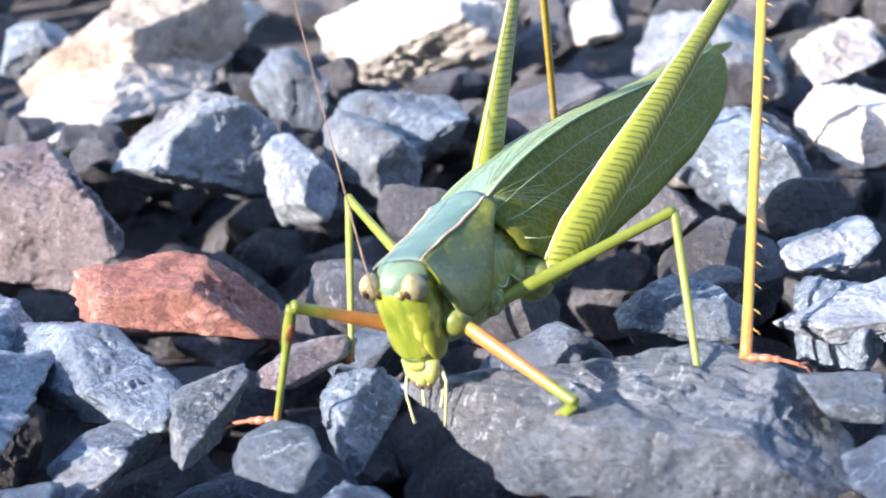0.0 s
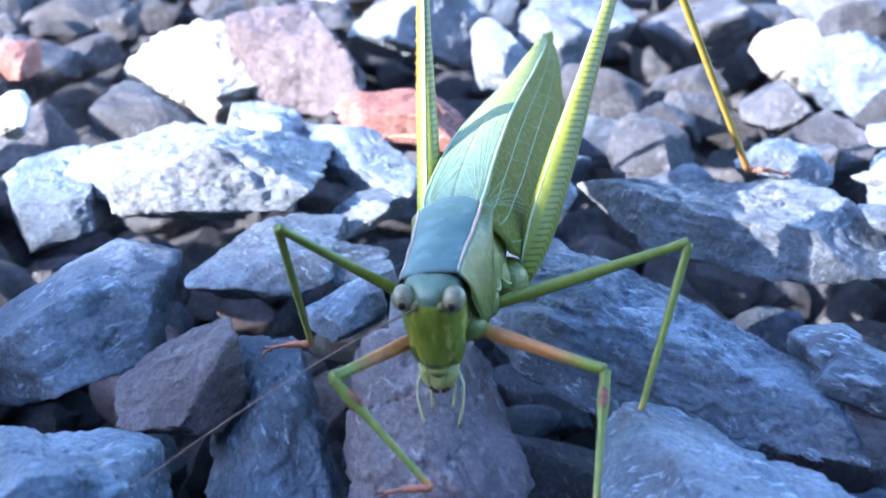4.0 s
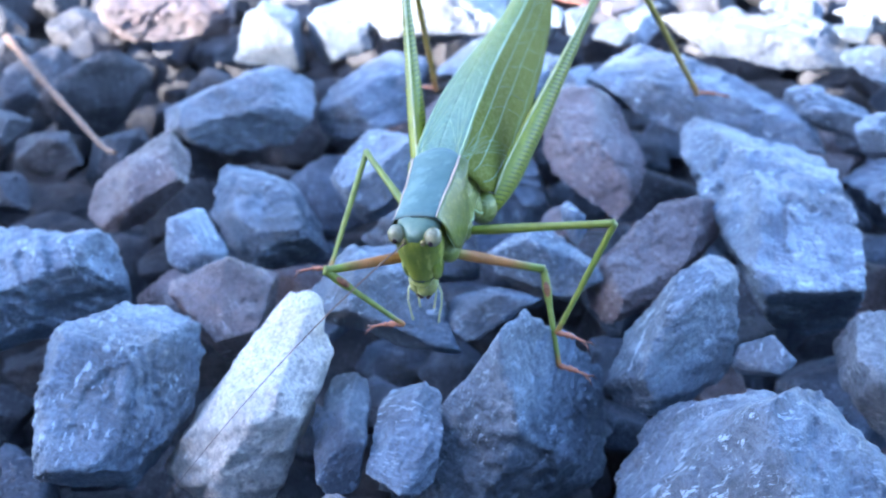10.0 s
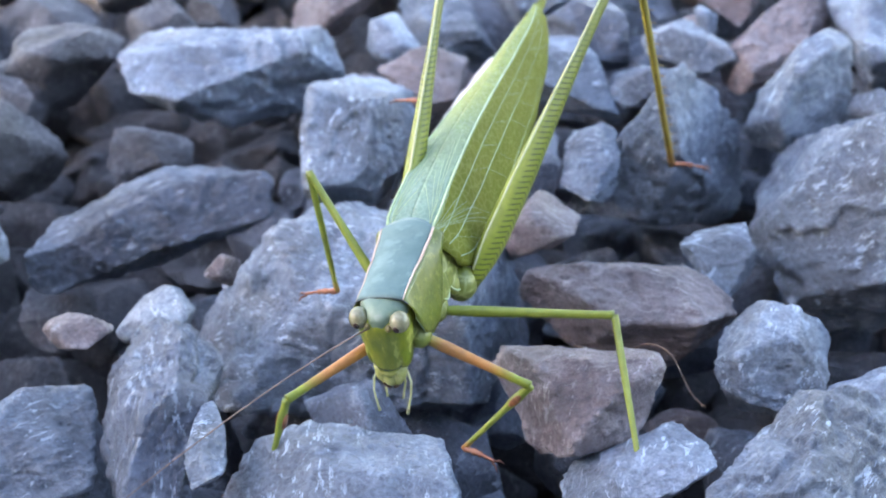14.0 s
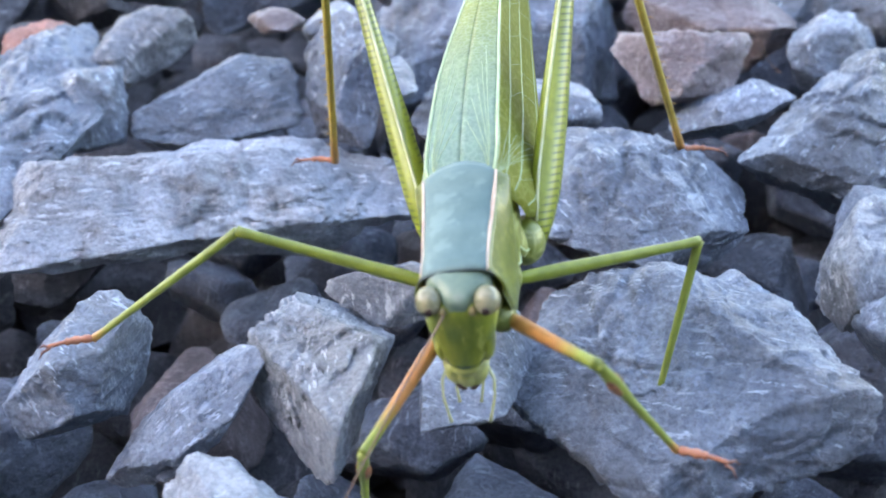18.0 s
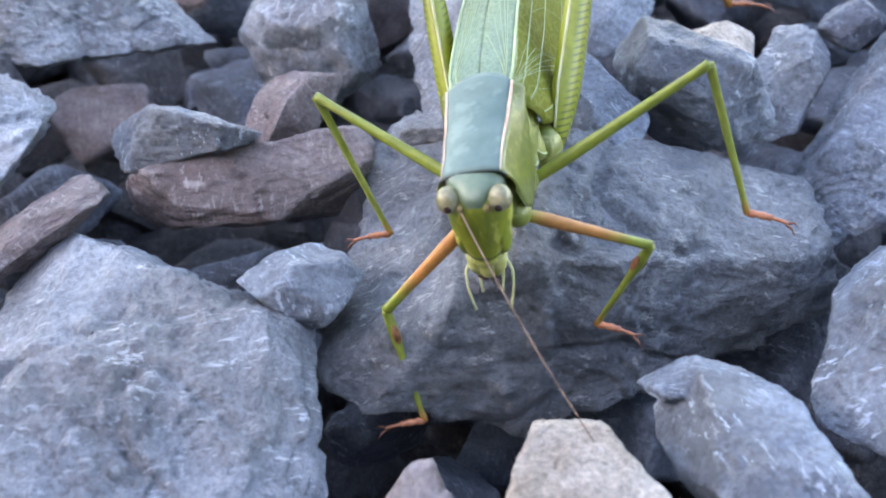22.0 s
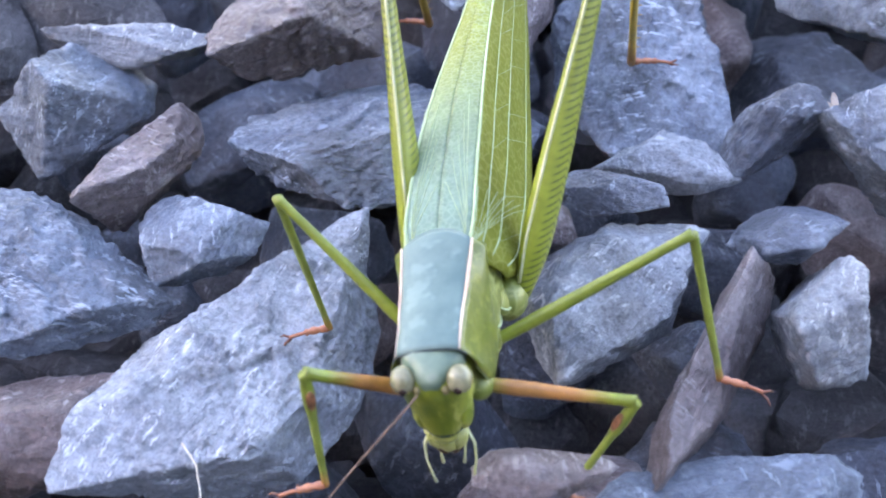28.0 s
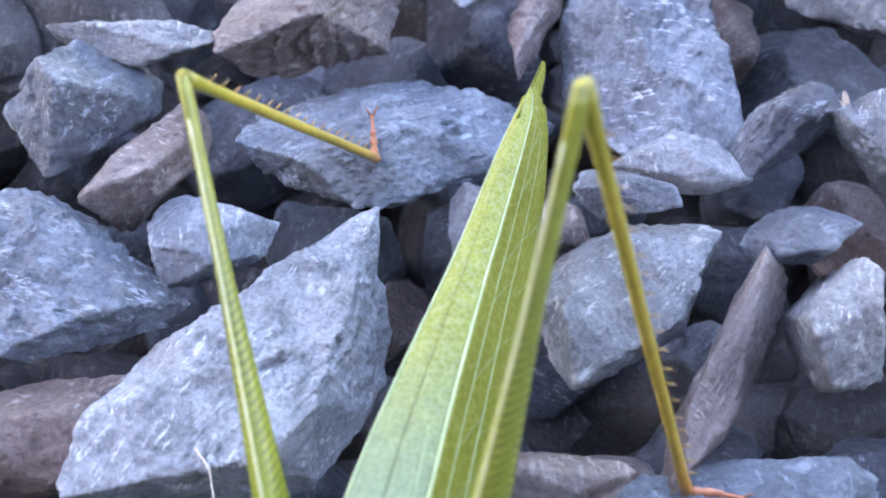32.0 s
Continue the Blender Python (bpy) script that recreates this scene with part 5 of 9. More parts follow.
    walk(LEG["FL"][0], [
        (0, pose(0.00150, -0.00100, -0.00340, 40.9, -11.2, -32.6)), (0.5, pose(0.00150, -0.00100, -0.00340, 25.8, -10.0, -30.8)), (1, pose(0.00150, -0.00100, -0.00340, 10.9, -5.7, -29.5)),
        (1.5, pose(0.00150, -0.00100, -0.00340, 23.2, -0.9, -34.7)), (2, pose(0.00150, -0.00100, -0.00340, 33.7, -4.9, -26.0)), (2.5, pose(0.00150, -0.00100, -0.00340, 13.8, -4.4, -20.7)),
        (3, pose(0.00150, -0.00100, -0.00340, -6.1, 1.0, -17.1)), (3.5, pose(0.00150, -0.00100, -0.00340, 15.2, 4.1, -26.8)), (4, pose(0.00150, -0.00100, -0.00340, 17.6, 4.8, -23.6)),
        (4.5, pose(0.00150, -0.00100, -0.00340, 19.9, 4.8, -20.5)), (5, pose(0.00150, -0.00100, -0.00340, 22.1, 4.2, -17.5)), (5.5, pose(0.00150, -0.00100, -0.00340, 24.3, 3.2, -14.7)),
        (6, pose(0.00150, -0.00100, -0.00340, 34.3, 19.8, -49.5)), (6.5, pose(0.00150, -0.00100, -0.00340, 26.7, 23.2, -58.2)), (7, pose(0.00150, -0.00100, -0.00340, 18.6, 26.9, -66.8)),
        (7.5, pose(0.00150, -0.00100, -0.00340, 46.2, 9.4, -40.5)), (8, pose(0.00150, -0.00100, -0.00340, 36.4, 39.7, -82.9)), (8.5, pose(0.00150, -0.00100, -0.00340, 25.8, 31.9, -74.3)),
        (9, pose(0.00150, -0.00100, -0.00340, 15.7, 25.9, -63.8)), (9.5, pose(0.00150, -0.00100, -0.00340, 21.3, 19.4, -49.9)), (10, pose(0.00150, -0.00100, -0.00340, 25.6, 13.2, -36.6)),
        (10.5, pose(0.00150, -0.00100, -0.00340, 37.9, 7.6, -30.4)), (11, pose(0.00150, -0.00100, -0.00340, 24.1, 3.9, -29.7)), (11.5, pose(0.00150, -0.00100, -0.00340, 30.1, 6.0, -37.7)),
        (12, pose(0.00150, -0.00100, -0.00340, 35.6, 10.1, -44.7)), (12.5, pose(0.00150, -0.00100, -0.00340, 50.2, 2.8, -37.5)), (13, pose(0.00150, -0.00100, -0.00340, 64.0, -5.7, -32.0)),
        (13.5, pose(0.00150, -0.00100, -0.00340, -6.2, 0.1, -43.0)), (14, pose(0.00150, -0.00100, -0.00340, 1.6, -0.2, -39.8)), (14.5, pose(0.00150, -0.00100, -0.00340, 9.5, -0.7, -36.8)),
        (15, pose(0.00150, -0.00100, -0.00340, 17.2, -1.5, -33.9)), (15.5, pose(0.00150, -0.00100, -0.00340, 25.0, -2.5, -31.0)), (16, pose(0.00150, -0.00100, -0.00340, 48.3, -8.9, -21.2)),
        (16.5, pose(0.00150, -0.00100, -0.00340, 55.4, 24.4, -51.3)), (17, pose(0.00150, -0.00100, -0.00340, 10.3, -13.0, 2.4)), (17.5, pose(0.00150, -0.00100, -0.00340, -3.0, -11.1, -15.7)),
        (18, pose(0.00150, -0.00100, -0.00340, -15.0, -13.2, -32.6)), (18.5, pose(0.00150, -0.00100, -0.00340, 2.7, -11.3, -33.6)), (19, pose(0.00150, -0.00100, -0.00340, -17.4, -16.0, -87.6)),
        (19.5, pose(0.00150, -0.00100, -0.00340, -1.9, -10.1, -65.8)), (20, pose(0.00150, -0.00100, -0.00340, 13.6, -12.1, -43.0)), (20.5, pose(0.00150, -0.00100, -0.00340, 12.0, -5.7, -67.8)),
        (21, pose(0.00150, -0.00100, -0.00340, 8.3, -1.3, -92.8)), (21.5, pose(0.00150, -0.00100, -0.00340, 15.6, -1.9, -80.4)), (22, pose(0.00150, -0.00100, -0.00340, -32.0, 1.1, -73.1)),
        (22.5, pose(0.00150, -0.00100, -0.00340, 6.4, 5.8, -51.8)), (23, pose(0.00150, -0.00100, -0.00340, 43.9, -3.2, -31.9)), (23.5, pose(0.00150, -0.00100, -0.00340, 31.8, -4.5, -29.3)),
        (24, pose(0.00150, -0.00100, -0.00340, 19.5, -5.4, -26.7)), (24.5, pose(0.00150, -0.00100, -0.00340, 42.6, -2.2, -32.1)), (25, pose(0.00150, -0.00100, -0.00340, 65.3, 2.5, -36.4)),
        (25.5, pose(0.00150, -0.00100, -0.00340, 58.4, 7.3, -40.1)), (26, pose(0.00150, -0.00100, -0.00340, 51.1, 11.3, -44.5)), (26.5, pose(0.00150, -0.00100, -0.00340, 31.6, 28.8, -70.9)),
        (27, pose(0.00150, -0.00100, -0.00340, 39.2, 20.8, -63.3)), (27.5, pose(0.00150, -0.00100, -0.00340, 45.9, 12.9, -56.6)), (28, pose(0.00150, -0.00100, -0.00340, 51.9, 5.0, -50.3)),
        (28.5, pose(0.00150, -0.00100, -0.00340, 56.9, -2.9, -44.2)), (29, pose(0.00150, -0.00100, -0.00340, 37.7, -4.2, -42.3)), (29.6, pose(0.00150, -0.00100, -0.00340, 36.1, -12.8, -28.4)),
        (30, pose(0.00150, -0.00100, -0.00340, 36.8, -11.9, -27.6)), (30.6, pose(0.00150, -0.00100, -0.00340, 23.8, -12.1, -25.1)), (31, pose(0.00150, -0.00100, -0.00340, 24.4, -11.1, -24.7)),
        (31.5, pose(0.00150, -0.00100, -0.00340, 30.7, -9.8, -25.2)), (32, pose(0.00150, -0.00100, -0.00340, 37.0, -8.5, -25.5)),
    ])
    walk(LEG["FL"][1], [
        (0, pose(0.00381, 0.00443, 0.00154, -61.9, -22.7, -43.6)), (0.5, pose(0.00456, 0.00525, -0.00010, -52.1, 9.5, -22.9)), (1, pose(0.00510, 0.00565, -0.00196, -28.5, 37.1, 6.7)),
        (1.5, pose(0.00549, 0.00485, -0.00037, -43.6, 38.4, 5.2)), (2, pose(0.00398, 0.00492, 0.00086, -102.2, 6.7, -6.6)), (2.5, pose(0.00401, 0.00605, -0.00157, -64.9, 30.4, -4.6)),
        (3, pose(0.00374, 0.00632, -0.00422, -14.6, 49.7, 17.7)), (3.5, pose(0.00498, 0.00557, -0.00138, -59.6, 43.6, 2.7)), (4, pose(0.00461, 0.00565, -0.00108, -72.9, 37.5, -2.2)),
        (4.5, pose(0.00424, 0.00571, -0.00079, -84.2, 30.5, -4.7)), (5, pose(0.00385, 0.00574, -0.00051, -94.3, 23.1, -5.4)), (5.5, pose(0.00345, 0.00575, -0.00024, -103.9, 15.7, -4.7)),
        (6, pose(0.00729, 0.00201, 0.00068, -77.5, -24.5, -10.7)), (6.5, pose(0.00806, 0.00146, -0.00021, -48.3, -9.5, -10.8)), (7, pose(0.00865, 0.00084, -0.00120, -21.2, 6.3, -1.1)),
        (7.5, pose(0.00565, 0.00246, 0.00208, -75.9, -6.4, -16.9)), (8, pose(0.00801, -0.00313, 0.00012, -85.5, -0.4, -23.7)), (8.5, pose(0.00865, -0.00083, -0.00055, -56.6, -14.5, -35.7)),
        (9, pose(0.00855, 0.00145, -0.00152, -23.5, -21.3, -49.8)), (9.5, pose(0.00759, 0.00291, -0.00076, -69.1, -0.2, -33.6)), (10, pose(0.00625, 0.00412, -0.00016, -112.2, 24.9, -33.6)),
        (10.5, pose(0.00511, 0.00392, 0.00129, -121.9, -12.7, -18.1)), (11, pose(0.00517, 0.00500, -0.00026, -99.7, -46.3, -9.0)), (11.5, pose(0.00589, 0.00403, 0.00044, -71.8, -30.0, -13.8)),
        (12, pose(0.00647, 0.00290, 0.00101, -50.1, -11.5, -9.5)), (12.5, pose(0.00473, 0.00273, 0.00251, -72.4, -10.7, -13.3)), (13, pose(0.00271, 0.00222, 0.00349, -94.9, -12.7, -15.6)),
        (13.5, pose(0.00672, 0.00460, -0.00423, -58.0, -20.1, -20.3)), (14, pose(0.00643, 0.00491, -0.00318, -60.3, -16.4, -21.3)), (14.5, pose(0.00604, 0.00509, -0.00214, -62.8, -13.1, -22.2)),
        (15, pose(0.00555, 0.00514, -0.00112, -65.5, -10.1, -22.9)), (15.5, pose(0.00497, 0.00505, -0.00015, -68.3, -7.5, -23.3)), (16, pose(0.00252, 0.00409, 0.00228, -92.9, -6.2, -22.6)),
        (16.5, pose(0.00655, -0.00031, 0.00237, -34.1, -48.4, -52.5)), (17, pose(0.00088, 0.00656, -0.00206, -92.2, -32.3, -36.6)), (17.5, pose(0.00366, 0.00638, -0.00379, -95.0, -14.9, -34.8)),
        (18, pose(0.00590, 0.00502, -0.00534, -88.5, -18.7, -34.3)), (18.5, pose(0.00569, 0.00545, -0.00305, -73.7, 5.8, -30.7)), (19, pose(0.00887, -0.00133, -0.00561, -97.3, 24.5, -36.5)),
        (19.5, pose(0.00854, 0.00212, -0.00366, -73.7, 4.6, -41.7)), (20, pose(0.00633, 0.00473, -0.00163, -47.6, -13.1, -50.5)), (20.5, pose(0.00841, 0.00199, -0.00180, -71.8, -6.9, -49.8)),
        (21, pose(0.00911, -0.00135, -0.00229, -95.8, -2.4, -54.5)), (21.5, pose(0.00880, 0.00030, -0.00133, -30.5, -2.9, -57.8)), (22, pose(0.00773, 0.00098, -0.00748, -76.2, 19.1, -46.6)),
        (22.5, pose(0.00757, 0.00366, -0.00254, -91.3, 9.3, -48.2)), (23, pose(0.00418, 0.00386, 0.00193, -105.9, -0.1, -45.0)), (23.5, pose(0.00443, 0.00486, 0.00064, -86.8, 0.7, -43.0)),
        (24, pose(0.00454, 0.00559, -0.00084, -67.7, 0.0, -40.9)), (24.5, pose(0.00434, 0.00391, 0.00181, -81.9, -5.6, -41.7)), (25, pose(0.00366, 0.00141, 0.00359, -95.8, -11.3, -43.2)),
        (25.5, pose(0.00473, 0.00155, 0.00311, -85.5, -4.9, -44.5)), (26, pose(0.00573, 0.00163, 0.00247, -75.6, 1.8, -44.5)), (26.5, pose(0.00833, -0.00070, 0.00014, -101.1, -5.2, -49.6)),
        (27, pose(0.00761, 0.00013, 0.00115, -91.6, -3.2, -53.2)), (27.5, pose(0.00665, 0.00092, 0.00199, -82.4, -0.3, -54.7)), (28, pose(0.00550, 0.00163, 0.00263, -73.3, 2.6, -54.0)),
        (28.5, pose(0.00420, 0.00224, 0.00304, -64.0, 4.6, -51.5)), (29, pose(0.00534, 0.00373, 0.00130, -65.4, 4.5, -49.7)), (29.6, pose(0.00357, 0.00495, 0.00103, -71.1, 4.1, -46.1)),
        (30, pose(0.00351, 0.00491, 0.00111, -67.8, 3.6, -42.9)), (30.6, pose(0.00390, 0.00566, -0.00037, -68.4, -0.6, -41.5)), (31, pose(0.00387, 0.00563, -0.00028, -68.0, -1.0, -38.9)),
        (31.5, pose(0.00371, 0.00528, 0.00047, -66.5, 0.5, -36.0)), (32, pose(0.00353, 0.00485, 0.00118, -64.8, 2.0, -33.2)),
    ])
    walk(LEG["FL"][2], [
        (0, pose(0.00815, 0.00524, -0.00464, 14.7, -2.1, -61.9)), (0.5, pose(0.00546, 0.00993, -0.00602, 11.7, 2.4, -65.8)), (1, pose(0.00214, 0.01203, -0.00485, 8.4, 6.6, -70.0)),
        (1.5, pose(0.00175, 0.01003, -0.00448, 7.4, 6.7, -71.4)), (2, pose(0.00294, 0.00342, -0.00652, 8.7, 6.4, -68.5)), (2.5, pose(0.00079, 0.00953, -0.00750, 8.2, 4.2, -69.7)),
        (3, pose(0.00011, 0.01288, -0.00545, 7.7, 2.0, -70.9)), (3.5, pose(0.00028, 0.00919, -0.00613, 9.5, 1.9, -71.6)), (4, pose(0.00029, 0.00806, -0.00685, 9.6, 2.8, -71.5)),
        (4.5, pose(0.00048, 0.00679, -0.00731, 9.6, 3.8, -71.4)), (5, pose(0.00083, 0.00545, -0.00748, 9.7, 4.7, -71.2)), (5.5, pose(0.00131, 0.00409, -0.00734, 9.8, 5.6, -71.1)),
        (6, pose(0.01062, 0.00305, -0.00607, 10.7, 5.6, -71.0)), (6.5, pose(0.00993, 0.00626, -0.00581, 10.4, 5.2, -71.1)), (7, pose(0.00848, 0.00794, -0.00393, 10.2, 4.7, -71.2)),
        (7.5, pose(0.00698, 0.00399, -0.00524, 10.8, 3.8, -71.2)), (8, pose(0.00829, -0.00260, -0.00746, 11.1, 3.6, -71.2)), (8.5, pose(0.01238, 0.00164, -0.00670, 11.0, 4.6, -71.0)),
        (9, pose(0.01459, 0.00511, -0.00434, 11.0, 5.7, -70.9)), (9.5, pose(0.00911, 0.00515, -0.00786, 10.1, 7.6, -70.9)), (10, pose(0.00219, 0.00336, -0.00654, 9.1, 9.6, -70.9)),
        (10.5, pose(0.00522, -0.00033, -0.00500, 8.9, 7.2, -71.1)), (11, pose(0.01032, 0.00289, -0.00544, 11.5, 9.1, -70.4)), (11.5, pose(0.00997, 0.00547, -0.00582, 12.0, 10.3, -70.1)),
        (12, pose(0.00843, 0.00751, -0.00471, 12.5, 11.5, -69.8)), (12.5, pose(0.00657, 0.00465, -0.00461, 12.6, 9.3, -70.1)), (13, pose(0.00413, 0.00115, -0.00390, 12.7, 7.1, -70.4)),
        (13.5, pose(0.01018, 0.00761, -0.01029, 7.0, 6.8, -71.5)), (14, pose(0.00954, 0.00774, -0.00951, 8.0, 5.0, -71.5)), (14.5, pose(0.00877, 0.00773, -0.00872, 9.0, 3.2, -71.6)),
        (15, pose(0.00790, 0.00757, -0.00792, 10.0, 1.4, -71.7)), (15.5, pose(0.00693, 0.00727, -0.00715, 11.0, -0.4, -71.8)), (16, pose(0.00313, 0.00343, -0.00526, 12.9, -2.8, -72.2)),
        (16.5, pose(0.01348, 0.00099, -0.00045, 11.4, -8.9, -73.5)), (17, pose(0.00396, 0.00390, -0.00849, 13.8, 0.2, -71.4)), (17.5, pose(0.00488, 0.00473, -0.01111, 10.1, 7.1, -70.9)),
        (18, pose(0.00803, 0.00381, -0.01253, 9.9, 6.3, -71.0)), (18.5, pose(0.00615, 0.00766, -0.01030, 8.5, -1.1, -72.1)), (19, pose(0.00578, -0.00025, -0.01247, 7.5, 4.1, -71.6)),
        (19.5, pose(0.00952, 0.00410, -0.01093, 7.6, 3.2, -71.7)), (20, pose(0.01109, 0.00701, -0.00710, 7.8, 2.3, -71.8)), (20.5, pose(0.01079, 0.00286, -0.00897, 8.4, 1.6, -71.8)),
        (21, pose(0.00867, -0.00205, -0.00985, 9.0, 1.0, -71.8)), (21.5, pose(0.01445, 0.00362, -0.00518, 10.1, 0.6, -71.7)), (22, pose(0.00739, 0.00398, -0.01445, 12.5, 1.4, -71.4)),
        (22.5, pose(0.00662, 0.00445, -0.01004, 12.4, 0.9, -71.5)), (23, pose(0.00272, 0.00238, -0.00538, 12.3, 0.4, -71.6)), (23.5, pose(0.00465, 0.00523, -0.00695, 11.5, 0.1, -71.7)),
        (24, pose(0.00643, 0.00778, -0.00787, 10.8, -0.2, -71.8)), (24.5, pose(0.00560, 0.00423, -0.00568, 11.1, 0.4, -71.7)), (25, pose(0.00421, -0.00017, -0.00383, 11.4, 0.9, -71.6)),
        (25.5, pose(0.00560, 0.00152, -0.00444, 11.8, 1.2, -71.5)), (26, pose(0.00688, 0.00315, -0.00488, 12.2, 1.4, -71.4)), (26.5, pose(0.00765, -0.00216, -0.00729, 11.8, -1.8, -72.0)),
        (27, pose(0.00769, -0.00033, -0.00643, 11.2, -2.8, -72.2)), (27.5, pose(0.00749, 0.00147, -0.00554, 10.7, -3.7, -72.4)), (28, pose(0.00708, 0.00318, -0.00464, 10.1, -4.7, -72.6)),
        (28.5, pose(0.00647, 0.00475, -0.00376, 9.6, -5.7, -72.8)), (29, pose(0.00741, 0.00620, -0.00559, 7.2, -1.7, -72.2)), (29.6, pose(0.00498, 0.00703, -0.00614, 8.2, -2.1, -72.2)),
        (30, pose(0.00515, 0.00731, -0.00591, 7.3, 4.6, -71.6)), (30.6, pose(0.00581, 0.00771, -0.00743, 3.9, -1.6, -72.3)), (31, pose(0.00576, 0.00777, -0.00733, 3.3, -2.4, -72.4)),
        (31.5, pose(0.00544, 0.00777, -0.00650, 3.5, -1.0, -72.3)), (32, pose(0.00510, 0.00769, -0.00569, 3.8, 0.3, -72.2)),
    ])
    walk(LEG["FR"][0], [
        (0, pose(-0.00150, -0.00100, -0.00340, -36.9, -5.7, 79.5)), (0.5, pose(-0.00150, -0.00100, -0.00340, -24.4, -2.1, 84.8)), (1, pose(-0.00150, -0.00100, -0.00340, -11.6, 0.6, 90.7)),
        (1.5, pose(-0.00150, -0.00100, -0.00340, -5.4, -14.7, 36.7)), (2, pose(-0.00150, -0.00100, -0.00340, -8.6, -15.6, 53.4)), (2.5, pose(-0.00150, -0.00100, -0.00340, -6.0, -14.5, 67.9)),
        (3, pose(-0.00150, -0.00100, -0.00340, -2.9, -12.3, 82.2)), (3.5, pose(-0.00150, -0.00100, -0.00340, -5.8, -14.0, 83.0)), (4, pose(-0.00150, -0.00100, -0.00340, -14.1, -17.1, 73.8)),
        (4.5, pose(-0.00150, -0.00100, -0.00340, -22.2, -21.2, 65.1)), (5, pose(-0.00150, -0.00100, -0.00340, -30.0, -25.7, 56.8)), (5.5, pose(-0.00150, -0.00100, -0.00340, -37.2, -30.3, 48.3)),
        (6, pose(-0.00150, -0.00100, -0.00340, -27.7, -27.3, 54.7)), (6.5, pose(-0.00150, -0.00100, -0.00340, -36.4, -14.2, 84.1)), (7, pose(-0.00150, -0.00100, -0.00340, -35.7, -0.3, 111.2)),
        (7.5, pose(-0.00150, -0.00100, -0.00340, -30.3, -10.1, 103.6)), (8, pose(-0.00150, -0.00100, -0.00340, -16.5, -33.5, 44.8)), (8.5, pose(-0.00150, -0.00100, -0.00340, -23.6, -22.7, 73.8)),
        (9, pose(-0.00150, -0.00100, -0.00340, -24.8, -10.2, 99.8)), (9.5, pose(-0.00150, -0.00100, -0.00340, -31.1, -5.9, 109.2)), (10, pose(-0.00150, -0.00100, -0.00340, -36.5, -2.4, 119.4)),
        (10.5, pose(-0.00150, -0.00100, -0.00340, -43.8, -42.3, 68.7)), (11, pose(-0.00150, -0.00100, -0.00340, -68.3, -11.3, 92.6)), (11.5, pose(-0.00150, -0.00100, -0.00340, -45.8, -6.5, 94.9)),
        (12, pose(-0.00150, -0.00100, -0.00340, -23.5, -2.2, 98.9)), (12.5, pose(-0.00150, -0.00100, -0.00340, -27.0, -15.3, 68.4)), (13, pose(-0.00150, -0.00100, -0.00340, -21.9, -28.2, 35.5)),
        (13.5, pose(-0.00150, -0.00100, -0.00340, -33.6, -5.5, 76.9)), (14, pose(-0.00150, -0.00100, -0.00340, -30.5, -1.4, 84.8)), (14.5, pose(-0.00150, -0.00100, -0.00340, -26.8, 1.2, 93.4)),
        (15, pose(-0.00150, -0.00100, -0.00340, -22.4, 2.5, 102.2)), (15.5, pose(-0.00150, -0.00100, -0.00340, -17.6, 2.5, 111.1)), (16, pose(-0.00150, -0.00100, -0.00340, -8.1, -14.9, 38.7)),
        (16.5, pose(-0.00150, -0.00100, -0.00340, -37.5, -3.4, 67.1)), (17, pose(-0.00150, -0.00100, -0.00340, -22.7, 1.2, 75.0)), (17.5, pose(-0.00150, -0.00100, -0.00340, -42.8, 13.4, 95.2)),
        (18, pose(-0.00150, -0.00100, -0.00340, 14.8, -0.6, 39.8)), (18.5, pose(-0.00150, -0.00100, -0.00340, -32.4, 1.3, 57.9)), (19, pose(-0.00150, -0.00100, -0.00340, -60.3, -0.2, 67.8)),
        (19.5, pose(-0.00150, -0.00100, -0.00340, -27.7, -9.1, 63.2)), (20, pose(-0.00150, -0.00100, -0.00340, 6.0, -10.5, 52.8)), (20.5, pose(-0.00150, -0.00100, -0.00340, -4.2, -10.4, 38.9)),
        (21, pose(-0.00150, -0.00100, -0.00340, -14.2, -12.3, 25.0)), (21.5, pose(-0.00150, -0.00100, -0.00340, -28.0, -1.5, 57.0)), (22, pose(-0.00150, -0.00100, -0.00340, -37.8, 13.9, 84.6)),
        (22.5, pose(-0.00150, -0.00100, -0.00340, -25.9, -4.9, 57.3)), (23, pose(-0.00150, -0.00100, -0.00340, -6.6, -14.7, 25.2)), (23.5, pose(-0.00150, -0.00100, -0.00340, -9.2, -9.8, 59.8)),
        (24, pose(-0.00150, -0.00100, -0.00340, -8.5, -3.5, 93.6)), (24.5, pose(-0.00150, -0.00100, -0.00340, -5.9, -6.6, 66.4)), (25, pose(-0.00150, -0.00100, -0.00340, -2.1, -8.9, 39.0)),
        (25.5, pose(-0.00150, -0.00100, -0.00340, -2.9, -8.6, 53.0)), (26, pose(-0.00150, -0.00100, -0.00340, -3.5, -8.8, 67.1)), (26.5, pose(-0.00150, -0.00100, -0.00340, -49.2, -15.1, 69.1)),
        (27, pose(-0.00150, -0.00100, -0.00340, -37.2, -14.6, 75.5)), (27.5, pose(-0.00150, -0.00100, -0.00340, -24.4, -13.5, 79.9)), (28, pose(-0.00150, -0.00100, -0.00340, -11.4, -11.7, 83.8)),
        (28.5, pose(-0.00150, -0.00100, -0.00340, 1.6, -9.3, 88.2)), (29, pose(-0.00150, -0.00100, -0.00340, -4.8, -9.3, 57.7)), (29.6, pose(-0.00150, -0.00100, -0.00340, 6.3, -8.9, 58.5)),
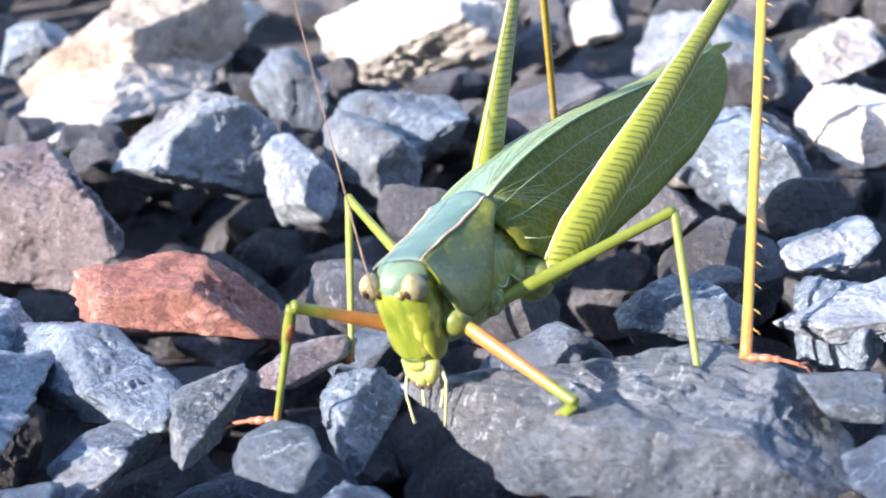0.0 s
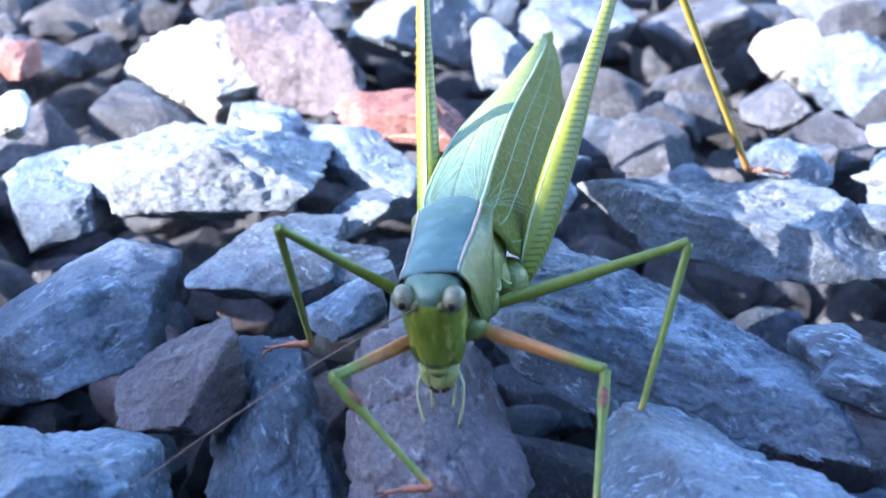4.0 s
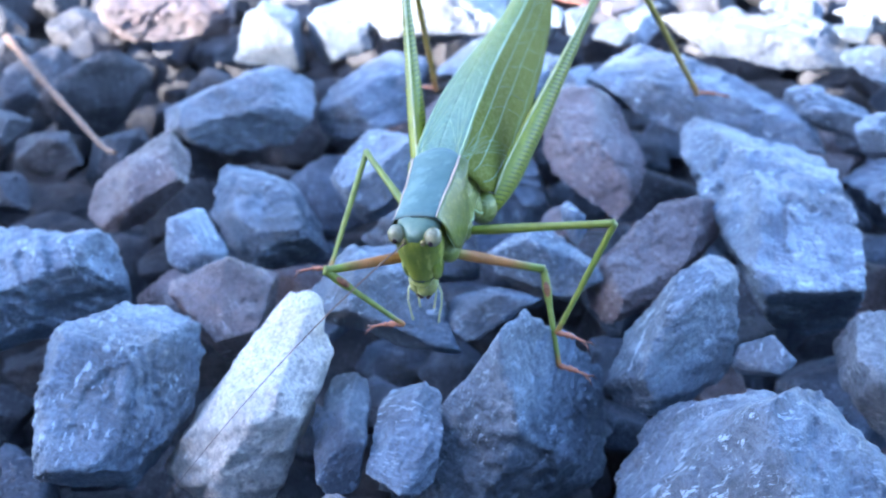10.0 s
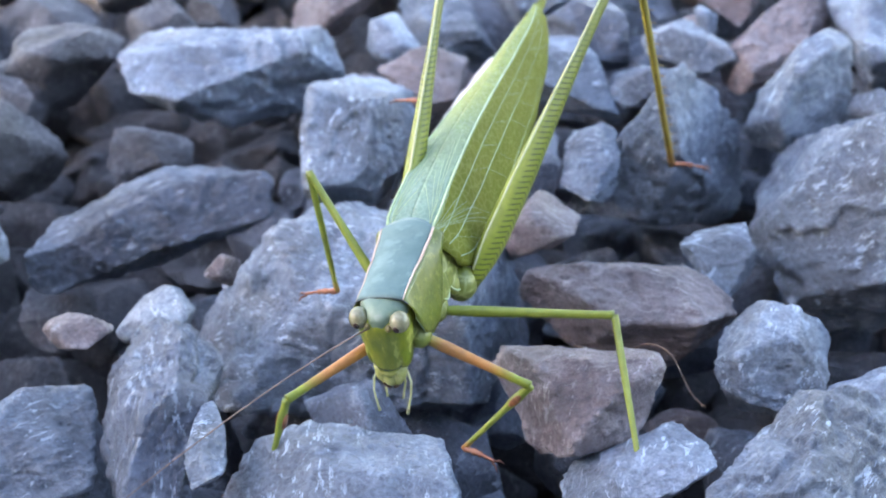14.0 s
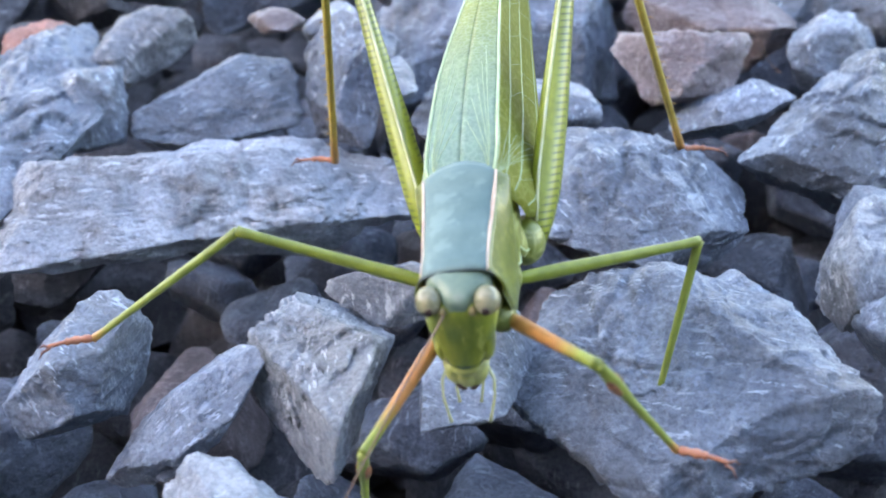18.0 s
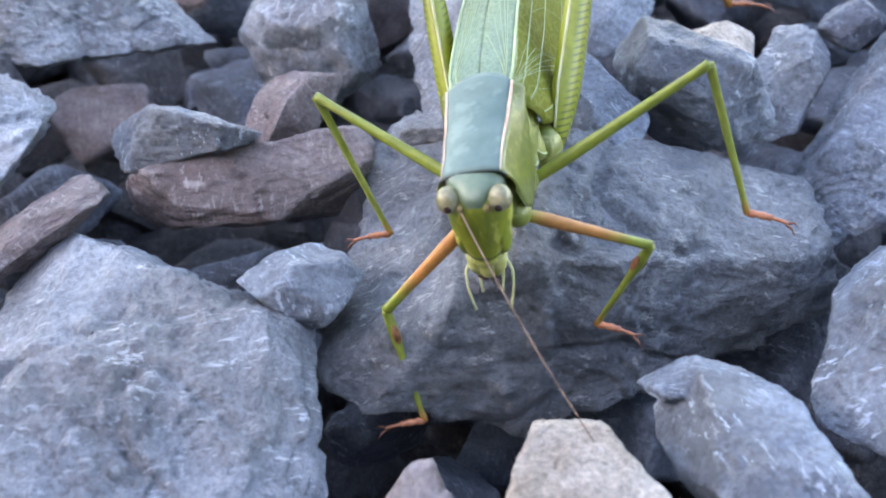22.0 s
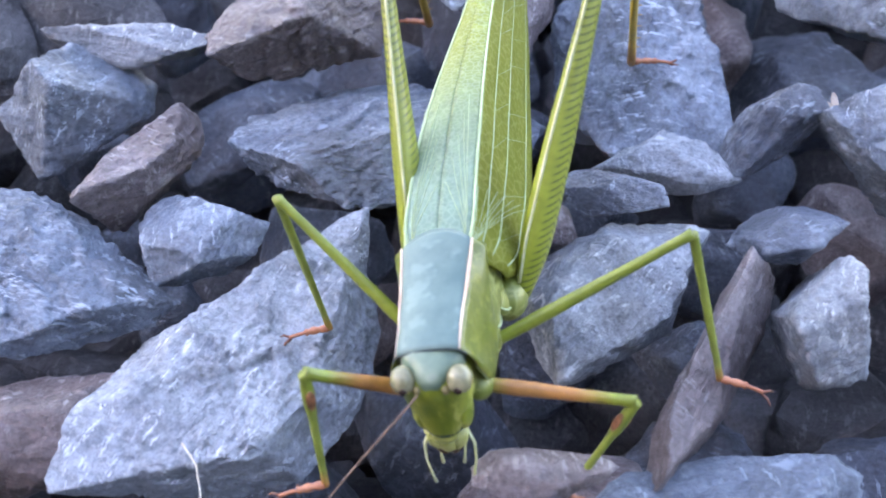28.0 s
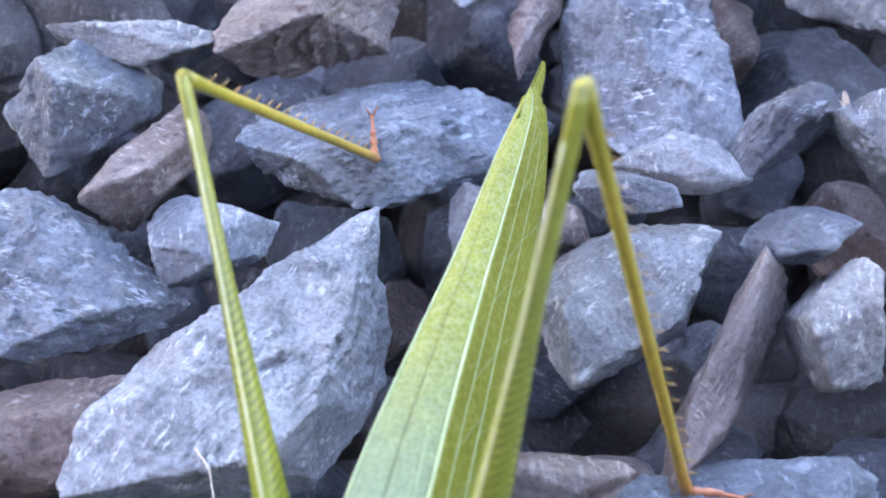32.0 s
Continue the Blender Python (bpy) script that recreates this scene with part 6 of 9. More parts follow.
        (30, pose(-0.00150, -0.00100, -0.00340, 7.8, -8.2, 53.6)), (30.6, pose(-0.00150, -0.00100, -0.00340, 7.8, -7.8, 50.6)), (31, pose(-0.00150, -0.00100, -0.00340, 7.4, -7.8, 49.8)),
        (31.5, pose(-0.00150, -0.00100, -0.00340, 7.4, -7.9, 49.8)), (32, pose(-0.00150, -0.00100, -0.00340, 7.4, -8.0, 49.9)),
    ])
    walk(LEG["FR"][1], [
        (0, pose(-0.00747, 0.00058, -0.00800, -150.0, -12.5, 84.7)), (0.5, pose(-0.00847, -0.00024, -0.00658, -142.3, -6.2, 77.5)), (1, pose(-0.00904, -0.00111, -0.00495, -135.2, 1.8, 72.3)),
        (1.5, pose(-0.00593, 0.00526, -0.00410, 168.1, -66.8, -155.2)), (2, pose(-0.00743, 0.00379, -0.00451, -132.5, -59.6, 137.0)), (2.5, pose(-0.00852, 0.00207, -0.00418, -111.3, -34.7, 107.8)),
        (3, pose(-0.00911, 0.00013, -0.00378, -109.2, -6.1, 94.6)), (3.5, pose(-0.00908, 0.00012, -0.00415, -118.3, -52.7, 114.8)), (4, pose(-0.00852, 0.00162, -0.00519, -113.3, -51.8, 110.7)),
        (4.5, pose(-0.00752, 0.00296, -0.00611, -108.7, -50.6, 107.2)), (5, pose(-0.00616, 0.00405, -0.00687, -104.7, -49.1, 104.2)), (5.5, pose(-0.00451, 0.00484, -0.00742, -100.9, -47.4, 101.3)),
        (6, pose(-0.00612, 0.00428, -0.00658, -96.4, -52.0, 100.3)), (6.5, pose(-0.00755, 0.00076, -0.00783, -98.3, -61.0, 106.9)), (7, pose(-0.00734, -0.00324, -0.00789, -108.9, -69.4, 122.1)),
        (7.5, pose(-0.00812, -0.00191, -0.00722, -112.2, -68.9, 129.3)), (8, pose(-0.00584, 0.00509, -0.00523, -100.5, -41.1, 107.2)), (8.5, pose(-0.00794, 0.00211, -0.00625, -109.4, -26.1, 99.1)),
        (9, pose(-0.00849, -0.00163, -0.00658, -121.0, -11.1, 92.9)), (9.5, pose(-0.00786, -0.00278, -0.00736, -107.2, -23.8, 101.3)), (10, pose(-0.00699, -0.00387, -0.00798, -95.9, -38.4, 109.4)),
        (10.5, pose(-0.00538, 0.00436, -0.00734, -143.2, -34.2, 102.4)), (11, pose(-0.00441, 0.00028, -0.01041, -117.4, -25.1, 96.2)), (11.5, pose(-0.00690, -0.00084, -0.00889, -106.2, -7.3, 89.5)),
        (12, pose(-0.00850, -0.00198, -0.00646, -96.8, 11.2, 86.6)), (12.5, pose(-0.00754, 0.00239, -0.00677, -105.8, -8.9, 87.7)), (13, pose(-0.00454, 0.00561, -0.00593, -114.3, -29.9, 90.2)),
        (13.5, pose(-0.00766, 0.00085, -0.00764, -138.2, -6.8, 73.4)), (14, pose(-0.00810, -0.00031, -0.00731, -137.7, -18.1, 87.5)), (14.5, pose(-0.00836, -0.00147, -0.00687, -140.6, -29.2, 102.8)),
        (15, pose(-0.00843, -0.00263, -0.00634, -147.6, -39.6, 120.5)), (15.5, pose(-0.00831, -0.00374, -0.00572, -159.6, -48.3, 142.3)), (16, pose(-0.00605, 0.00512, -0.00445, -104.4, 4.5, 88.4)),
        (16.5, pose(-0.00702, 0.00164, -0.00808, -125.9, -1.0, 88.1)), (17, pose(-0.00838, 0.00078, -0.00637, -120.1, 6.8, 81.6)), (17.5, pose(-0.00702, -0.00271, -0.00849, -134.3, 9.9, 81.4)),
        (18, pose(-0.00629, 0.00470, -0.00144, -71.2, 6.9, 77.9)), (18.5, pose(-0.00706, 0.00237, -0.00753, -77.4, -9.6, 72.3)), (19, pose(-0.00502, 0.00046, -0.01009, 54.0, -59.0, -51.3)),
        (19.5, pose(-0.00733, 0.00258, -0.00694, -52.8, -65.4, 8.6)), (20, pose(-0.00769, 0.00351, -0.00261, -111.9, -34.8, 19.7)), (20.5, pose(-0.00624, 0.00504, -0.00396, -88.4, -25.7, 20.8)),
        (21, pose(-0.00429, 0.00594, -0.00525, -65.1, -17.8, 23.2)), (21.5, pose(-0.00714, 0.00279, -0.00702, -104.1, -46.7, 26.1)), (22, pose(-0.00767, -0.00155, -0.00798, -108.1, -32.7, 31.6)),
        (22.5, pose(-0.00718, 0.00298, -0.00675, -98.1, -33.2, 36.7)), (23, pose(-0.00455, 0.00602, -0.00426, -84.8, -35.0, 35.6)), (23.5, pose(-0.00796, 0.00300, -0.00461, -101.9, -29.7, 38.9)),
        (24, pose(-0.00911, -0.00141, -0.00453, -118.6, -21.5, 43.2)), (24.5, pose(-0.00848, 0.00215, -0.00419, -121.0, -22.9, 47.6)), (25, pose(-0.00631, 0.00501, -0.00367, -122.1, -26.3, 48.4)),
        (25.5, pose(-0.00761, 0.00367, -0.00378, -89.0, -23.2, 48.2)), (26, pose(-0.00855, 0.00206, -0.00387, -57.1, -21.7, 51.2)), (26.5, pose(-0.00566, 0.00221, -0.00902, 23.7, -52.1, -23.3)),
        (27, pose(-0.00715, 0.00167, -0.00790, -16.9, -60.1, -7.5)), (27.5, pose(-0.00827, 0.00096, -0.00649, -65.4, -56.5, 18.5)), (28, pose(-0.00897, 0.00012, -0.00489, -99.2, -42.1, 30.5)),
        (28.5, pose(-0.00919, -0.00079, -0.00319, -121.9, -23.1, 30.2)), (29, pose(-0.00793, 0.00318, -0.00403, -110.4, -16.5, 31.2)), (29.6, pose(-0.00810, 0.00288, -0.00256, -80.5, -10.6, 34.1)),
        (30, pose(-0.00773, 0.00341, -0.00237, -73.1, -11.9, 36.3)), (30.6, pose(-0.00749, 0.00373, -0.00237, -68.8, -12.7, 37.9)), (31, pose(-0.00742, 0.00383, -0.00242, -67.7, -13.6, 39.1)),
        (31.5, pose(-0.00742, 0.00382, -0.00242, -67.9, -14.3, 40.2)), (32, pose(-0.00743, 0.00381, -0.00242, -68.1, -14.9, 41.2)),
    ])
    walk(LEG["FR"][2], [
        (0, pose(-0.00084, 0.00079, -0.01171, -23.6, -9.4, 86.1)), (0.5, pose(-0.00249, -0.00106, -0.01120, -18.7, -11.4, 82.0)), (1, pose(-0.00395, -0.00292, -0.01030, -13.7, -13.1, 77.6)),
        (1.5, pose(-0.00774, 0.01262, -0.00349, -12.8, -12.7, 75.5)), (2, pose(-0.00745, 0.01084, -0.00735, -14.1, -13.2, 78.8)), (2.5, pose(-0.00712, 0.00675, -0.01000, -14.8, -11.1, 77.4)),
        (3, pose(-0.00668, 0.00109, -0.01092, -15.5, -9.1, 75.9)), (3.5, pose(-0.00804, 0.00646, -0.00820, -17.1, -10.0, 75.3)), (4, pose(-0.00766, 0.00781, -0.00950, -16.7, -10.8, 75.5)),
        (4.5, pose(-0.00684, 0.00899, -0.01068, -16.2, -11.5, 75.7)), (5, pose(-0.00565, 0.00991, -0.01169, -15.8, -12.3, 75.9)), (5.5, pose(-0.00418, 0.01051, -0.01247, -15.4, -13.1, 76.1)),
        (6, pose(-0.00635, 0.01029, -0.01122, -16.1, -13.6, 76.4)), (6.5, pose(-0.00842, 0.00737, -0.01148, -16.1, -13.1, 76.3)), (7, pose(-0.00883, 0.00377, -0.01042, -16.2, -12.6, 76.1)),
        (7.5, pose(-0.01005, 0.00499, -0.00976, -17.1, -12.2, 76.1)), (8, pose(-0.00597, 0.01019, -0.01086, -17.5, -12.1, 76.1)), (8.5, pose(-0.00595, 0.00562, -0.01269, -16.9, -12.9, 76.3)),
        (9, pose(-0.00464, -0.00017, -0.01297, -16.3, -13.8, 76.5)), (9.5, pose(-0.00624, 0.00053, -0.01400, -14.5, -14.9, 76.5)), (10, pose(-0.00781, 0.00082, -0.01390, -12.7, -15.9, 76.4)),
        (10.5, pose(0.00001, 0.00816, -0.01111, -13.8, -13.9, 76.0)), (11, pose(-0.00125, 0.00350, -0.01652, -14.9, -16.8, 77.2)), (11.5, pose(-0.00477, 0.00008, -0.01613, -14.7, -18.0, 77.6)),
        (12, pose(-0.00769, -0.00350, -0.01386, -14.5, -19.2, 77.9)), (12.5, pose(-0.00543, 0.00343, -0.01399, -15.8, -17.5, 77.6)), (13, pose(-0.00143, 0.00907, -0.01194, -17.0, -15.8, 77.3)),
        (13.5, pose(-0.00206, -0.00020, -0.01267, -12.4, -12.6, 75.4)), (14, pose(-0.00241, 0.00104, -0.01217, -14.2, -11.7, 75.4)), (14.5, pose(-0.00315, 0.00212, -0.01108, -16.0, -10.7, 75.3)),
        (15, pose(-0.00422, 0.00286, -0.00948, -17.7, -9.8, 75.2)), (15.5, pose(-0.00551, 0.00310, -0.00748, -19.5, -8.9, 75.1)), (16, pose(-0.00418, 0.00449, -0.01178, -22.3, -8.0, 75.0)),
        (16.5, pose(-0.00256, 0.00160, -0.01424, -24.2, -2.4, 72.6)), (17, pose(-0.00472, -0.00054, -0.01291, -21.4, -10.9, 76.1)), (17.5, pose(-0.00191, -0.00443, -0.01385, -14.8, -14.4, 76.4)),
        (18, pose(-0.00886, 0.00437, -0.00858, -15.0, -13.7, 76.2)), (18.5, pose(-0.00827, 0.00406, -0.01484, -17.8, -7.1, 74.3)), (19, pose(-0.00483, 0.00737, -0.00692, -14.2, -10.7, 75.1)),
        (19.5, pose(-0.00258, 0.00796, -0.00946, -14.9, -10.0, 75.0)), (20, pose(-0.00295, 0.00219, -0.00840, -15.5, -9.4, 74.9)), (20.5, pose(-0.00323, 0.00640, -0.01081, -16.3, -9.1, 74.9)),
        (21, pose(-0.00361, 0.00971, -0.01181, -17.1, -8.9, 74.9)), (21.5, pose(-0.00151, 0.00348, -0.01207, -18.3, -9.2, 75.1)), (22, pose(-0.00311, -0.00152, -0.01406, -19.8, -11.1, 76.0)),
        (22.5, pose(-0.00323, 0.00458, -0.01305, -19.9, -10.6, 75.9)), (23, pose(-0.00142, 0.00910, -0.01046, -20.1, -10.2, 75.7)), (23.5, pose(-0.00411, 0.00410, -0.01107, -19.6, -9.6, 75.4)),
        (24, pose(-0.00483, -0.00240, -0.01074, -19.2, -9.0, 75.2)), (24.5, pose(-0.00388, 0.00138, -0.01019, -19.1, -9.6, 75.4)), (25, pose(-0.00139, 0.00446, -0.00945, -19.1, -10.2, 75.6)),
        (25.5, pose(-0.00571, 0.00599, -0.01077, -19.3, -10.6, 75.7)), (26, pose(-0.01029, 0.00649, -0.00980, -19.5, -11.0, 75.9)), (26.5, pose(-0.00513, 0.00956, -0.00714, -20.8, -8.2, 75.0)),
        (27, pose(-0.00430, 0.00863, -0.00900, -20.9, -7.1, 74.6)), (27.5, pose(-0.00382, 0.00579, -0.01030, -20.9, -6.1, 74.2)), (28, pose(-0.00402, 0.00163, -0.01046, -21.0, -5.0, 73.7)),
        (28.5, pose(-0.00498, -0.00299, -0.00913, -21.1, -4.0, 73.3)), (29, pose(-0.00483, 0.00197, -0.01086, -17.2, -5.9, 73.9)), (29.6, pose(-0.00766, 0.00470, -0.00993, -18.1, -6.1, 74.0)),
        (30, pose(-0.00783, 0.00607, -0.00948, -13.8, -11.0, 75.2)), (30.6, pose(-0.00795, 0.00686, -0.00928, -14.4, -4.1, 73.3)), (31, pose(-0.00795, 0.00711, -0.00925, -14.4, -3.2, 73.1)),
        (31.5, pose(-0.00794, 0.00712, -0.00924, -13.8, -4.4, 73.4)), (32, pose(-0.00793, 0.00713, -0.00924, -13.3, -5.6, 73.7)),
    ])
    walk(LEG["ML"][0], [
        (0, pose(0.00180, -0.00420, -0.00400, 33.0, 13.5, -114.4)), (0.5, pose(0.00180, -0.00420, -0.00400, 28.3, 20.7, -127.7)), (1, pose(0.00180, -0.00420, -0.00400, 21.5, 26.2, -142.5)),
        (1.5, pose(0.00180, -0.00420, -0.00400, 27.5, 26.9, -146.5)), (2, pose(0.00180, -0.00420, -0.00400, 88.6, -29.6, -110.8)), (2.5, pose(0.00180, -0.00420, -0.00400, 92.1, -31.8, -107.2)),
        (3, pose(0.00180, -0.00420, -0.00400, 95.6, -34.5, -104.0)), (3.5, pose(0.00180, -0.00420, -0.00400, 71.0, -35.9, -100.2)), (4, pose(0.00180, -0.00420, -0.00400, 66.4, -30.1, -99.6)),
        (4.5, pose(0.00180, -0.00420, -0.00400, 62.6, -24.3, -99.8)), (5, pose(0.00180, -0.00420, -0.00400, 59.3, -18.6, -100.7)), (5.5, pose(0.00180, -0.00420, -0.00400, 56.2, -12.9, -102.2)),
        (6, pose(0.00180, -0.00420, -0.00400, 79.2, -25.6, -93.9)), (6.5, pose(0.00180, -0.00420, -0.00400, 84.4, -22.6, -92.0)), (7, pose(0.00180, -0.00420, -0.00400, 89.8, -20.1, -90.3)),
        (7.5, pose(0.00180, -0.00420, -0.00400, 59.3, 14.2, -100.4)), (8, pose(0.00180, -0.00420, -0.00400, 23.2, 21.2, -109.4)), (8.5, pose(0.00180, -0.00420, -0.00400, 27.8, 21.8, -114.6)),
        (9, pose(0.00180, -0.00420, -0.00400, 32.0, 22.0, -120.6)), (9.5, pose(0.00180, -0.00420, -0.00400, 20.6, 24.2, -129.0)), (10, pose(0.00180, -0.00420, -0.00400, 8.8, 25.5, -137.4)),
        (10.5, pose(0.00180, -0.00420, -0.00400, 47.9, 6.5, -102.3)), (11, pose(0.00180, -0.00420, -0.00400, 36.1, -23.9, -65.5)), (11.5, pose(0.00180, -0.00420, -0.00400, 31.2, -7.2, -88.1)),
        (12, pose(0.00180, -0.00420, -0.00400, 20.9, 4.9, -112.8)), (12.5, pose(0.00180, -0.00420, -0.00400, 21.0, 5.0, -112.1)), (13, pose(0.00180, -0.00420, -0.00400, 21.1, 5.2, -111.4)),
        (13.5, pose(0.00180, -0.00420, -0.00400, 40.1, 11.7, -124.7)), (14, pose(0.00180, -0.00420, -0.00400, 45.0, 10.5, -124.6)), (14.5, pose(0.00180, -0.00420, -0.00400, 49.9, 9.6, -124.4)),
        (15, pose(0.00180, -0.00420, -0.00400, 54.9, 8.9, -124.1)), (15.5, pose(0.00180, -0.00420, -0.00400, 59.8, 8.3, -123.6)), (16, pose(0.00180, -0.00420, -0.00400, 34.5, -4.0, -109.4)),
        (16.5, pose(0.00180, -0.00420, -0.00400, 44.8, -0.6, -113.0)), (17, pose(0.00180, -0.00420, -0.00400, 21.6, 12.7, -135.4)), (17.5, pose(0.00180, -0.00420, -0.00400, 8.9, 14.8, -142.1)),
        (18, pose(0.00180, -0.00420, -0.00400, 22.7, 4.1, -98.9)), (18.5, pose(0.00180, -0.00420, -0.00400, 23.9, -0.2, -82.5)), (19, pose(0.00180, -0.00420, -0.00400, 12.0, 10.4, -110.6)),
        (19.5, pose(0.00180, -0.00420, -0.00400, 20.2, 12.4, -119.6)), (20, pose(0.00180, -0.00420, -0.00400, 27.9, 14.3, -129.1)), (20.5, pose(0.00180, -0.00420, -0.00400, 24.4, 5.8, -112.5)),
        (21, pose(0.00180, -0.00420, -0.00400, 18.8, -0.2, -95.0)), (21.5, pose(0.00180, -0.00420, -0.00400, 36.0, 0.0, -93.9)), (22, pose(0.00180, -0.00420, -0.00400, 22.8, 12.1, -117.1)),
        (22.5, pose(0.00180, -0.00420, -0.00400, 19.3, 10.9, -115.9)), (23, pose(0.00180, -0.00420, -0.00400, 15.9, 10.2, -114.4)), (23.5, pose(0.00180, -0.00420, -0.00400, 20.5, 12.9, -127.5)),
        (24, pose(0.00180, -0.00420, -0.00400, 24.0, 15.7, -141.0)), (24.5, pose(0.00180, -0.00420, -0.00400, 48.5, 3.5, -124.8)), (25, pose(0.00180, -0.00420, -0.00400, 68.9, -12.9, -112.5)),
        (25.5, pose(0.00180, -0.00420, -0.00400, 67.5, -3.6, -115.0)), (26, pose(0.00180, -0.00420, -0.00400, 65.8, 5.4, -118.4)), (26.5, pose(0.00180, -0.00420, -0.00400, 49.2, 0.4, -113.6)),
        (27, pose(0.00180, -0.00420, -0.00400, 47.0, 3.7, -115.7)), (27.5, pose(0.00180, -0.00420, -0.00400, 44.7, 6.4, -118.4)), (28, pose(0.00180, -0.00420, -0.00400, 42.2, 8.5, -121.7)),
        (28.5, pose(0.00180, -0.00420, -0.00400, 39.5, 10.1, -125.4)), (29, pose(0.00180, -0.00420, -0.00400, 23.1, 18.5, -139.3)), (29.6, pose(0.00180, -0.00420, -0.00400, 45.0, 0.1, -111.3)),
        (30, pose(0.00180, -0.00420, -0.00400, 45.1, -8.8, -100.5)), (30.6, pose(0.00180, -0.00420, -0.00400, 45.9, -12.1, -95.0)), (31, pose(0.00180, -0.00420, -0.00400, 45.9, -12.3, -92.5)),
        (31.5, pose(0.00180, -0.00420, -0.00400, 45.2, -11.4, -91.3)), (32, pose(0.00180, -0.00420, -0.00400, 44.6, -10.5, -90.1)),
    ])
    walk(LEG["ML"][1], [
        (0, pose(0.01005, -0.00957, 0.00214, -94.8, 40.3, -91.1)), (0.5, pose(0.00869, -0.01199, 0.00114, -84.3, 49.5, -92.0)), (1, pose(0.00689, -0.01390, -0.00018, -72.4, 58.9, -90.9)),
        (1.5, pose(0.00545, -0.01412, 0.00078, -71.9, 57.2, -93.7)), (2, pose(0.00410, 0.00105, 0.00608, -73.3, 6.5, -106.1)), (2.5, pose(0.00320, 0.00177, 0.00585, -70.4, -5.9, -106.3)),
        (3, pose(0.00228, 0.00242, 0.00551, -67.7, -18.0, -108.4)), (3.5, pose(0.00667, 0.00145, 0.00488, -71.8, -21.2, -107.0)), (4, pose(0.00726, 0.00030, 0.00520, -74.5, -14.8, -102.5)),
        (4.5, pose(0.00778, -0.00092, 0.00539, -76.3, -8.1, -98.6)), (5, pose(0.00821, -0.00218, 0.00545, -77.3, -1.3, -95.1)), (5.5, pose(0.00857, -0.00346, 0.00539, -77.7, 5.7, -92.1)),
        (6, pose(0.00431, 0.00056, 0.00628, -69.8, -5.3, -92.4)), (6.5, pose(0.00309, 0.00020, 0.00666, -64.0, -7.5, -90.9)), (7, pose(0.00185, -0.00022, 0.00690, -58.2, -9.7, -90.3)),
        (7.5, pose(0.00718, -0.00768, 0.00567, -61.3, 7.3, -82.9)), (8, pose(0.01131, -0.00929, 0.00027, -77.3, 48.0, -67.9)), (8.5, pose(0.01029, -0.01030, 0.00103, -81.4, 20.0, -79.0)),
        (9, pose(0.00910, -0.01119, 0.00170, -77.8, -7.4, -89.7)), (9.5, pose(0.00919, -0.01233, -0.00028, -73.3, 24.3, -86.2)), (10, pose(0.00899, -0.01316, -0.00240, -64.7, 55.2, -75.6)),
        (10.5, pose(0.00920, -0.00680, 0.00455, -46.1, 16.0, -105.7)), (11, pose(0.00918, 0.00221, 0.00225, -49.7, 28.7, -84.9)), (11.5, pose(0.01169, -0.00312, 0.00196, -58.6, 16.1, -91.8)),
        (12, pose(0.01165, -0.00872, 0.00012, -66.4, 4.5, -99.9)), (12.5, pose(0.01170, -0.00861, 0.00014, -77.3, 13.8, -98.3)), (13, pose(0.01174, -0.00850, 0.00016, -88.5, 22.9, -98.0)),
        (13.5, pose(0.00823, -0.01050, 0.00332, -92.4, 5.4, -101.0)), (14, pose(0.00769, -0.01009, 0.00407, -86.5, 8.0, -103.4)), (14.5, pose(0.00712, -0.00965, 0.00475, -80.7, 11.1, -104.7)),
        (15, pose(0.00650, -0.00916, 0.00537, -74.8, 14.2, -104.9)), (15.5, pose(0.00585, -0.00863, 0.00592, -68.6, 17.2, -104.1)), (16, pose(0.01097, -0.00693, 0.00256, -75.1, 34.0, -96.1)),
        (16.5, pose(0.00941, -0.00733, 0.00418, -75.6, 3.0, -105.0)), (17, pose(0.00870, -0.01254, 0.00017, -67.2, -5.1, -112.0)), (17.5, pose(0.00848, -0.01352, -0.00226, -80.7, 53.7, -96.9)),
        (18, pose(0.01232, -0.00616, 0.00047, -31.8, 48.8, -98.2)), (18.5, pose(0.01231, -0.00280, 0.00071, -91.7, 50.5, -91.6)), (19, pose(0.01227, -0.00860, -0.00163, -97.7, 57.8, -92.7)),
        (19.5, pose(0.01084, -0.01032, -0.00008, -95.1, 25.4, -91.4)), (20, pose(0.00892, -0.01170, 0.00126, -91.6, -6.9, -94.9)), (20.5, pose(0.01137, -0.00869, 0.00077, -86.1, 5.3, -96.8)),
        (21, pose(0.01274, -0.00515, -0.00025, -80.3, 17.3, -94.5)), (21.5, pose(0.01116, -0.00485, 0.00282, -95.9, 15.4, -93.3)), (22, pose(0.01089, -0.00991, 0.00040, -99.8, 13.2, -95.8)),
        (22.5, pose(0.01133, -0.00963, -0.00023, -94.5, 16.1, -98.3)), (23, pose(0.01172, -0.00933, -0.00087, -89.2, 19.4, -100.1)), (23.5, pose(0.00987, -0.01153, -0.00003, -84.7, 0.7, -104.8)),
        (24, pose(0.00748, -0.01324, 0.00054, -76.7, -16.7, -113.0)), (24.5, pose(0.00781, -0.00903, 0.00467, -75.5, -1.4, -111.1)), (25, pose(0.00659, -0.00357, 0.00655, -73.2, 12.6, -104.1)),
        (25.5, pose(0.00611, -0.00547, 0.00669, -66.5, 14.3, -101.6)), (26, pose(0.00551, -0.00734, 0.00653, -60.0, 16.1, -100.1)), (26.5, pose(0.00872, -0.00729, 0.00478, -79.1, 30.8, -92.4)),
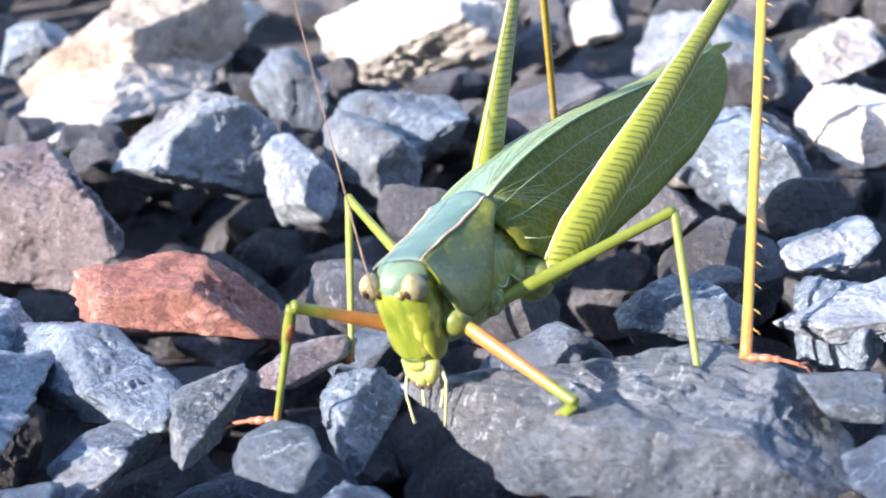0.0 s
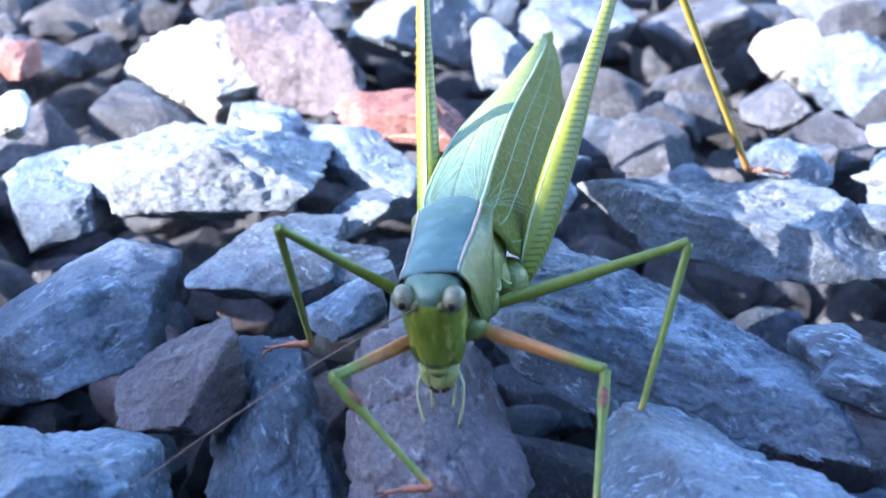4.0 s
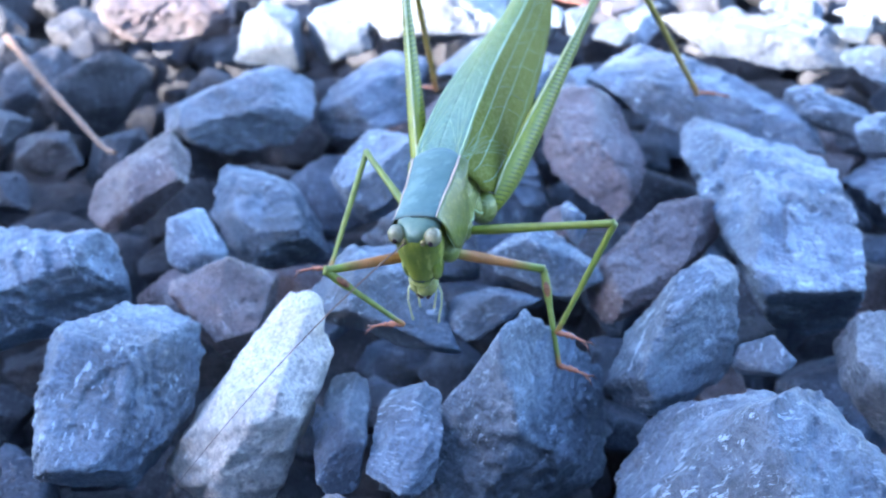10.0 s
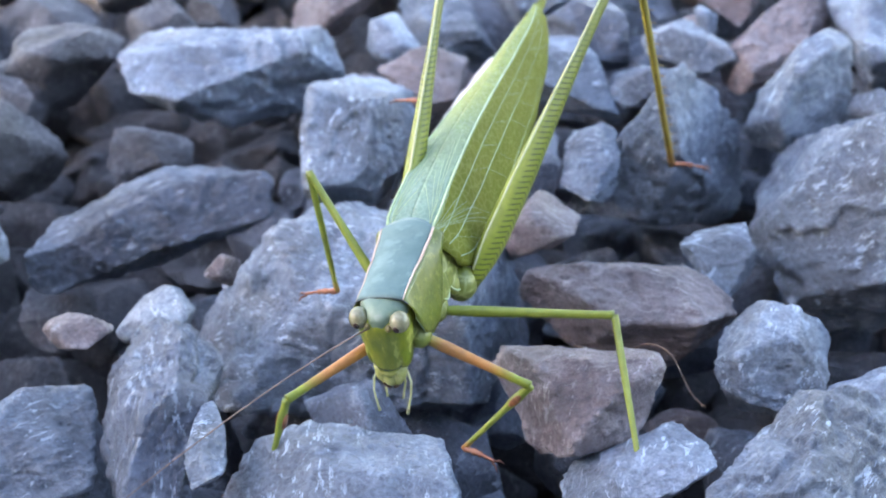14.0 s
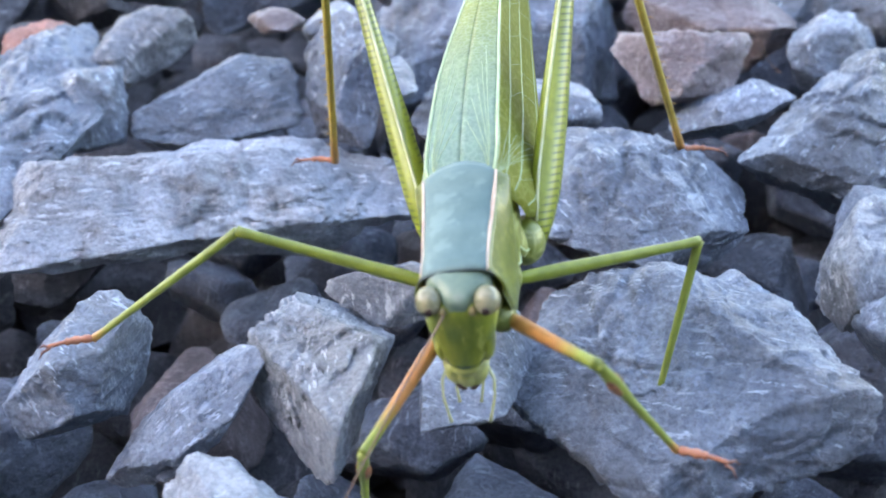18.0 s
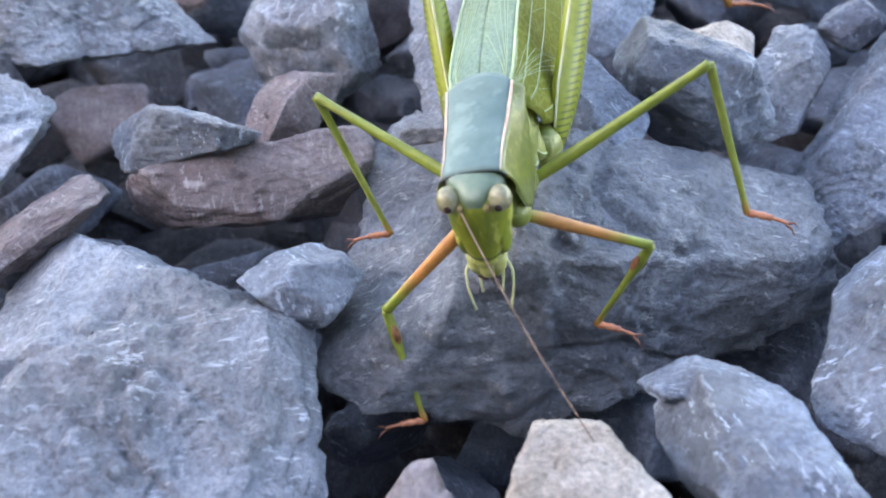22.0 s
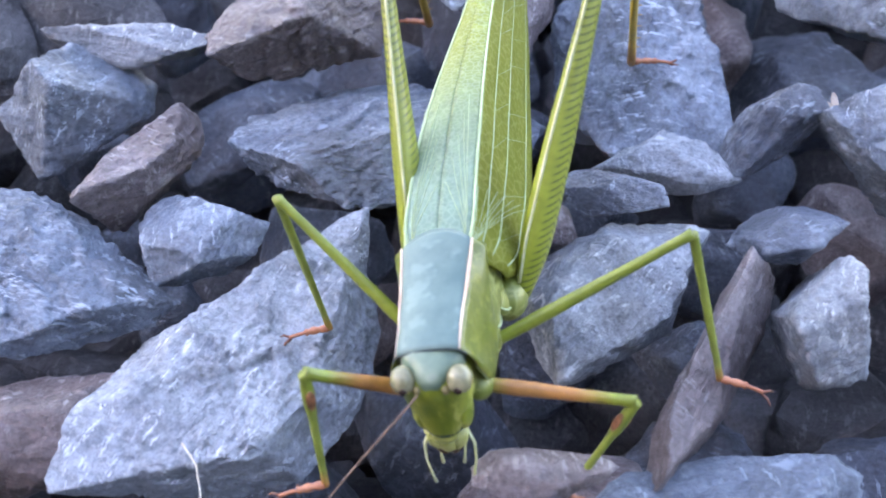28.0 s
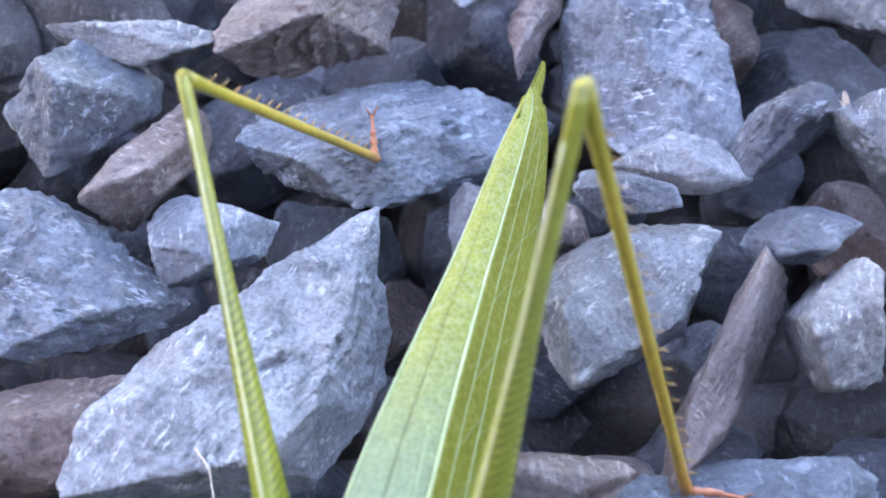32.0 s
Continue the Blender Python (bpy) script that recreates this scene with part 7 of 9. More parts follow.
        (27, pose(0.00869, -0.00812, 0.00447, -81.5, 22.2, -94.1)), (27.5, pose(0.00862, -0.00892, 0.00411, -83.7, 13.6, -96.7)), (28, pose(0.00850, -0.00969, 0.00371, -85.5, 5.0, -100.2)),
        (28.5, pose(0.00835, -0.01044, 0.00326, -86.2, -3.6, -104.4)), (29, pose(0.00766, -0.01323, 0.00031, -81.6, 58.8, -97.6)), (29.6, pose(0.00943, -0.00720, 0.00420, -94.6, 17.2, -98.7)),
        (30, pose(0.01008, -0.00446, 0.00412, -93.8, 8.3, -96.7)), (30.6, pose(0.01000, -0.00317, 0.00414, -91.7, 5.0, -94.7)), (31, pose(0.00995, -0.00277, 0.00413, -90.6, 4.2, -92.9)),
        (31.5, pose(0.01001, -0.00275, 0.00407, -90.6, 4.1, -91.2)), (32, pose(0.01006, -0.00273, 0.00401, -90.6, 4.0, -89.8)),
    ])
    walk(LEG["ML"][2], [
        (0, pose(0.00931, -0.00285, -0.00577, 14.7, -2.1, -61.9)), (0.5, pose(0.01000, -0.00416, -0.00558, 11.7, 2.4, -65.8)), (1, pose(0.01016, -0.00546, -0.00530, 8.4, 6.6, -70.0)),
        (1.5, pose(0.00921, -0.00603, -0.00457, 7.4, 6.7, -71.4)), (2, pose(0.00728, 0.00131, -0.00381, 8.7, 6.4, -68.5)), (2.5, pose(0.00626, -0.00018, -0.00390, 8.2, 4.2, -69.7)),
        (3, pose(0.00509, -0.00164, -0.00364, 7.7, 2.0, -70.9)), (3.5, pose(0.00872, -0.00291, -0.00433, 9.5, 1.9, -71.6)), (4, pose(0.00942, -0.00280, -0.00449, 9.6, 2.8, -71.5)),
        (4.5, pose(0.01000, -0.00270, -0.00462, 9.6, 3.8, -71.4)), (5, pose(0.01047, -0.00260, -0.00469, 9.7, 4.7, -71.2)), (5.5, pose(0.01082, -0.00253, -0.00472, 9.8, 5.6, -71.1)),
        (6, pose(0.00787, -0.00049, -0.00344, 10.7, 5.6, -71.0)), (6.5, pose(0.00763, -0.00109, -0.00261, 10.4, 5.2, -71.1)), (7, pose(0.00732, -0.00173, -0.00182, 10.2, 4.7, -71.2)),
        (7.5, pose(0.01199, -0.00591, -0.00338, 10.8, 3.8, -71.2)), (8, pose(0.01059, -0.00144, -0.00652, 11.1, 3.6, -71.2)), (8.5, pose(0.01114, -0.00655, -0.00863, 11.0, 4.6, -71.0)),
        (9, pose(0.01131, -0.01248, -0.00838, 11.0, 5.7, -70.9)), (9.5, pose(0.01190, -0.00805, -0.00936, 10.1, 7.6, -70.9)), (10, pose(0.01139, -0.00458, -0.00777, 9.1, 9.6, -70.9)),
        (10.5, pose(0.01670, -0.00676, -0.00265, 8.9, 7.2, -71.1)), (11, pose(0.01554, 0.00659, -0.00470, 11.5, 9.1, -70.4)), (11.5, pose(0.01718, -0.00083, -0.00658, 12.0, 10.3, -70.1)),
        (12, pose(0.01588, -0.00870, -0.00938, 12.5, 11.5, -69.8)), (12.5, pose(0.01430, -0.00655, -0.00972, 12.6, 9.3, -70.1)), (13, pose(0.01256, -0.00454, -0.00942, 12.7, 7.1, -70.4)),
        (13.5, pose(0.00799, -0.00946, -0.00702, 7.0, 6.8, -71.5)), (14, pose(0.00864, -0.00883, -0.00621, 8.0, 5.0, -71.5)), (14.5, pose(0.00924, -0.00816, -0.00532, 9.0, 3.2, -71.6)),
        (15, pose(0.00977, -0.00748, -0.00436, 10.0, 1.4, -71.7)), (15.5, pose(0.01022, -0.00678, -0.00333, 11.0, -0.4, -71.8)), (16, pose(0.01422, -0.00163, -0.00578, 12.9, -2.8, -72.2)),
        (16.5, pose(0.01204, -0.00749, -0.00588, 11.4, -8.9, -73.5)), (17, pose(0.01212, -0.01483, -0.00938, 13.8, 0.2, -71.4)), (17.5, pose(0.01115, -0.00551, -0.00833, 10.1, 7.1, -70.9)),
        (18, pose(0.02166, -0.00334, -0.00314, 9.9, 6.3, -71.0)), (18.5, pose(0.01223, 0.00523, -0.00590, 8.5, -1.1, -72.1)), (19, pose(0.01129, 0.00018, -0.00712, 7.5, 4.1, -71.6)),
        (19.5, pose(0.01003, -0.00585, -0.00943, 7.6, 3.2, -71.7)), (20, pose(0.00852, -0.01293, -0.00907, 7.8, 2.3, -71.8)), (20.5, pose(0.01219, -0.00782, -0.00956, 8.4, 1.6, -71.8)),
        (21, pose(0.01472, -0.00225, -0.01004, 9.0, 1.0, -71.8)), (21.5, pose(0.01025, -0.00205, -0.00715, 10.1, 0.6, -71.7)), (22, pose(0.00936, -0.00740, -0.00958, 12.5, 1.4, -71.4)),
        (22.5, pose(0.01094, -0.00667, -0.01019, 12.4, 0.9, -71.5)), (23, pose(0.01247, -0.00594, -0.01068, 12.3, 0.4, -71.6)), (23.5, pose(0.01083, -0.01165, -0.01039, 11.5, 0.1, -71.7)),
        (24, pose(0.00854, -0.01685, -0.00915, 10.8, -0.2, -71.8)), (24.5, pose(0.01015, -0.01018, -0.00540, 11.1, 0.4, -71.7)), (25, pose(0.01004, -0.00219, -0.00317, 11.4, 0.9, -71.6)),
        (25.5, pose(0.01065, -0.00400, -0.00255, 11.8, 1.2, -71.5)), (26, pose(0.01108, -0.00579, -0.00212, 12.2, 1.4, -71.4)), (26.5, pose(0.01090, -0.00214, -0.00399, 11.8, -1.8, -72.0)),
        (27, pose(0.01050, -0.00436, -0.00505, 11.2, -2.8, -72.2)), (27.5, pose(0.01002, -0.00664, -0.00593, 10.7, -3.7, -72.4)), (28, pose(0.00947, -0.00894, -0.00662, 10.1, -4.7, -72.6)),
        (28.5, pose(0.00886, -0.01124, -0.00709, 9.6, -5.7, -72.8)), (29, pose(0.01034, -0.00471, -0.00501, 7.2, -1.7, -72.2)), (29.6, pose(0.00908, -0.00403, -0.00570, 8.2, -2.1, -72.2)),
        (30, pose(0.00958, -0.00291, -0.00615, 7.3, 4.6, -71.6)), (30.6, pose(0.00977, -0.00223, -0.00621, 3.9, -1.6, -72.3)), (31, pose(0.00988, -0.00200, -0.00624, 3.3, -2.4, -72.4)),
        (31.5, pose(0.00992, -0.00201, -0.00630, 3.5, -1.0, -72.3)), (32, pose(0.00996, -0.00201, -0.00637, 3.8, 0.3, -72.2)),
    ])
    walk(LEG["MR"][0], [
        (0, pose(-0.00180, -0.00420, -0.00400, -1.8, -11.1, 143.3)), (0.5, pose(-0.00180, -0.00420, -0.00400, 10.8, -8.7, 114.9)), (1, pose(-0.00180, -0.00420, -0.00400, 20.8, -1.1, 87.8)),
        (1.5, pose(-0.00180, -0.00420, -0.00400, 21.6, -10.4, 109.7)), (2, pose(-0.00180, -0.00420, -0.00400, 12.5, -11.8, 119.9)), (2.5, pose(-0.00180, -0.00420, -0.00400, 10.4, -7.1, 99.6)),
        (3, pose(-0.00180, -0.00420, -0.00400, 6.9, -4.5, 79.0)), (3.5, pose(-0.00180, -0.00420, -0.00400, 2.6, -7.5, 97.7)), (4, pose(-0.00180, -0.00420, -0.00400, 4.2, -8.3, 103.5)),
        (4.5, pose(-0.00180, -0.00420, -0.00400, 5.8, -8.5, 109.3)), (5, pose(-0.00180, -0.00420, -0.00400, 7.3, -8.2, 115.3)), (5.5, pose(-0.00180, -0.00420, -0.00400, 8.7, -7.6, 121.3)),
        (6, pose(-0.00180, -0.00420, -0.00400, 4.9, -8.2, 135.8)), (6.5, pose(-0.00180, -0.00420, -0.00400, 23.7, -3.6, 119.3)), (7, pose(-0.00180, -0.00420, -0.00400, 40.7, 5.2, 104.7)),
        (7.5, pose(-0.00180, -0.00420, -0.00400, -3.0, 1.2, 111.1)), (8, pose(-0.00180, -0.00420, -0.00400, 10.7, 2.1, 95.1)), (8.5, pose(-0.00180, -0.00420, -0.00400, 9.3, 1.4, 91.8)),
        (9, pose(-0.00180, -0.00420, -0.00400, 8.0, -0.3, 88.4)), (9.5, pose(-0.00180, -0.00420, -0.00400, 5.1, -1.6, 88.0)), (10, pose(-0.00180, -0.00420, -0.00400, 2.1, -2.3, 87.7)),
        (10.5, pose(-0.00180, -0.00420, -0.00400, -0.0, -2.6, 109.4)), (11, pose(-0.00180, -0.00420, -0.00400, -7.6, 0.1, 134.0)), (11.5, pose(-0.00180, -0.00420, -0.00400, -9.3, 0.7, 133.0)),
        (12, pose(-0.00180, -0.00420, -0.00400, -11.0, 0.9, 132.1)), (12.5, pose(-0.00180, -0.00420, -0.00400, -3.0, 0.1, 125.1)), (13, pose(-0.00180, -0.00420, -0.00400, 5.1, 0.1, 118.0)),
        (13.5, pose(-0.00180, -0.00420, -0.00400, -13.8, -4.4, 97.0)), (14, pose(-0.00180, -0.00420, -0.00400, -11.5, -6.4, 99.7)), (14.5, pose(-0.00180, -0.00420, -0.00400, -9.1, -8.3, 102.2)),
        (15, pose(-0.00180, -0.00420, -0.00400, -6.6, -10.0, 104.4)), (15.5, pose(-0.00180, -0.00420, -0.00400, -4.2, -11.5, 106.4)), (16, pose(-0.00180, -0.00420, -0.00400, 4.0, -10.1, 112.6)),
        (16.5, pose(-0.00180, -0.00420, -0.00400, 12.5, -6.7, 104.1)), (17, pose(-0.00180, -0.00420, -0.00400, -12.3, -5.9, 77.9)), (17.5, pose(-0.00180, -0.00420, -0.00400, -13.1, -6.2, 79.5)),
        (18, pose(-0.00180, -0.00420, -0.00400, -21.8, 5.1, 117.9)), (18.5, pose(-0.00180, -0.00420, -0.00400, 8.2, 4.4, 111.1)), (19, pose(-0.00180, -0.00420, -0.00400, -0.4, 2.9, 138.7)),
        (19.5, pose(-0.00180, -0.00420, -0.00400, -13.6, 0.2, 122.3)), (20, pose(-0.00180, -0.00420, -0.00400, -25.8, -7.2, 107.7)), (20.5, pose(-0.00180, -0.00420, -0.00400, -20.9, -1.7, 121.7)),
        (21, pose(-0.00180, -0.00420, -0.00400, -14.7, 3.4, 135.8)), (21.5, pose(-0.00180, -0.00420, -0.00400, -4.3, 3.3, 128.6)), (22, pose(-0.00180, -0.00420, -0.00400, 15.8, 4.3, 109.1)),
        (22.5, pose(-0.00180, -0.00420, -0.00400, 18.5, 2.9, 112.7)), (23, pose(-0.00180, -0.00420, -0.00400, 21.0, 2.0, 116.4)), (23.5, pose(-0.00180, -0.00420, -0.00400, 10.9, 3.8, 107.2)),
        (24, pose(-0.00180, -0.00420, -0.00400, 0.5, 3.0, 97.9)), (24.5, pose(-0.00180, -0.00420, -0.00400, 5.2, 2.0, 105.3)), (25, pose(-0.00180, -0.00420, -0.00400, 9.9, 1.3, 112.8)),
        (25.5, pose(-0.00180, -0.00420, -0.00400, 11.5, 3.4, 102.5)), (26, pose(-0.00180, -0.00420, -0.00400, 12.8, 5.3, 92.1)), (26.5, pose(-0.00180, -0.00420, -0.00400, 9.1, 2.4, 110.6)),
        (27, pose(-0.00180, -0.00420, -0.00400, 9.8, 2.7, 109.7)), (27.5, pose(-0.00180, -0.00420, -0.00400, 10.4, 2.6, 108.7)), (28, pose(-0.00180, -0.00420, -0.00400, 11.1, 2.1, 107.6)),
        (28.5, pose(-0.00180, -0.00420, -0.00400, 11.7, 1.2, 106.5)), (29, pose(-0.00180, -0.00420, -0.00400, 9.7, 0.9, 109.7)), (29.6, pose(-0.00180, -0.00420, -0.00400, 12.8, 2.4, 100.9)),
        (30, pose(-0.00180, -0.00420, -0.00400, 16.8, 3.5, 94.7)), (30.6, pose(-0.00180, -0.00420, -0.00400, 8.2, 4.0, 90.2)), (31, pose(-0.00180, -0.00420, -0.00400, 9.4, 3.6, 88.8)),
        (31.5, pose(-0.00180, -0.00420, -0.00400, 8.2, 3.1, 88.6)), (32, pose(-0.00180, -0.00420, -0.00400, 6.9, 2.6, 88.4)),
    ])
    walk(LEG["MR"][1], [
        (0, pose(-0.00879, -0.01345, -0.00436, -115.6, -28.0, 143.9)), (0.5, pose(-0.01200, -0.00930, -0.00185, -109.0, -13.1, 134.1)), (1, pose(-0.01264, -0.00386, 0.00012, -106.1, 2.2, 124.5)),
        (1.5, pose(-0.01169, -0.00857, 0.00021, -116.3, -32.7, 134.0)), (2, pose(-0.01136, -0.01030, -0.00154, -92.4, 3.2, 124.5)), (2.5, pose(-0.01301, -0.00635, -0.00193, -105.4, -0.1, 122.0)),
        (3, pose(-0.01312, -0.00211, -0.00260, -117.9, -5.7, 118.4)), (3.5, pose(-0.01328, -0.00582, -0.00348, -140.8, -28.6, 132.0)), (4, pose(-0.01302, -0.00702, -0.00316, -128.6, -22.7, 121.5)),
        (4.5, pose(-0.01263, -0.00818, -0.00285, -119.0, -14.0, 114.4)), (5, pose(-0.01212, -0.00930, -0.00255, -111.0, -3.6, 110.4)), (5.5, pose(-0.01147, -0.01036, -0.00227, -103.4, 7.4, 109.2)),
        (6, pose(-0.00975, -0.01259, -0.00302, -90.3, -0.6, 113.5)), (6.5, pose(-0.01092, -0.00965, 0.00066, -83.8, 0.7, 114.5)), (7, pose(-0.01049, -0.00576, 0.00353, -77.4, 2.2, 113.4)),
        (7.5, pose(-0.01260, -0.00838, -0.00460, -116.4, -32.2, 117.2)), (8, pose(-0.01316, -0.00514, -0.00185, -100.0, 3.6, 104.0)), (8.5, pose(-0.01324, -0.00451, -0.00212, -106.0, -16.7, 106.2)),
        (9, pose(-0.01328, -0.00388, -0.00239, -112.7, -37.2, 110.4)), (9.5, pose(-0.01335, -0.00382, -0.00298, -117.4, -27.1, 102.0)), (10, pose(-0.01338, -0.00376, -0.00357, -124.1, -17.5, 94.6)),
        (10.5, pose(-0.01274, -0.00804, -0.00400, -134.3, -17.8, 97.1)), (11, pose(-0.01007, -0.01219, -0.00553, -124.7, -4.7, 93.5)), (11.5, pose(-0.01015, -0.01203, -0.00588, -115.1, -1.7, 97.5)),
        (12, pose(-0.01022, -0.01186, -0.00622, -105.3, -0.4, 101.6)), (12.5, pose(-0.01128, -0.01086, -0.00461, -89.3, 1.2, 104.4)), (13, pose(-0.01200, -0.00963, -0.00297, -73.2, 1.6, 106.2)),
        (13.5, pose(-0.01301, -0.00537, -0.00676, -82.2, -47.6, 96.4)), (14, pose(-0.01305, -0.00586, -0.00629, -86.5, -50.4, 98.1)), (14.5, pose(-0.01305, -0.00635, -0.00581, -91.1, -53.0, 99.9)),
        (15, pose(-0.01302, -0.00684, -0.00532, -95.8, -55.5, 101.7)), (15.5, pose(-0.01294, -0.00731, -0.00483, -100.6, -57.8, 103.6)), (16, pose(-0.01243, -0.00878, -0.00321, -87.9, 1.2, 100.7)),
        (16.5, pose(-0.01271, -0.00724, -0.00150, -82.9, 23.2, 103.5)), (17, pose(-0.01283, -0.00157, -0.00646, -111.5, 7.9, 101.7)), (17.5, pose(-0.01286, -0.00186, -0.00661, -109.4, -14.8, 106.6)),
        (18, pose(-0.01115, -0.00957, -0.00828, -118.5, -15.0, 109.2)), (18.5, pose(-0.01256, -0.00822, -0.00235, -104.6, 11.9, 100.5)), (19, pose(-0.00946, -0.01291, -0.00407, -81.0, 20.3, 104.6)),
        (19.5, pose(-0.01132, -0.01024, -0.00672, -111.6, -16.5, 110.6)), (20, pose(-0.01194, -0.00677, -0.00902, -158.2, -43.7, 139.9)), (20.5, pose(-0.01109, -0.00978, -0.00814, -128.7, -23.5, 112.5)),
        (21, pose(-0.00951, -0.01236, -0.00694, -111.1, 4.2, 101.7)), (21.5, pose(-0.01081, -0.01146, -0.00486, -105.0, 20.8, 100.1)), (22, pose(-0.01242, -0.00763, -0.00084, -90.2, -9.2, 104.2)),
        (22.5, pose(-0.01202, -0.00827, -0.00033, -86.4, 2.0, 105.5)), (23, pose(-0.01156, -0.00889, 0.00016, -81.9, 12.9, 108.3)), (23.5, pose(-0.01273, -0.00742, -0.00181, -88.7, -4.5, 106.7)),
        (24, pose(-0.01329, -0.00578, -0.00390, -95.1, -22.0, 106.1)), (24.5, pose(-0.01295, -0.00722, -0.00294, -78.7, -6.7, 106.7)), (25, pose(-0.01236, -0.00858, -0.00201, -62.1, 7.6, 112.0)),
        (25.5, pose(-0.01293, -0.00652, -0.00169, -85.1, 10.7, 111.8)), (26, pose(-0.01311, -0.00438, -0.00145, -108.5, 12.6, 109.4)), (26.5, pose(-0.01255, -0.00816, -0.00217, -104.1, 18.9, 108.2)),
        (27, pose(-0.01260, -0.00796, -0.00204, -100.8, 10.0, 110.3)), (27.5, pose(-0.01264, -0.00777, -0.00190, -98.0, 0.8, 111.4)), (28, pose(-0.01267, -0.00757, -0.00178, -95.2, -8.3, 111.6)),
        (28.5, pose(-0.01271, -0.00737, -0.00165, -92.0, -17.5, 111.0)), (29, pose(-0.01258, -0.00802, -0.00204, -79.4, 7.0, 112.5)), (29.6, pose(-0.01293, -0.00623, -0.00143, -86.6, 1.6, 110.4)),
        (30, pose(-0.01288, -0.00491, -0.00064, -93.4, -0.9, 108.3)), (30.6, pose(-0.01328, -0.00412, -0.00235, -98.4, 1.3, 105.8)), (31, pose(-0.01324, -0.00384, -0.00211, -99.5, 0.1, 103.7)),
        (31.5, pose(-0.01328, -0.00383, -0.00235, -100.2, -0.3, 101.7)), (32, pose(-0.01331, -0.00381, -0.00260, -100.9, -0.7, 100.0)),
    ])
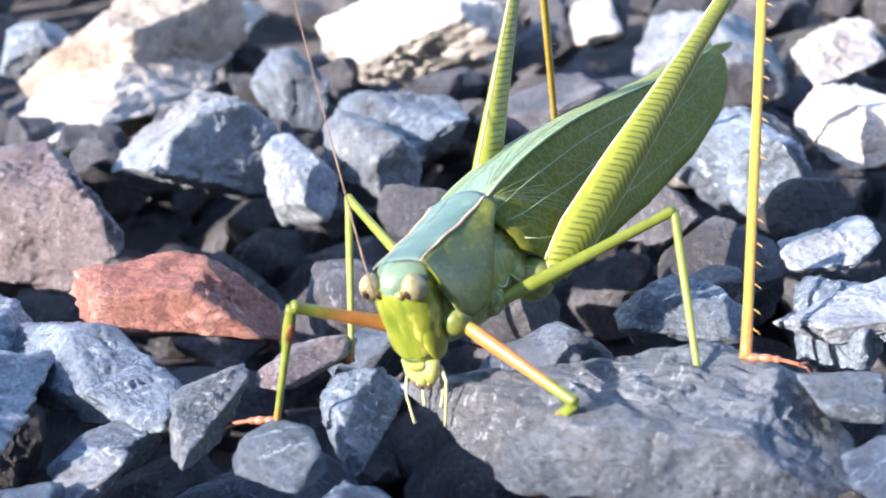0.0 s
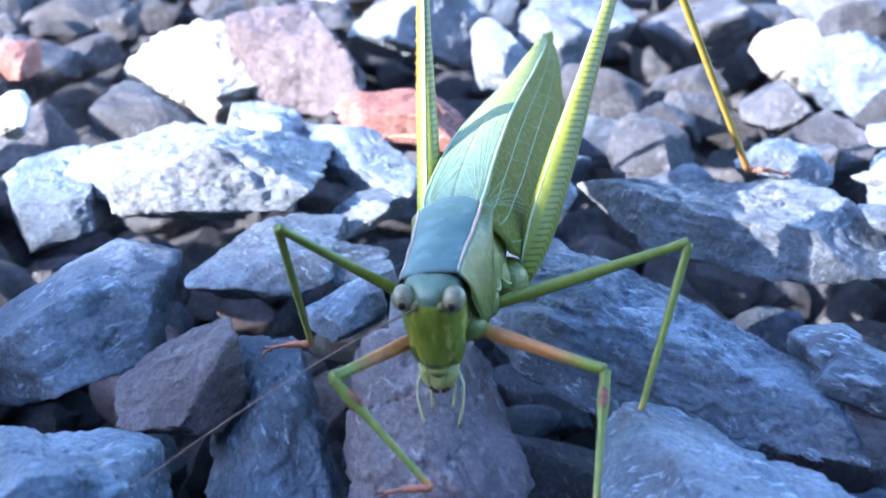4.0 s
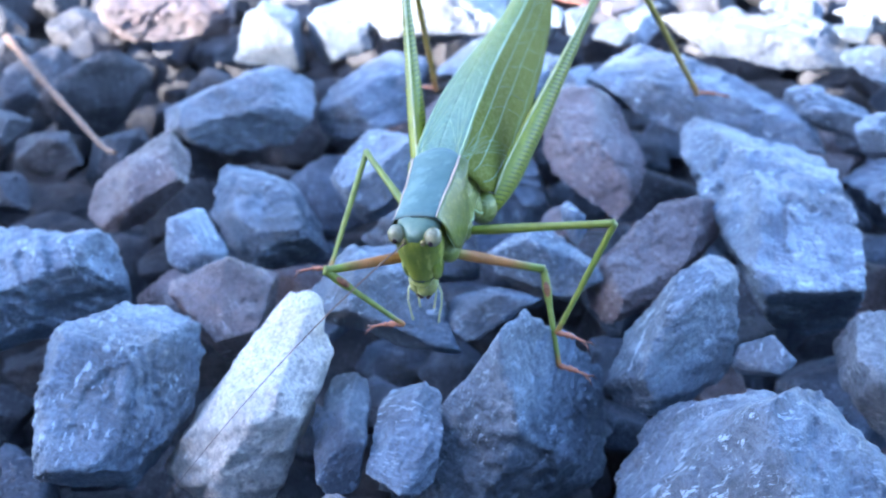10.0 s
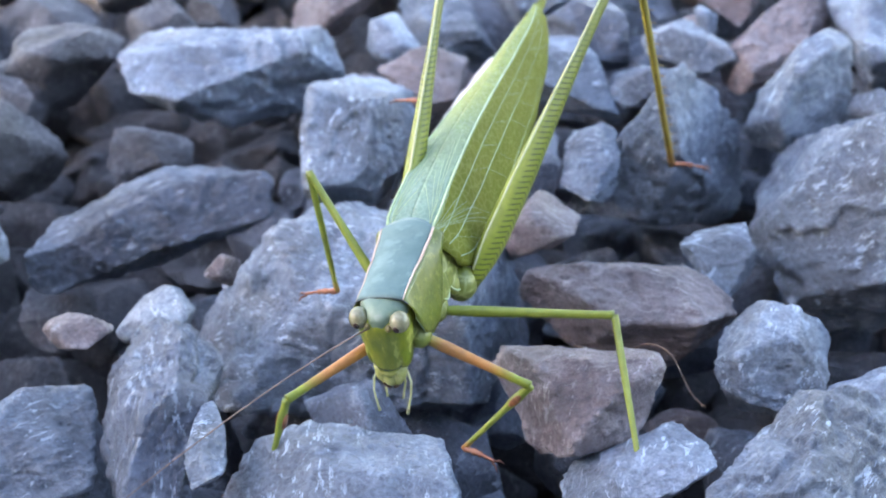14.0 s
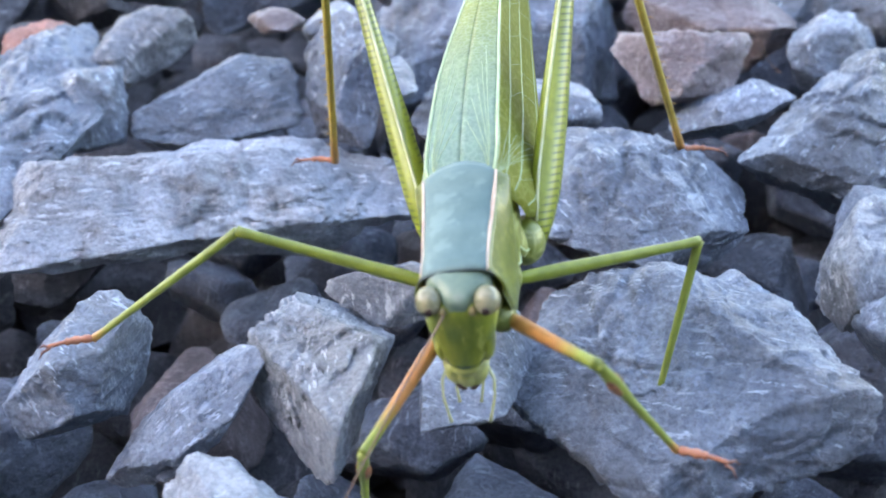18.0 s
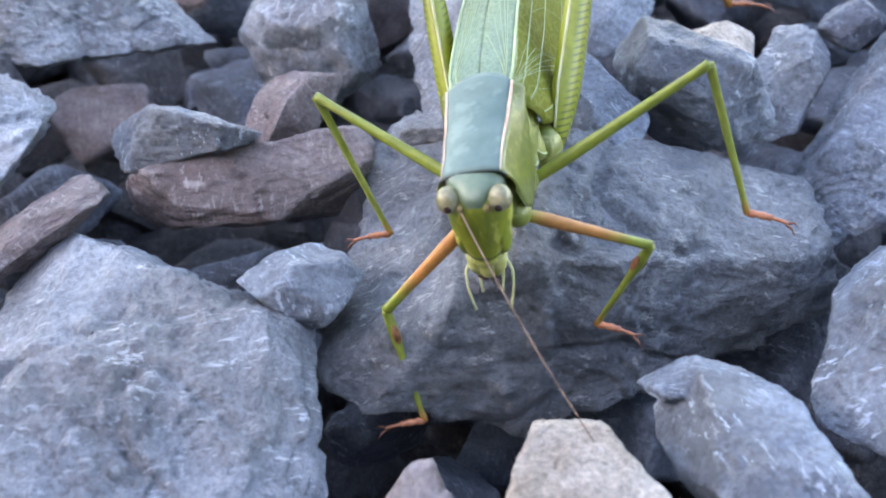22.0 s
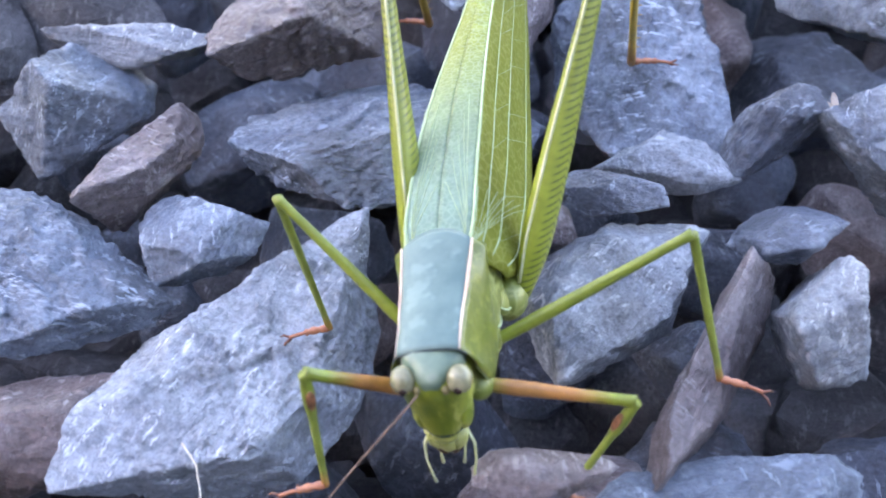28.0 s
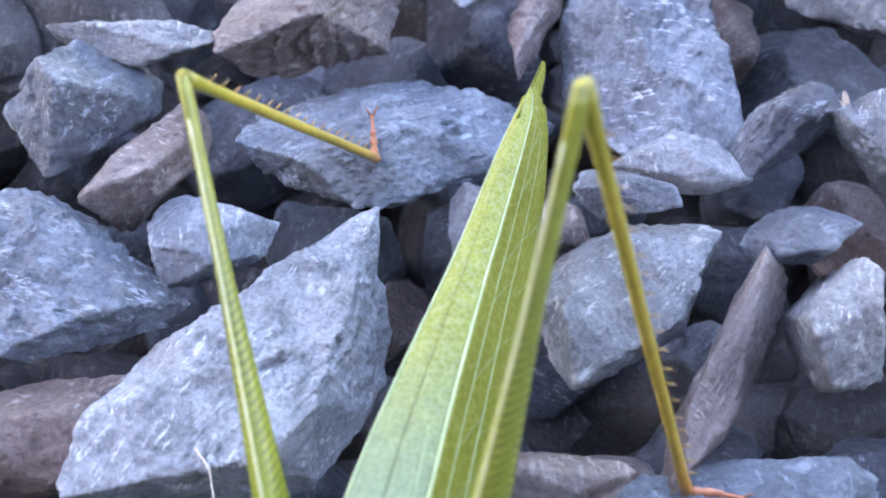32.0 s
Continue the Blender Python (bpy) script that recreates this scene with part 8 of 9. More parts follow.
    walk(LEG["MR"][2], [
        (0, pose(-0.00970, -0.00723, -0.01264, -23.6, -9.4, 86.1)), (0.5, pose(-0.01112, -0.00534, -0.01143, -18.7, -11.4, 82.0)), (1, pose(-0.01005, -0.00254, -0.00987, -13.7, -13.1, 77.6)),
        (1.5, pose(-0.01187, -0.00174, -0.00764, -12.8, -12.7, 75.5)), (2, pose(-0.01066, -0.01053, -0.01191, -14.1, -13.2, 78.8)), (2.5, pose(-0.01068, -0.00487, -0.01196, -14.8, -11.1, 77.4)),
        (3, pose(-0.00928, 0.00101, -0.01175, -15.5, -9.1, 75.9)), (3.5, pose(-0.00939, 0.00192, -0.00925, -17.1, -10.0, 75.3)), (4, pose(-0.00913, -0.00095, -0.01066, -16.7, -10.8, 75.5)),
        (4.5, pose(-0.00895, -0.00411, -0.01168, -16.2, -11.5, 75.7)), (5, pose(-0.00883, -0.00743, -0.01224, -15.8, -12.3, 75.9)), (5.5, pose(-0.00877, -0.01080, -0.01230, -15.4, -13.1, 76.1)),
        (6, pose(-0.00975, -0.01247, -0.01342, -16.1, -13.6, 76.4)), (6.5, pose(-0.01189, -0.01022, -0.00968, -16.1, -13.1, 76.3)), (7, pose(-0.01241, -0.00702, -0.00662, -16.2, -12.6, 76.1)),
        (7.5, pose(-0.01075, -0.00185, -0.01248, -17.1, -12.2, 76.1)), (8, pose(-0.01125, -0.00532, -0.01207, -17.5, -12.1, 76.1)), (8.5, pose(-0.01129, -0.00095, -0.01169, -16.9, -12.9, 76.3)),
        (9, pose(-0.01155, 0.00295, -0.01004, -16.3, -13.8, 76.5)), (9.5, pose(-0.00954, 0.00130, -0.01119, -14.5, -14.9, 76.5)), (10, pose(-0.00777, -0.00071, -0.01178, -12.7, -15.9, 76.4)),
        (10.5, pose(-0.00582, -0.00488, -0.01109, -13.8, -13.9, 76.0)), (11, pose(-0.00421, -0.01113, -0.01406, -14.9, -16.8, 77.2)), (11.5, pose(-0.00582, -0.01118, -0.01530, -14.7, -18.0, 77.6)),
        (12, pose(-0.00755, -0.01124, -0.01625, -14.5, -19.2, 77.9)), (12.5, pose(-0.01135, -0.01111, -0.01500, -15.8, -17.5, 77.6)), (13, pose(-0.01481, -0.01073, -0.01292, -17.0, -15.8, 77.3)),
        (13.5, pose(-0.01526, 0.00204, -0.01371, -12.4, -12.6, 75.4)), (14, pose(-0.01479, 0.00197, -0.01291, -14.2, -11.7, 75.4)), (14.5, pose(-0.01428, 0.00186, -0.01207, -16.0, -10.7, 75.3)),
        (15, pose(-0.01372, 0.00172, -0.01119, -17.7, -9.8, 75.2)), (15.5, pose(-0.01312, 0.00155, -0.01027, -19.5, -8.9, 75.1)), (16, pose(-0.01276, -0.00907, -0.01360, -22.3, -8.0, 75.0)),
        (16.5, pose(-0.01301, -0.01149, -0.01099, -24.2, -2.4, 72.6)), (17, pose(-0.00882, -0.00210, -0.01604, -21.4, -10.9, 76.1)), (17.5, pose(-0.01026, 0.00154, -0.01609, -14.8, -14.4, 76.4)),
        (18, pose(-0.00723, -0.00571, -0.01711, -15.0, -13.7, 76.2)), (18.5, pose(-0.00961, -0.00979, -0.01220, -17.8, -7.1, 74.3)), (19, pose(-0.01013, -0.01676, -0.01371, -14.2, -10.7, 75.1)),
        (19.5, pose(-0.00872, -0.00632, -0.01600, -14.9, -10.0, 75.0)), (20, pose(-0.00777, 0.00234, -0.01181, -15.5, -9.4, 74.9)), (20.5, pose(-0.00632, -0.00431, -0.01559, -16.3, -9.1, 74.9)),
        (21, pose(-0.00570, -0.01230, -0.01662, -17.1, -8.9, 74.9)), (21.5, pose(-0.00753, -0.01450, -0.01425, -18.3, -9.2, 75.1)), (22, pose(-0.01279, -0.00601, -0.01111, -19.8, -11.1, 76.0)),
        (22.5, pose(-0.01256, -0.00879, -0.01071, -19.9, -10.6, 75.9)), (23, pose(-0.01224, -0.01153, -0.00988, -20.1, -10.2, 75.7)), (23.5, pose(-0.01318, -0.00671, -0.01218, -19.6, -9.6, 75.4)),
        (24, pose(-0.01348, -0.00179, -0.01350, -19.2, -9.0, 75.2)), (24.5, pose(-0.01524, -0.00666, -0.01307, -19.1, -9.6, 75.4)), (25, pose(-0.01641, -0.01154, -0.01113, -19.1, -10.2, 75.6)),
        (25.5, pose(-0.01305, -0.00864, -0.01187, -19.3, -10.6, 75.7)), (26, pose(-0.00928, -0.00532, -0.01107, -19.5, -11.0, 75.9)), (26.5, pose(-0.00913, -0.01047, -0.01171, -20.8, -8.2, 75.0)),
        (27, pose(-0.01015, -0.00894, -0.01210, -20.9, -7.1, 74.6)), (27.5, pose(-0.01124, -0.00738, -0.01220, -20.9, -6.1, 74.2)), (28, pose(-0.01236, -0.00583, -0.01202, -21.0, -5.0, 73.7)),
        (28.5, pose(-0.01348, -0.00432, -0.01156, -21.1, -4.0, 73.3)), (29, pose(-0.01387, -0.00991, -0.01218, -17.2, -5.9, 73.9)), (29.6, pose(-0.01340, -0.00672, -0.01180, -18.1, -6.1, 74.0)),
        (30, pose(-0.01235, -0.00457, -0.01103, -13.8, -11.0, 75.2)), (30.6, pose(-0.01176, -0.00394, -0.01263, -14.4, -4.1, 73.3)), (31, pose(-0.01157, -0.00346, -0.01237, -14.4, -3.2, 73.1)),
        (31.5, pose(-0.01148, -0.00341, -0.01259, -13.8, -4.4, 73.4)), (32, pose(-0.01139, -0.00335, -0.01281, -13.3, -5.6, 73.7)),
    ])
    walk(LEG["HL"][0], [
        (0, pose(0.00290, -0.00760, -0.00480, 45.7, 12.4, -176.8)), (0.5, pose(0.00290, -0.00760, -0.00480, 45.0, 10.9, -176.2)), (1, pose(0.00290, -0.00760, -0.00480, 44.3, 9.1, -175.8)),
        (1.5, pose(0.00290, -0.00760, -0.00480, 36.4, 6.8, -172.5)), (2, pose(0.00290, -0.00760, -0.00480, 41.7, 6.4, -174.9)), (2.5, pose(0.00290, -0.00760, -0.00480, 42.6, 8.4, -177.0)),
        (3, pose(0.00290, -0.00760, -0.00480, 43.5, 11.1, -178.5)), (3.5, pose(0.00290, -0.00760, -0.00480, 44.5, 7.9, -174.8)), (4, pose(0.00290, -0.00760, -0.00480, 44.3, 7.3, -174.0)),
        (4.5, pose(0.00290, -0.00760, -0.00480, 44.0, 6.6, -173.2)), (5, pose(0.00290, -0.00760, -0.00480, 43.6, 5.9, -172.4)), (5.5, pose(0.00290, -0.00760, -0.00480, 43.3, 5.3, -171.5)),
        (6, pose(0.00290, -0.00760, -0.00480, 38.1, 4.8, -170.8)), (6.5, pose(0.00290, -0.00760, -0.00480, 36.6, 5.2, -172.2)), (7, pose(0.00290, -0.00760, -0.00480, 35.0, 5.3, -173.8)),
        (7.5, pose(0.00290, -0.00760, -0.00480, 32.2, 5.2, -174.0)), (8, pose(0.00290, -0.00760, -0.00480, 30.7, 6.0, -176.3)), (8.5, pose(0.00290, -0.00760, -0.00480, 35.7, 5.0, -174.1)),
        (9, pose(0.00290, -0.00760, -0.00480, 40.6, 4.4, -171.4)), (9.5, pose(0.00290, -0.00760, -0.00480, 39.3, 4.0, -169.8)), (10, pose(0.00290, -0.00760, -0.00480, 37.9, 3.4, -168.4)),
        (10.5, pose(0.00290, -0.00760, -0.00480, 39.1, 3.1, -167.6)), (11, pose(0.00290, -0.00760, -0.00480, 33.9, 3.2, -166.6)), (11.5, pose(0.00290, -0.00760, -0.00480, 35.8, 5.5, -171.1)),
        (12, pose(0.00290, -0.00760, -0.00480, 37.3, 7.4, -176.0)), (12.5, pose(0.00290, -0.00760, -0.00480, 36.9, 7.4, -177.9)), (13, pose(0.00290, -0.00760, -0.00480, 36.5, 7.3, -179.9)),
        (13.5, pose(0.00290, -0.00760, -0.00480, 36.8, 11.2, 177.8)), (14, pose(0.00290, -0.00760, -0.00480, 39.3, 10.6, -179.8)), (14.5, pose(0.00290, -0.00760, -0.00480, 41.7, 9.5, -177.6)),
        (15, pose(0.00290, -0.00760, -0.00480, 44.1, 8.2, -175.6)), (15.5, pose(0.00290, -0.00760, -0.00480, 46.3, 6.8, -173.7)), (16, pose(0.00290, -0.00760, -0.00480, 51.2, 9.8, -178.0)),
        (16.5, pose(0.00290, -0.00760, -0.00480, 46.1, 5.2, -172.9)), (17, pose(0.00290, -0.00760, -0.00480, 41.7, 7.5, -174.2)), (17.5, pose(0.00290, -0.00760, -0.00480, 34.9, 7.8, -174.5)),
        (18, pose(0.00290, -0.00760, -0.00480, 32.3, 4.0, -164.8)), (18.5, pose(0.00290, -0.00760, -0.00480, 42.0, 6.1, -170.2)), (19, pose(0.00290, -0.00760, -0.00480, 42.7, 3.8, -168.4)),
        (19.5, pose(0.00290, -0.00760, -0.00480, 43.1, 4.4, -169.4)), (20, pose(0.00290, -0.00760, -0.00480, 43.6, 5.0, -170.4)), (20.5, pose(0.00290, -0.00760, -0.00480, 39.8, 2.1, -167.2)),
        (21, pose(0.00290, -0.00760, -0.00480, 35.9, -0.6, -163.9)), (21.5, pose(0.00290, -0.00760, -0.00480, 42.9, 4.7, -170.7)), (22, pose(0.00290, -0.00760, -0.00480, 44.5, 5.5, -171.5)),
        (22.5, pose(0.00290, -0.00760, -0.00480, 44.2, 7.1, -173.1)), (23, pose(0.00290, -0.00760, -0.00480, 43.8, 8.5, -174.8)), (23.5, pose(0.00290, -0.00760, -0.00480, 45.0, 7.8, -174.2)),
        (24, pose(0.00290, -0.00760, -0.00480, 46.2, 7.1, -173.5)), (24.5, pose(0.00290, -0.00760, -0.00480, 43.0, 8.9, -175.2)), (25, pose(0.00290, -0.00760, -0.00480, 39.8, 10.7, -177.0)),
        (25.5, pose(0.00290, -0.00760, -0.00480, 39.3, 11.3, -177.6)), (26, pose(0.00290, -0.00760, -0.00480, 38.7, 11.9, -178.2)), (26.5, pose(0.00290, -0.00760, -0.00480, 44.1, 11.8, -178.6)),
        (27, pose(0.00290, -0.00760, -0.00480, 45.3, 10.2, -178.4)), (27.5, pose(0.00290, -0.00760, -0.00480, 46.5, 8.3, -178.6)), (28, pose(0.00290, -0.00760, -0.00480, 47.7, 6.4, -178.9)),
        (28.5, pose(0.00290, -0.00760, -0.00480, 48.9, 4.4, -179.4)), (29, pose(0.00290, -0.00760, -0.00480, 40.4, 1.6, -175.6)), (29.6, pose(0.00290, -0.00760, -0.00480, 36.0, -0.1, -172.2)),
        (30, pose(0.00290, -0.00760, -0.00480, 44.0, 3.2, -176.1)), (30.6, pose(0.00290, -0.00760, -0.00480, 30.1, -5.7, -170.5)), (31, pose(0.00290, -0.00760, -0.00480, 26.4, -8.0, -164.6)),
        (31.5, pose(0.00290, -0.00760, -0.00480, 31.8, -6.7, -164.0)), (32, pose(0.00290, -0.00760, -0.00480, 37.2, -5.3, -163.0)),
    ])
    walk(LEG["HL"][1], [
        (0, pose(-0.00030, -0.02736, 0.01478, -57.8, 24.4, -162.9)), (0.5, pose(0.00048, -0.02760, 0.01465, -59.7, 20.7, -165.4)), (1, pose(0.00127, -0.02782, 0.01450, -61.4, 17.0, -167.7)),
        (1.5, pose(0.00388, -0.03019, 0.01171, -57.8, 14.9, -167.4)), (2, pose(0.00270, -0.02861, 0.01371, -58.0, 10.1, -171.1)), (2.5, pose(0.00120, -0.02833, 0.01395, -57.5, 16.4, -168.3)),
        (3, pose(-0.00029, -0.02799, 0.01412, -56.8, 22.7, -165.3)), (3.5, pose(0.00200, -0.02772, 0.01465, -57.9, 16.3, -167.6)), (4, pose(0.00254, -0.02780, 0.01458, -60.1, 14.9, -167.2)),
        (4.5, pose(0.00308, -0.02788, 0.01451, -62.4, 13.6, -167.0)), (5, pose(0.00362, -0.02795, 0.01442, -64.7, 12.4, -166.7)), (5.5, pose(0.00416, -0.02801, 0.01433, -67.0, 11.2, -166.5)),
        (6, pose(0.00499, -0.02958, 0.01242, -57.4, 9.9, -166.8)), (6.5, pose(0.00446, -0.03008, 0.01182, -53.9, 9.0, -168.5)), (7, pose(0.00392, -0.03056, 0.01120, -50.4, 8.5, -170.5)),
        (7.5, pose(0.00402, -0.03130, 0.01007, -42.1, 9.2, -170.9)), (8, pose(0.00296, -0.03172, 0.00941, -44.7, 9.9, -172.7)), (8.5, pose(0.00383, -0.03037, 0.01147, -53.5, 10.6, -170.7)),
        (9, pose(0.00469, -0.02882, 0.01338, -62.1, 11.0, -167.5)), (9.5, pose(0.00552, -0.02915, 0.01288, -64.8, 9.5, -166.5)), (10, pose(0.00634, -0.02946, 0.01235, -67.7, 8.2, -165.7)),
        (10.5, pose(0.00662, -0.02904, 0.01281, -66.3, 7.0, -165.2)), (11, pose(0.00743, -0.03040, 0.01081, -74.2, 8.3, -163.8)), (11.5, pose(0.00486, -0.03029, 0.01149, -70.4, 10.1, -165.8)),
        (12, pose(0.00228, -0.02997, 0.01203, -66.9, 12.8, -168.8)), (12.5, pose(0.00155, -0.03005, 0.01188, -64.4, 12.7, -171.7)), (13, pose(0.00082, -0.03011, 0.01172, -61.8, 12.7, -174.1)),
        (13.5, pose(-0.00123, -0.02988, 0.01165, -64.2, 25.5, -168.6)), (14, pose(-0.00027, -0.02927, 0.01264, -62.3, 23.2, -169.0)), (14.5, pose(0.00070, -0.02860, 0.01358, -60.1, 20.3, -168.7)),
        (15, pose(0.00167, -0.02788, 0.01447, -58.0, 17.2, -168.2)), (15.5, pose(0.00265, -0.02709, 0.01530, -56.0, 14.0, -167.7)), (16, pose(-0.00021, -0.02526, 0.01670, -57.1, 17.1, -167.1)),
        (16.5, pose(0.00350, -0.02710, 0.01529, -53.3, 11.9, -167.7)), (17, pose(0.00260, -0.02863, 0.01368, -58.9, 15.4, -166.1)), (17.5, pose(0.00295, -0.03067, 0.01107, -102.2, 24.1, -161.3)),
        (18, pose(0.00808, -0.03071, 0.01013, -78.2, 13.2, -158.9)), (18.5, pose(0.00448, -0.02844, 0.01383, -56.2, 9.2, -163.9)), (19, pose(0.00581, -0.02801, 0.01415, -60.6, 6.9, -165.5)),
        (19.5, pose(0.00521, -0.02795, 0.01429, -59.5, 8.0, -165.5)), (20, pose(0.00461, -0.02789, 0.01442, -58.4, 9.3, -165.6)), (20.5, pose(0.00700, -0.02873, 0.01311, -58.0, 5.0, -166.3)),
        (21, pose(0.00935, -0.02935, 0.01161, -57.7, -0.1, -165.9)), (21.5, pose(0.00467, -0.02810, 0.01419, -58.1, 8.5, -164.3)), (22, pose(0.00399, -0.02764, 0.01472, -58.5, 10.4, -165.1)),
        (22.5, pose(0.00292, -0.02783, 0.01456, -58.1, 13.2, -165.4)), (23, pose(0.00185, -0.02798, 0.01437, -57.7, 16.0, -165.7)), (23.5, pose(0.00223, -0.02757, 0.01482, -56.9, 15.0, -166.5)),
        (24, pose(0.00262, -0.02714, 0.01525, -56.0, 13.7, -166.8)), (24.5, pose(0.00166, -0.02824, 0.01408, -55.6, 16.8, -166.2)), (25, pose(0.00072, -0.02924, 0.01283, -55.4, 20.5, -166.3)),
        (25.5, pose(0.00034, -0.02940, 0.01258, -56.1, 22.0, -166.8)), (26, pose(-0.00003, -0.02956, 0.01233, -56.7, 23.4, -167.1)), (26.5, pose(-0.00059, -0.02780, 0.01428, -54.9, 22.6, -167.3)),
        (27, pose(-0.00008, -0.02738, 0.01479, -57.2, 18.6, -169.8)), (27.5, pose(0.00044, -0.02695, 0.01529, -59.3, 14.5, -172.1)), (28, pose(0.00095, -0.02649, 0.01577, -61.3, 10.4, -174.5)),
        (28.5, pose(0.00147, -0.02603, 0.01623, -63.1, 6.4, -176.9)), (29, pose(0.00402, -0.02891, 0.01333, -56.0, 5.3, -174.6)), (29.6, pose(0.00602, -0.03002, 0.01167, -48.6, 2.2, -172.9)),
        (30, pose(0.00317, -0.02778, 0.01461, -48.8, 5.8, -172.1)), (30.6, pose(0.00826, -0.03127, 0.00917, -40.2, -10.6, -178.0)), (31, pose(0.01121, -0.03132, 0.00755, -47.3, -11.9, -170.7)),
        (31.5, pose(0.01110, -0.03000, 0.00987, -51.5, -10.5, -167.5)), (32, pose(0.01092, -0.02847, 0.01206, -55.3, -8.2, -165.4)),
    ])
    walk(LEG["HL"][2], [
        (0, pose(0.01366, -0.03898, -0.00718, 13.6, 6.3, -84.8)), (0.5, pose(0.01252, -0.03933, -0.00837, 9.1, 9.2, -89.2)), (1, pose(0.01130, -0.03960, -0.00944, 4.3, 11.8, -93.9)),
        (1.5, pose(0.01325, -0.04366, -0.01159, 3.4, 11.4, -95.3)), (2, pose(0.00921, -0.04286, -0.01009, 4.7, 11.7, -92.2)), (2.5, pose(0.01096, -0.04192, -0.00912, 5.1, 9.5, -93.3)),
        (3, pose(0.01258, -0.04073, -0.00788, 5.5, 7.2, -94.4)), (3.5, pose(0.01189, -0.04104, -0.00852, 7.3, 7.9, -95.1)), (4, pose(0.01187, -0.04023, -0.00930, 7.0, 8.8, -95.0)),
        (4.5, pose(0.01184, -0.03940, -0.01005, 6.7, 9.6, -94.9)), (5, pose(0.01178, -0.03853, -0.01075, 6.4, 10.5, -94.9)), (5.5, pose(0.01171, -0.03763, -0.01142, 6.1, 11.4, -94.8)),
        (6, pose(0.01252, -0.04360, -0.01122, 6.8, 11.7, -94.7)), (6.5, pose(0.01134, -0.04583, -0.01092, 6.8, 11.2, -94.8)), (7, pose(0.01012, -0.04795, -0.01051, 6.8, 10.8, -94.8)),
        (7.5, pose(0.01041, -0.05169, -0.00878, 7.7, 10.2, -94.8)), (8, pose(0.00893, -0.05138, -0.01034, 8.0, 10.1, -94.7)), (8.5, pose(0.01070, -0.04641, -0.01107, 7.6, 11.0, -94.6)),
        (9, pose(0.01229, -0.04081, -0.01133, 7.1, 12.0, -94.6)), (9.5, pose(0.01249, -0.03995, -0.01256, 5.5, 13.4, -94.8)), (10, pose(0.01268, -0.03902, -0.01374, 3.8, 14.7, -95.0)),
        (10.5, pose(0.01265, -0.03932, -0.01308, 4.6, 12.5, -95.0)), (11, pose(0.01339, -0.03674, -0.01633, 6.2, 15.3, -94.3)), (11.5, pose(0.01179, -0.03841, -0.01493, 6.1, 16.5, -94.1)),
        (12, pose(0.01015, -0.03982, -0.01353, 6.1, 17.8, -94.0)), (12.5, pose(0.00892, -0.04140, -0.01320, 7.1, 15.8, -94.0)), (13, pose(0.00768, -0.04293, -0.01279, 8.1, 13.9, -94.1)),
        (13.5, pose(0.01206, -0.03985, -0.01150, 2.9, 11.4, -95.4)), (14, pose(0.01200, -0.04039, -0.01056, 4.6, 10.2, -95.3)), (14.5, pose(0.01190, -0.04083, -0.00959, 6.2, 8.9, -95.2)),
        (15, pose(0.01179, -0.04118, -0.00862, 7.9, 7.7, -95.1)), (15.5, pose(0.01164, -0.04143, -0.00763, 9.5, 6.4, -95.1)), (16, pose(0.01009, -0.03877, -0.00618, 12.3, 4.9, -95.2)),
        (16.5, pose(0.01173, -0.04275, -0.00706, 13.2, -1.3, -96.7)), (17, pose(0.01244, -0.04136, -0.00984, 11.8, 8.1, -94.6)), (17.5, pose(0.01179, -0.02134, -0.01437, 5.7, 12.8, -94.7)),
        (18, pose(0.01611, -0.03388, -0.01703, 5.8, 12.1, -94.8)), (18.5, pose(0.01250, -0.04265, -0.00954, 7.4, 4.8, -95.5)), (19, pose(0.01219, -0.04083, -0.01050, 4.5, 9.1, -95.3)),
        (19.5, pose(0.01216, -0.04111, -0.01002, 5.0, 8.3, -95.3)), (20, pose(0.01213, -0.04138, -0.00953, 5.5, 7.6, -95.4)), (20.5, pose(0.01261, -0.04289, -0.01098, 6.3, 7.2, -95.3)),
        (21, pose(0.01303, -0.04412, -0.01249, 7.1, 6.8, -95.3)), (21.5, pose(0.01222, -0.04163, -0.00973, 8.3, 6.9, -95.2)), (22, pose(0.01208, -0.04090, -0.00918, 10.2, 8.6, -94.7)),
        (22.5, pose(0.01206, -0.04103, -0.00899, 10.3, 8.1, -94.7)), (23, pose(0.01203, -0.04111, -0.00879, 10.4, 7.6, -94.8)), (23.5, pose(0.01187, -0.04126, -0.00824, 9.8, 7.1, -95.0)),
        (24, pose(0.01171, -0.04139, -0.00769, 9.3, 6.5, -95.1)), (24.5, pose(0.01213, -0.04227, -0.00841, 9.3, 7.2, -95.0)), (25, pose(0.01252, -0.04301, -0.00915, 9.4, 7.8, -94.9)),
        (25.5, pose(0.01262, -0.04285, -0.00935, 9.6, 8.2, -94.8)), (26, pose(0.01270, -0.04268, -0.00953, 9.9, 8.5, -94.7)), (26.5, pose(0.01177, -0.04179, -0.00726, 10.8, 5.4, -95.2)),
        (27, pose(0.01017, -0.04121, -0.00792, 10.7, 4.3, -95.4)), (27.5, pose(0.00850, -0.04051, -0.00844, 10.5, 3.2, -95.7)), (28, pose(0.00678, -0.03969, -0.00881, 10.4, 2.1, -95.9)),
        (28.5, pose(0.00502, -0.03876, -0.00901, 35.0, 0.0, -168.0)), (29, pose(0.00768, -0.04457, -0.01020, 35.0, 0.0, -168.0)), (29.6, pose(0.00918, -0.04863, -0.00969, 35.0, 0.0, -168.0)),
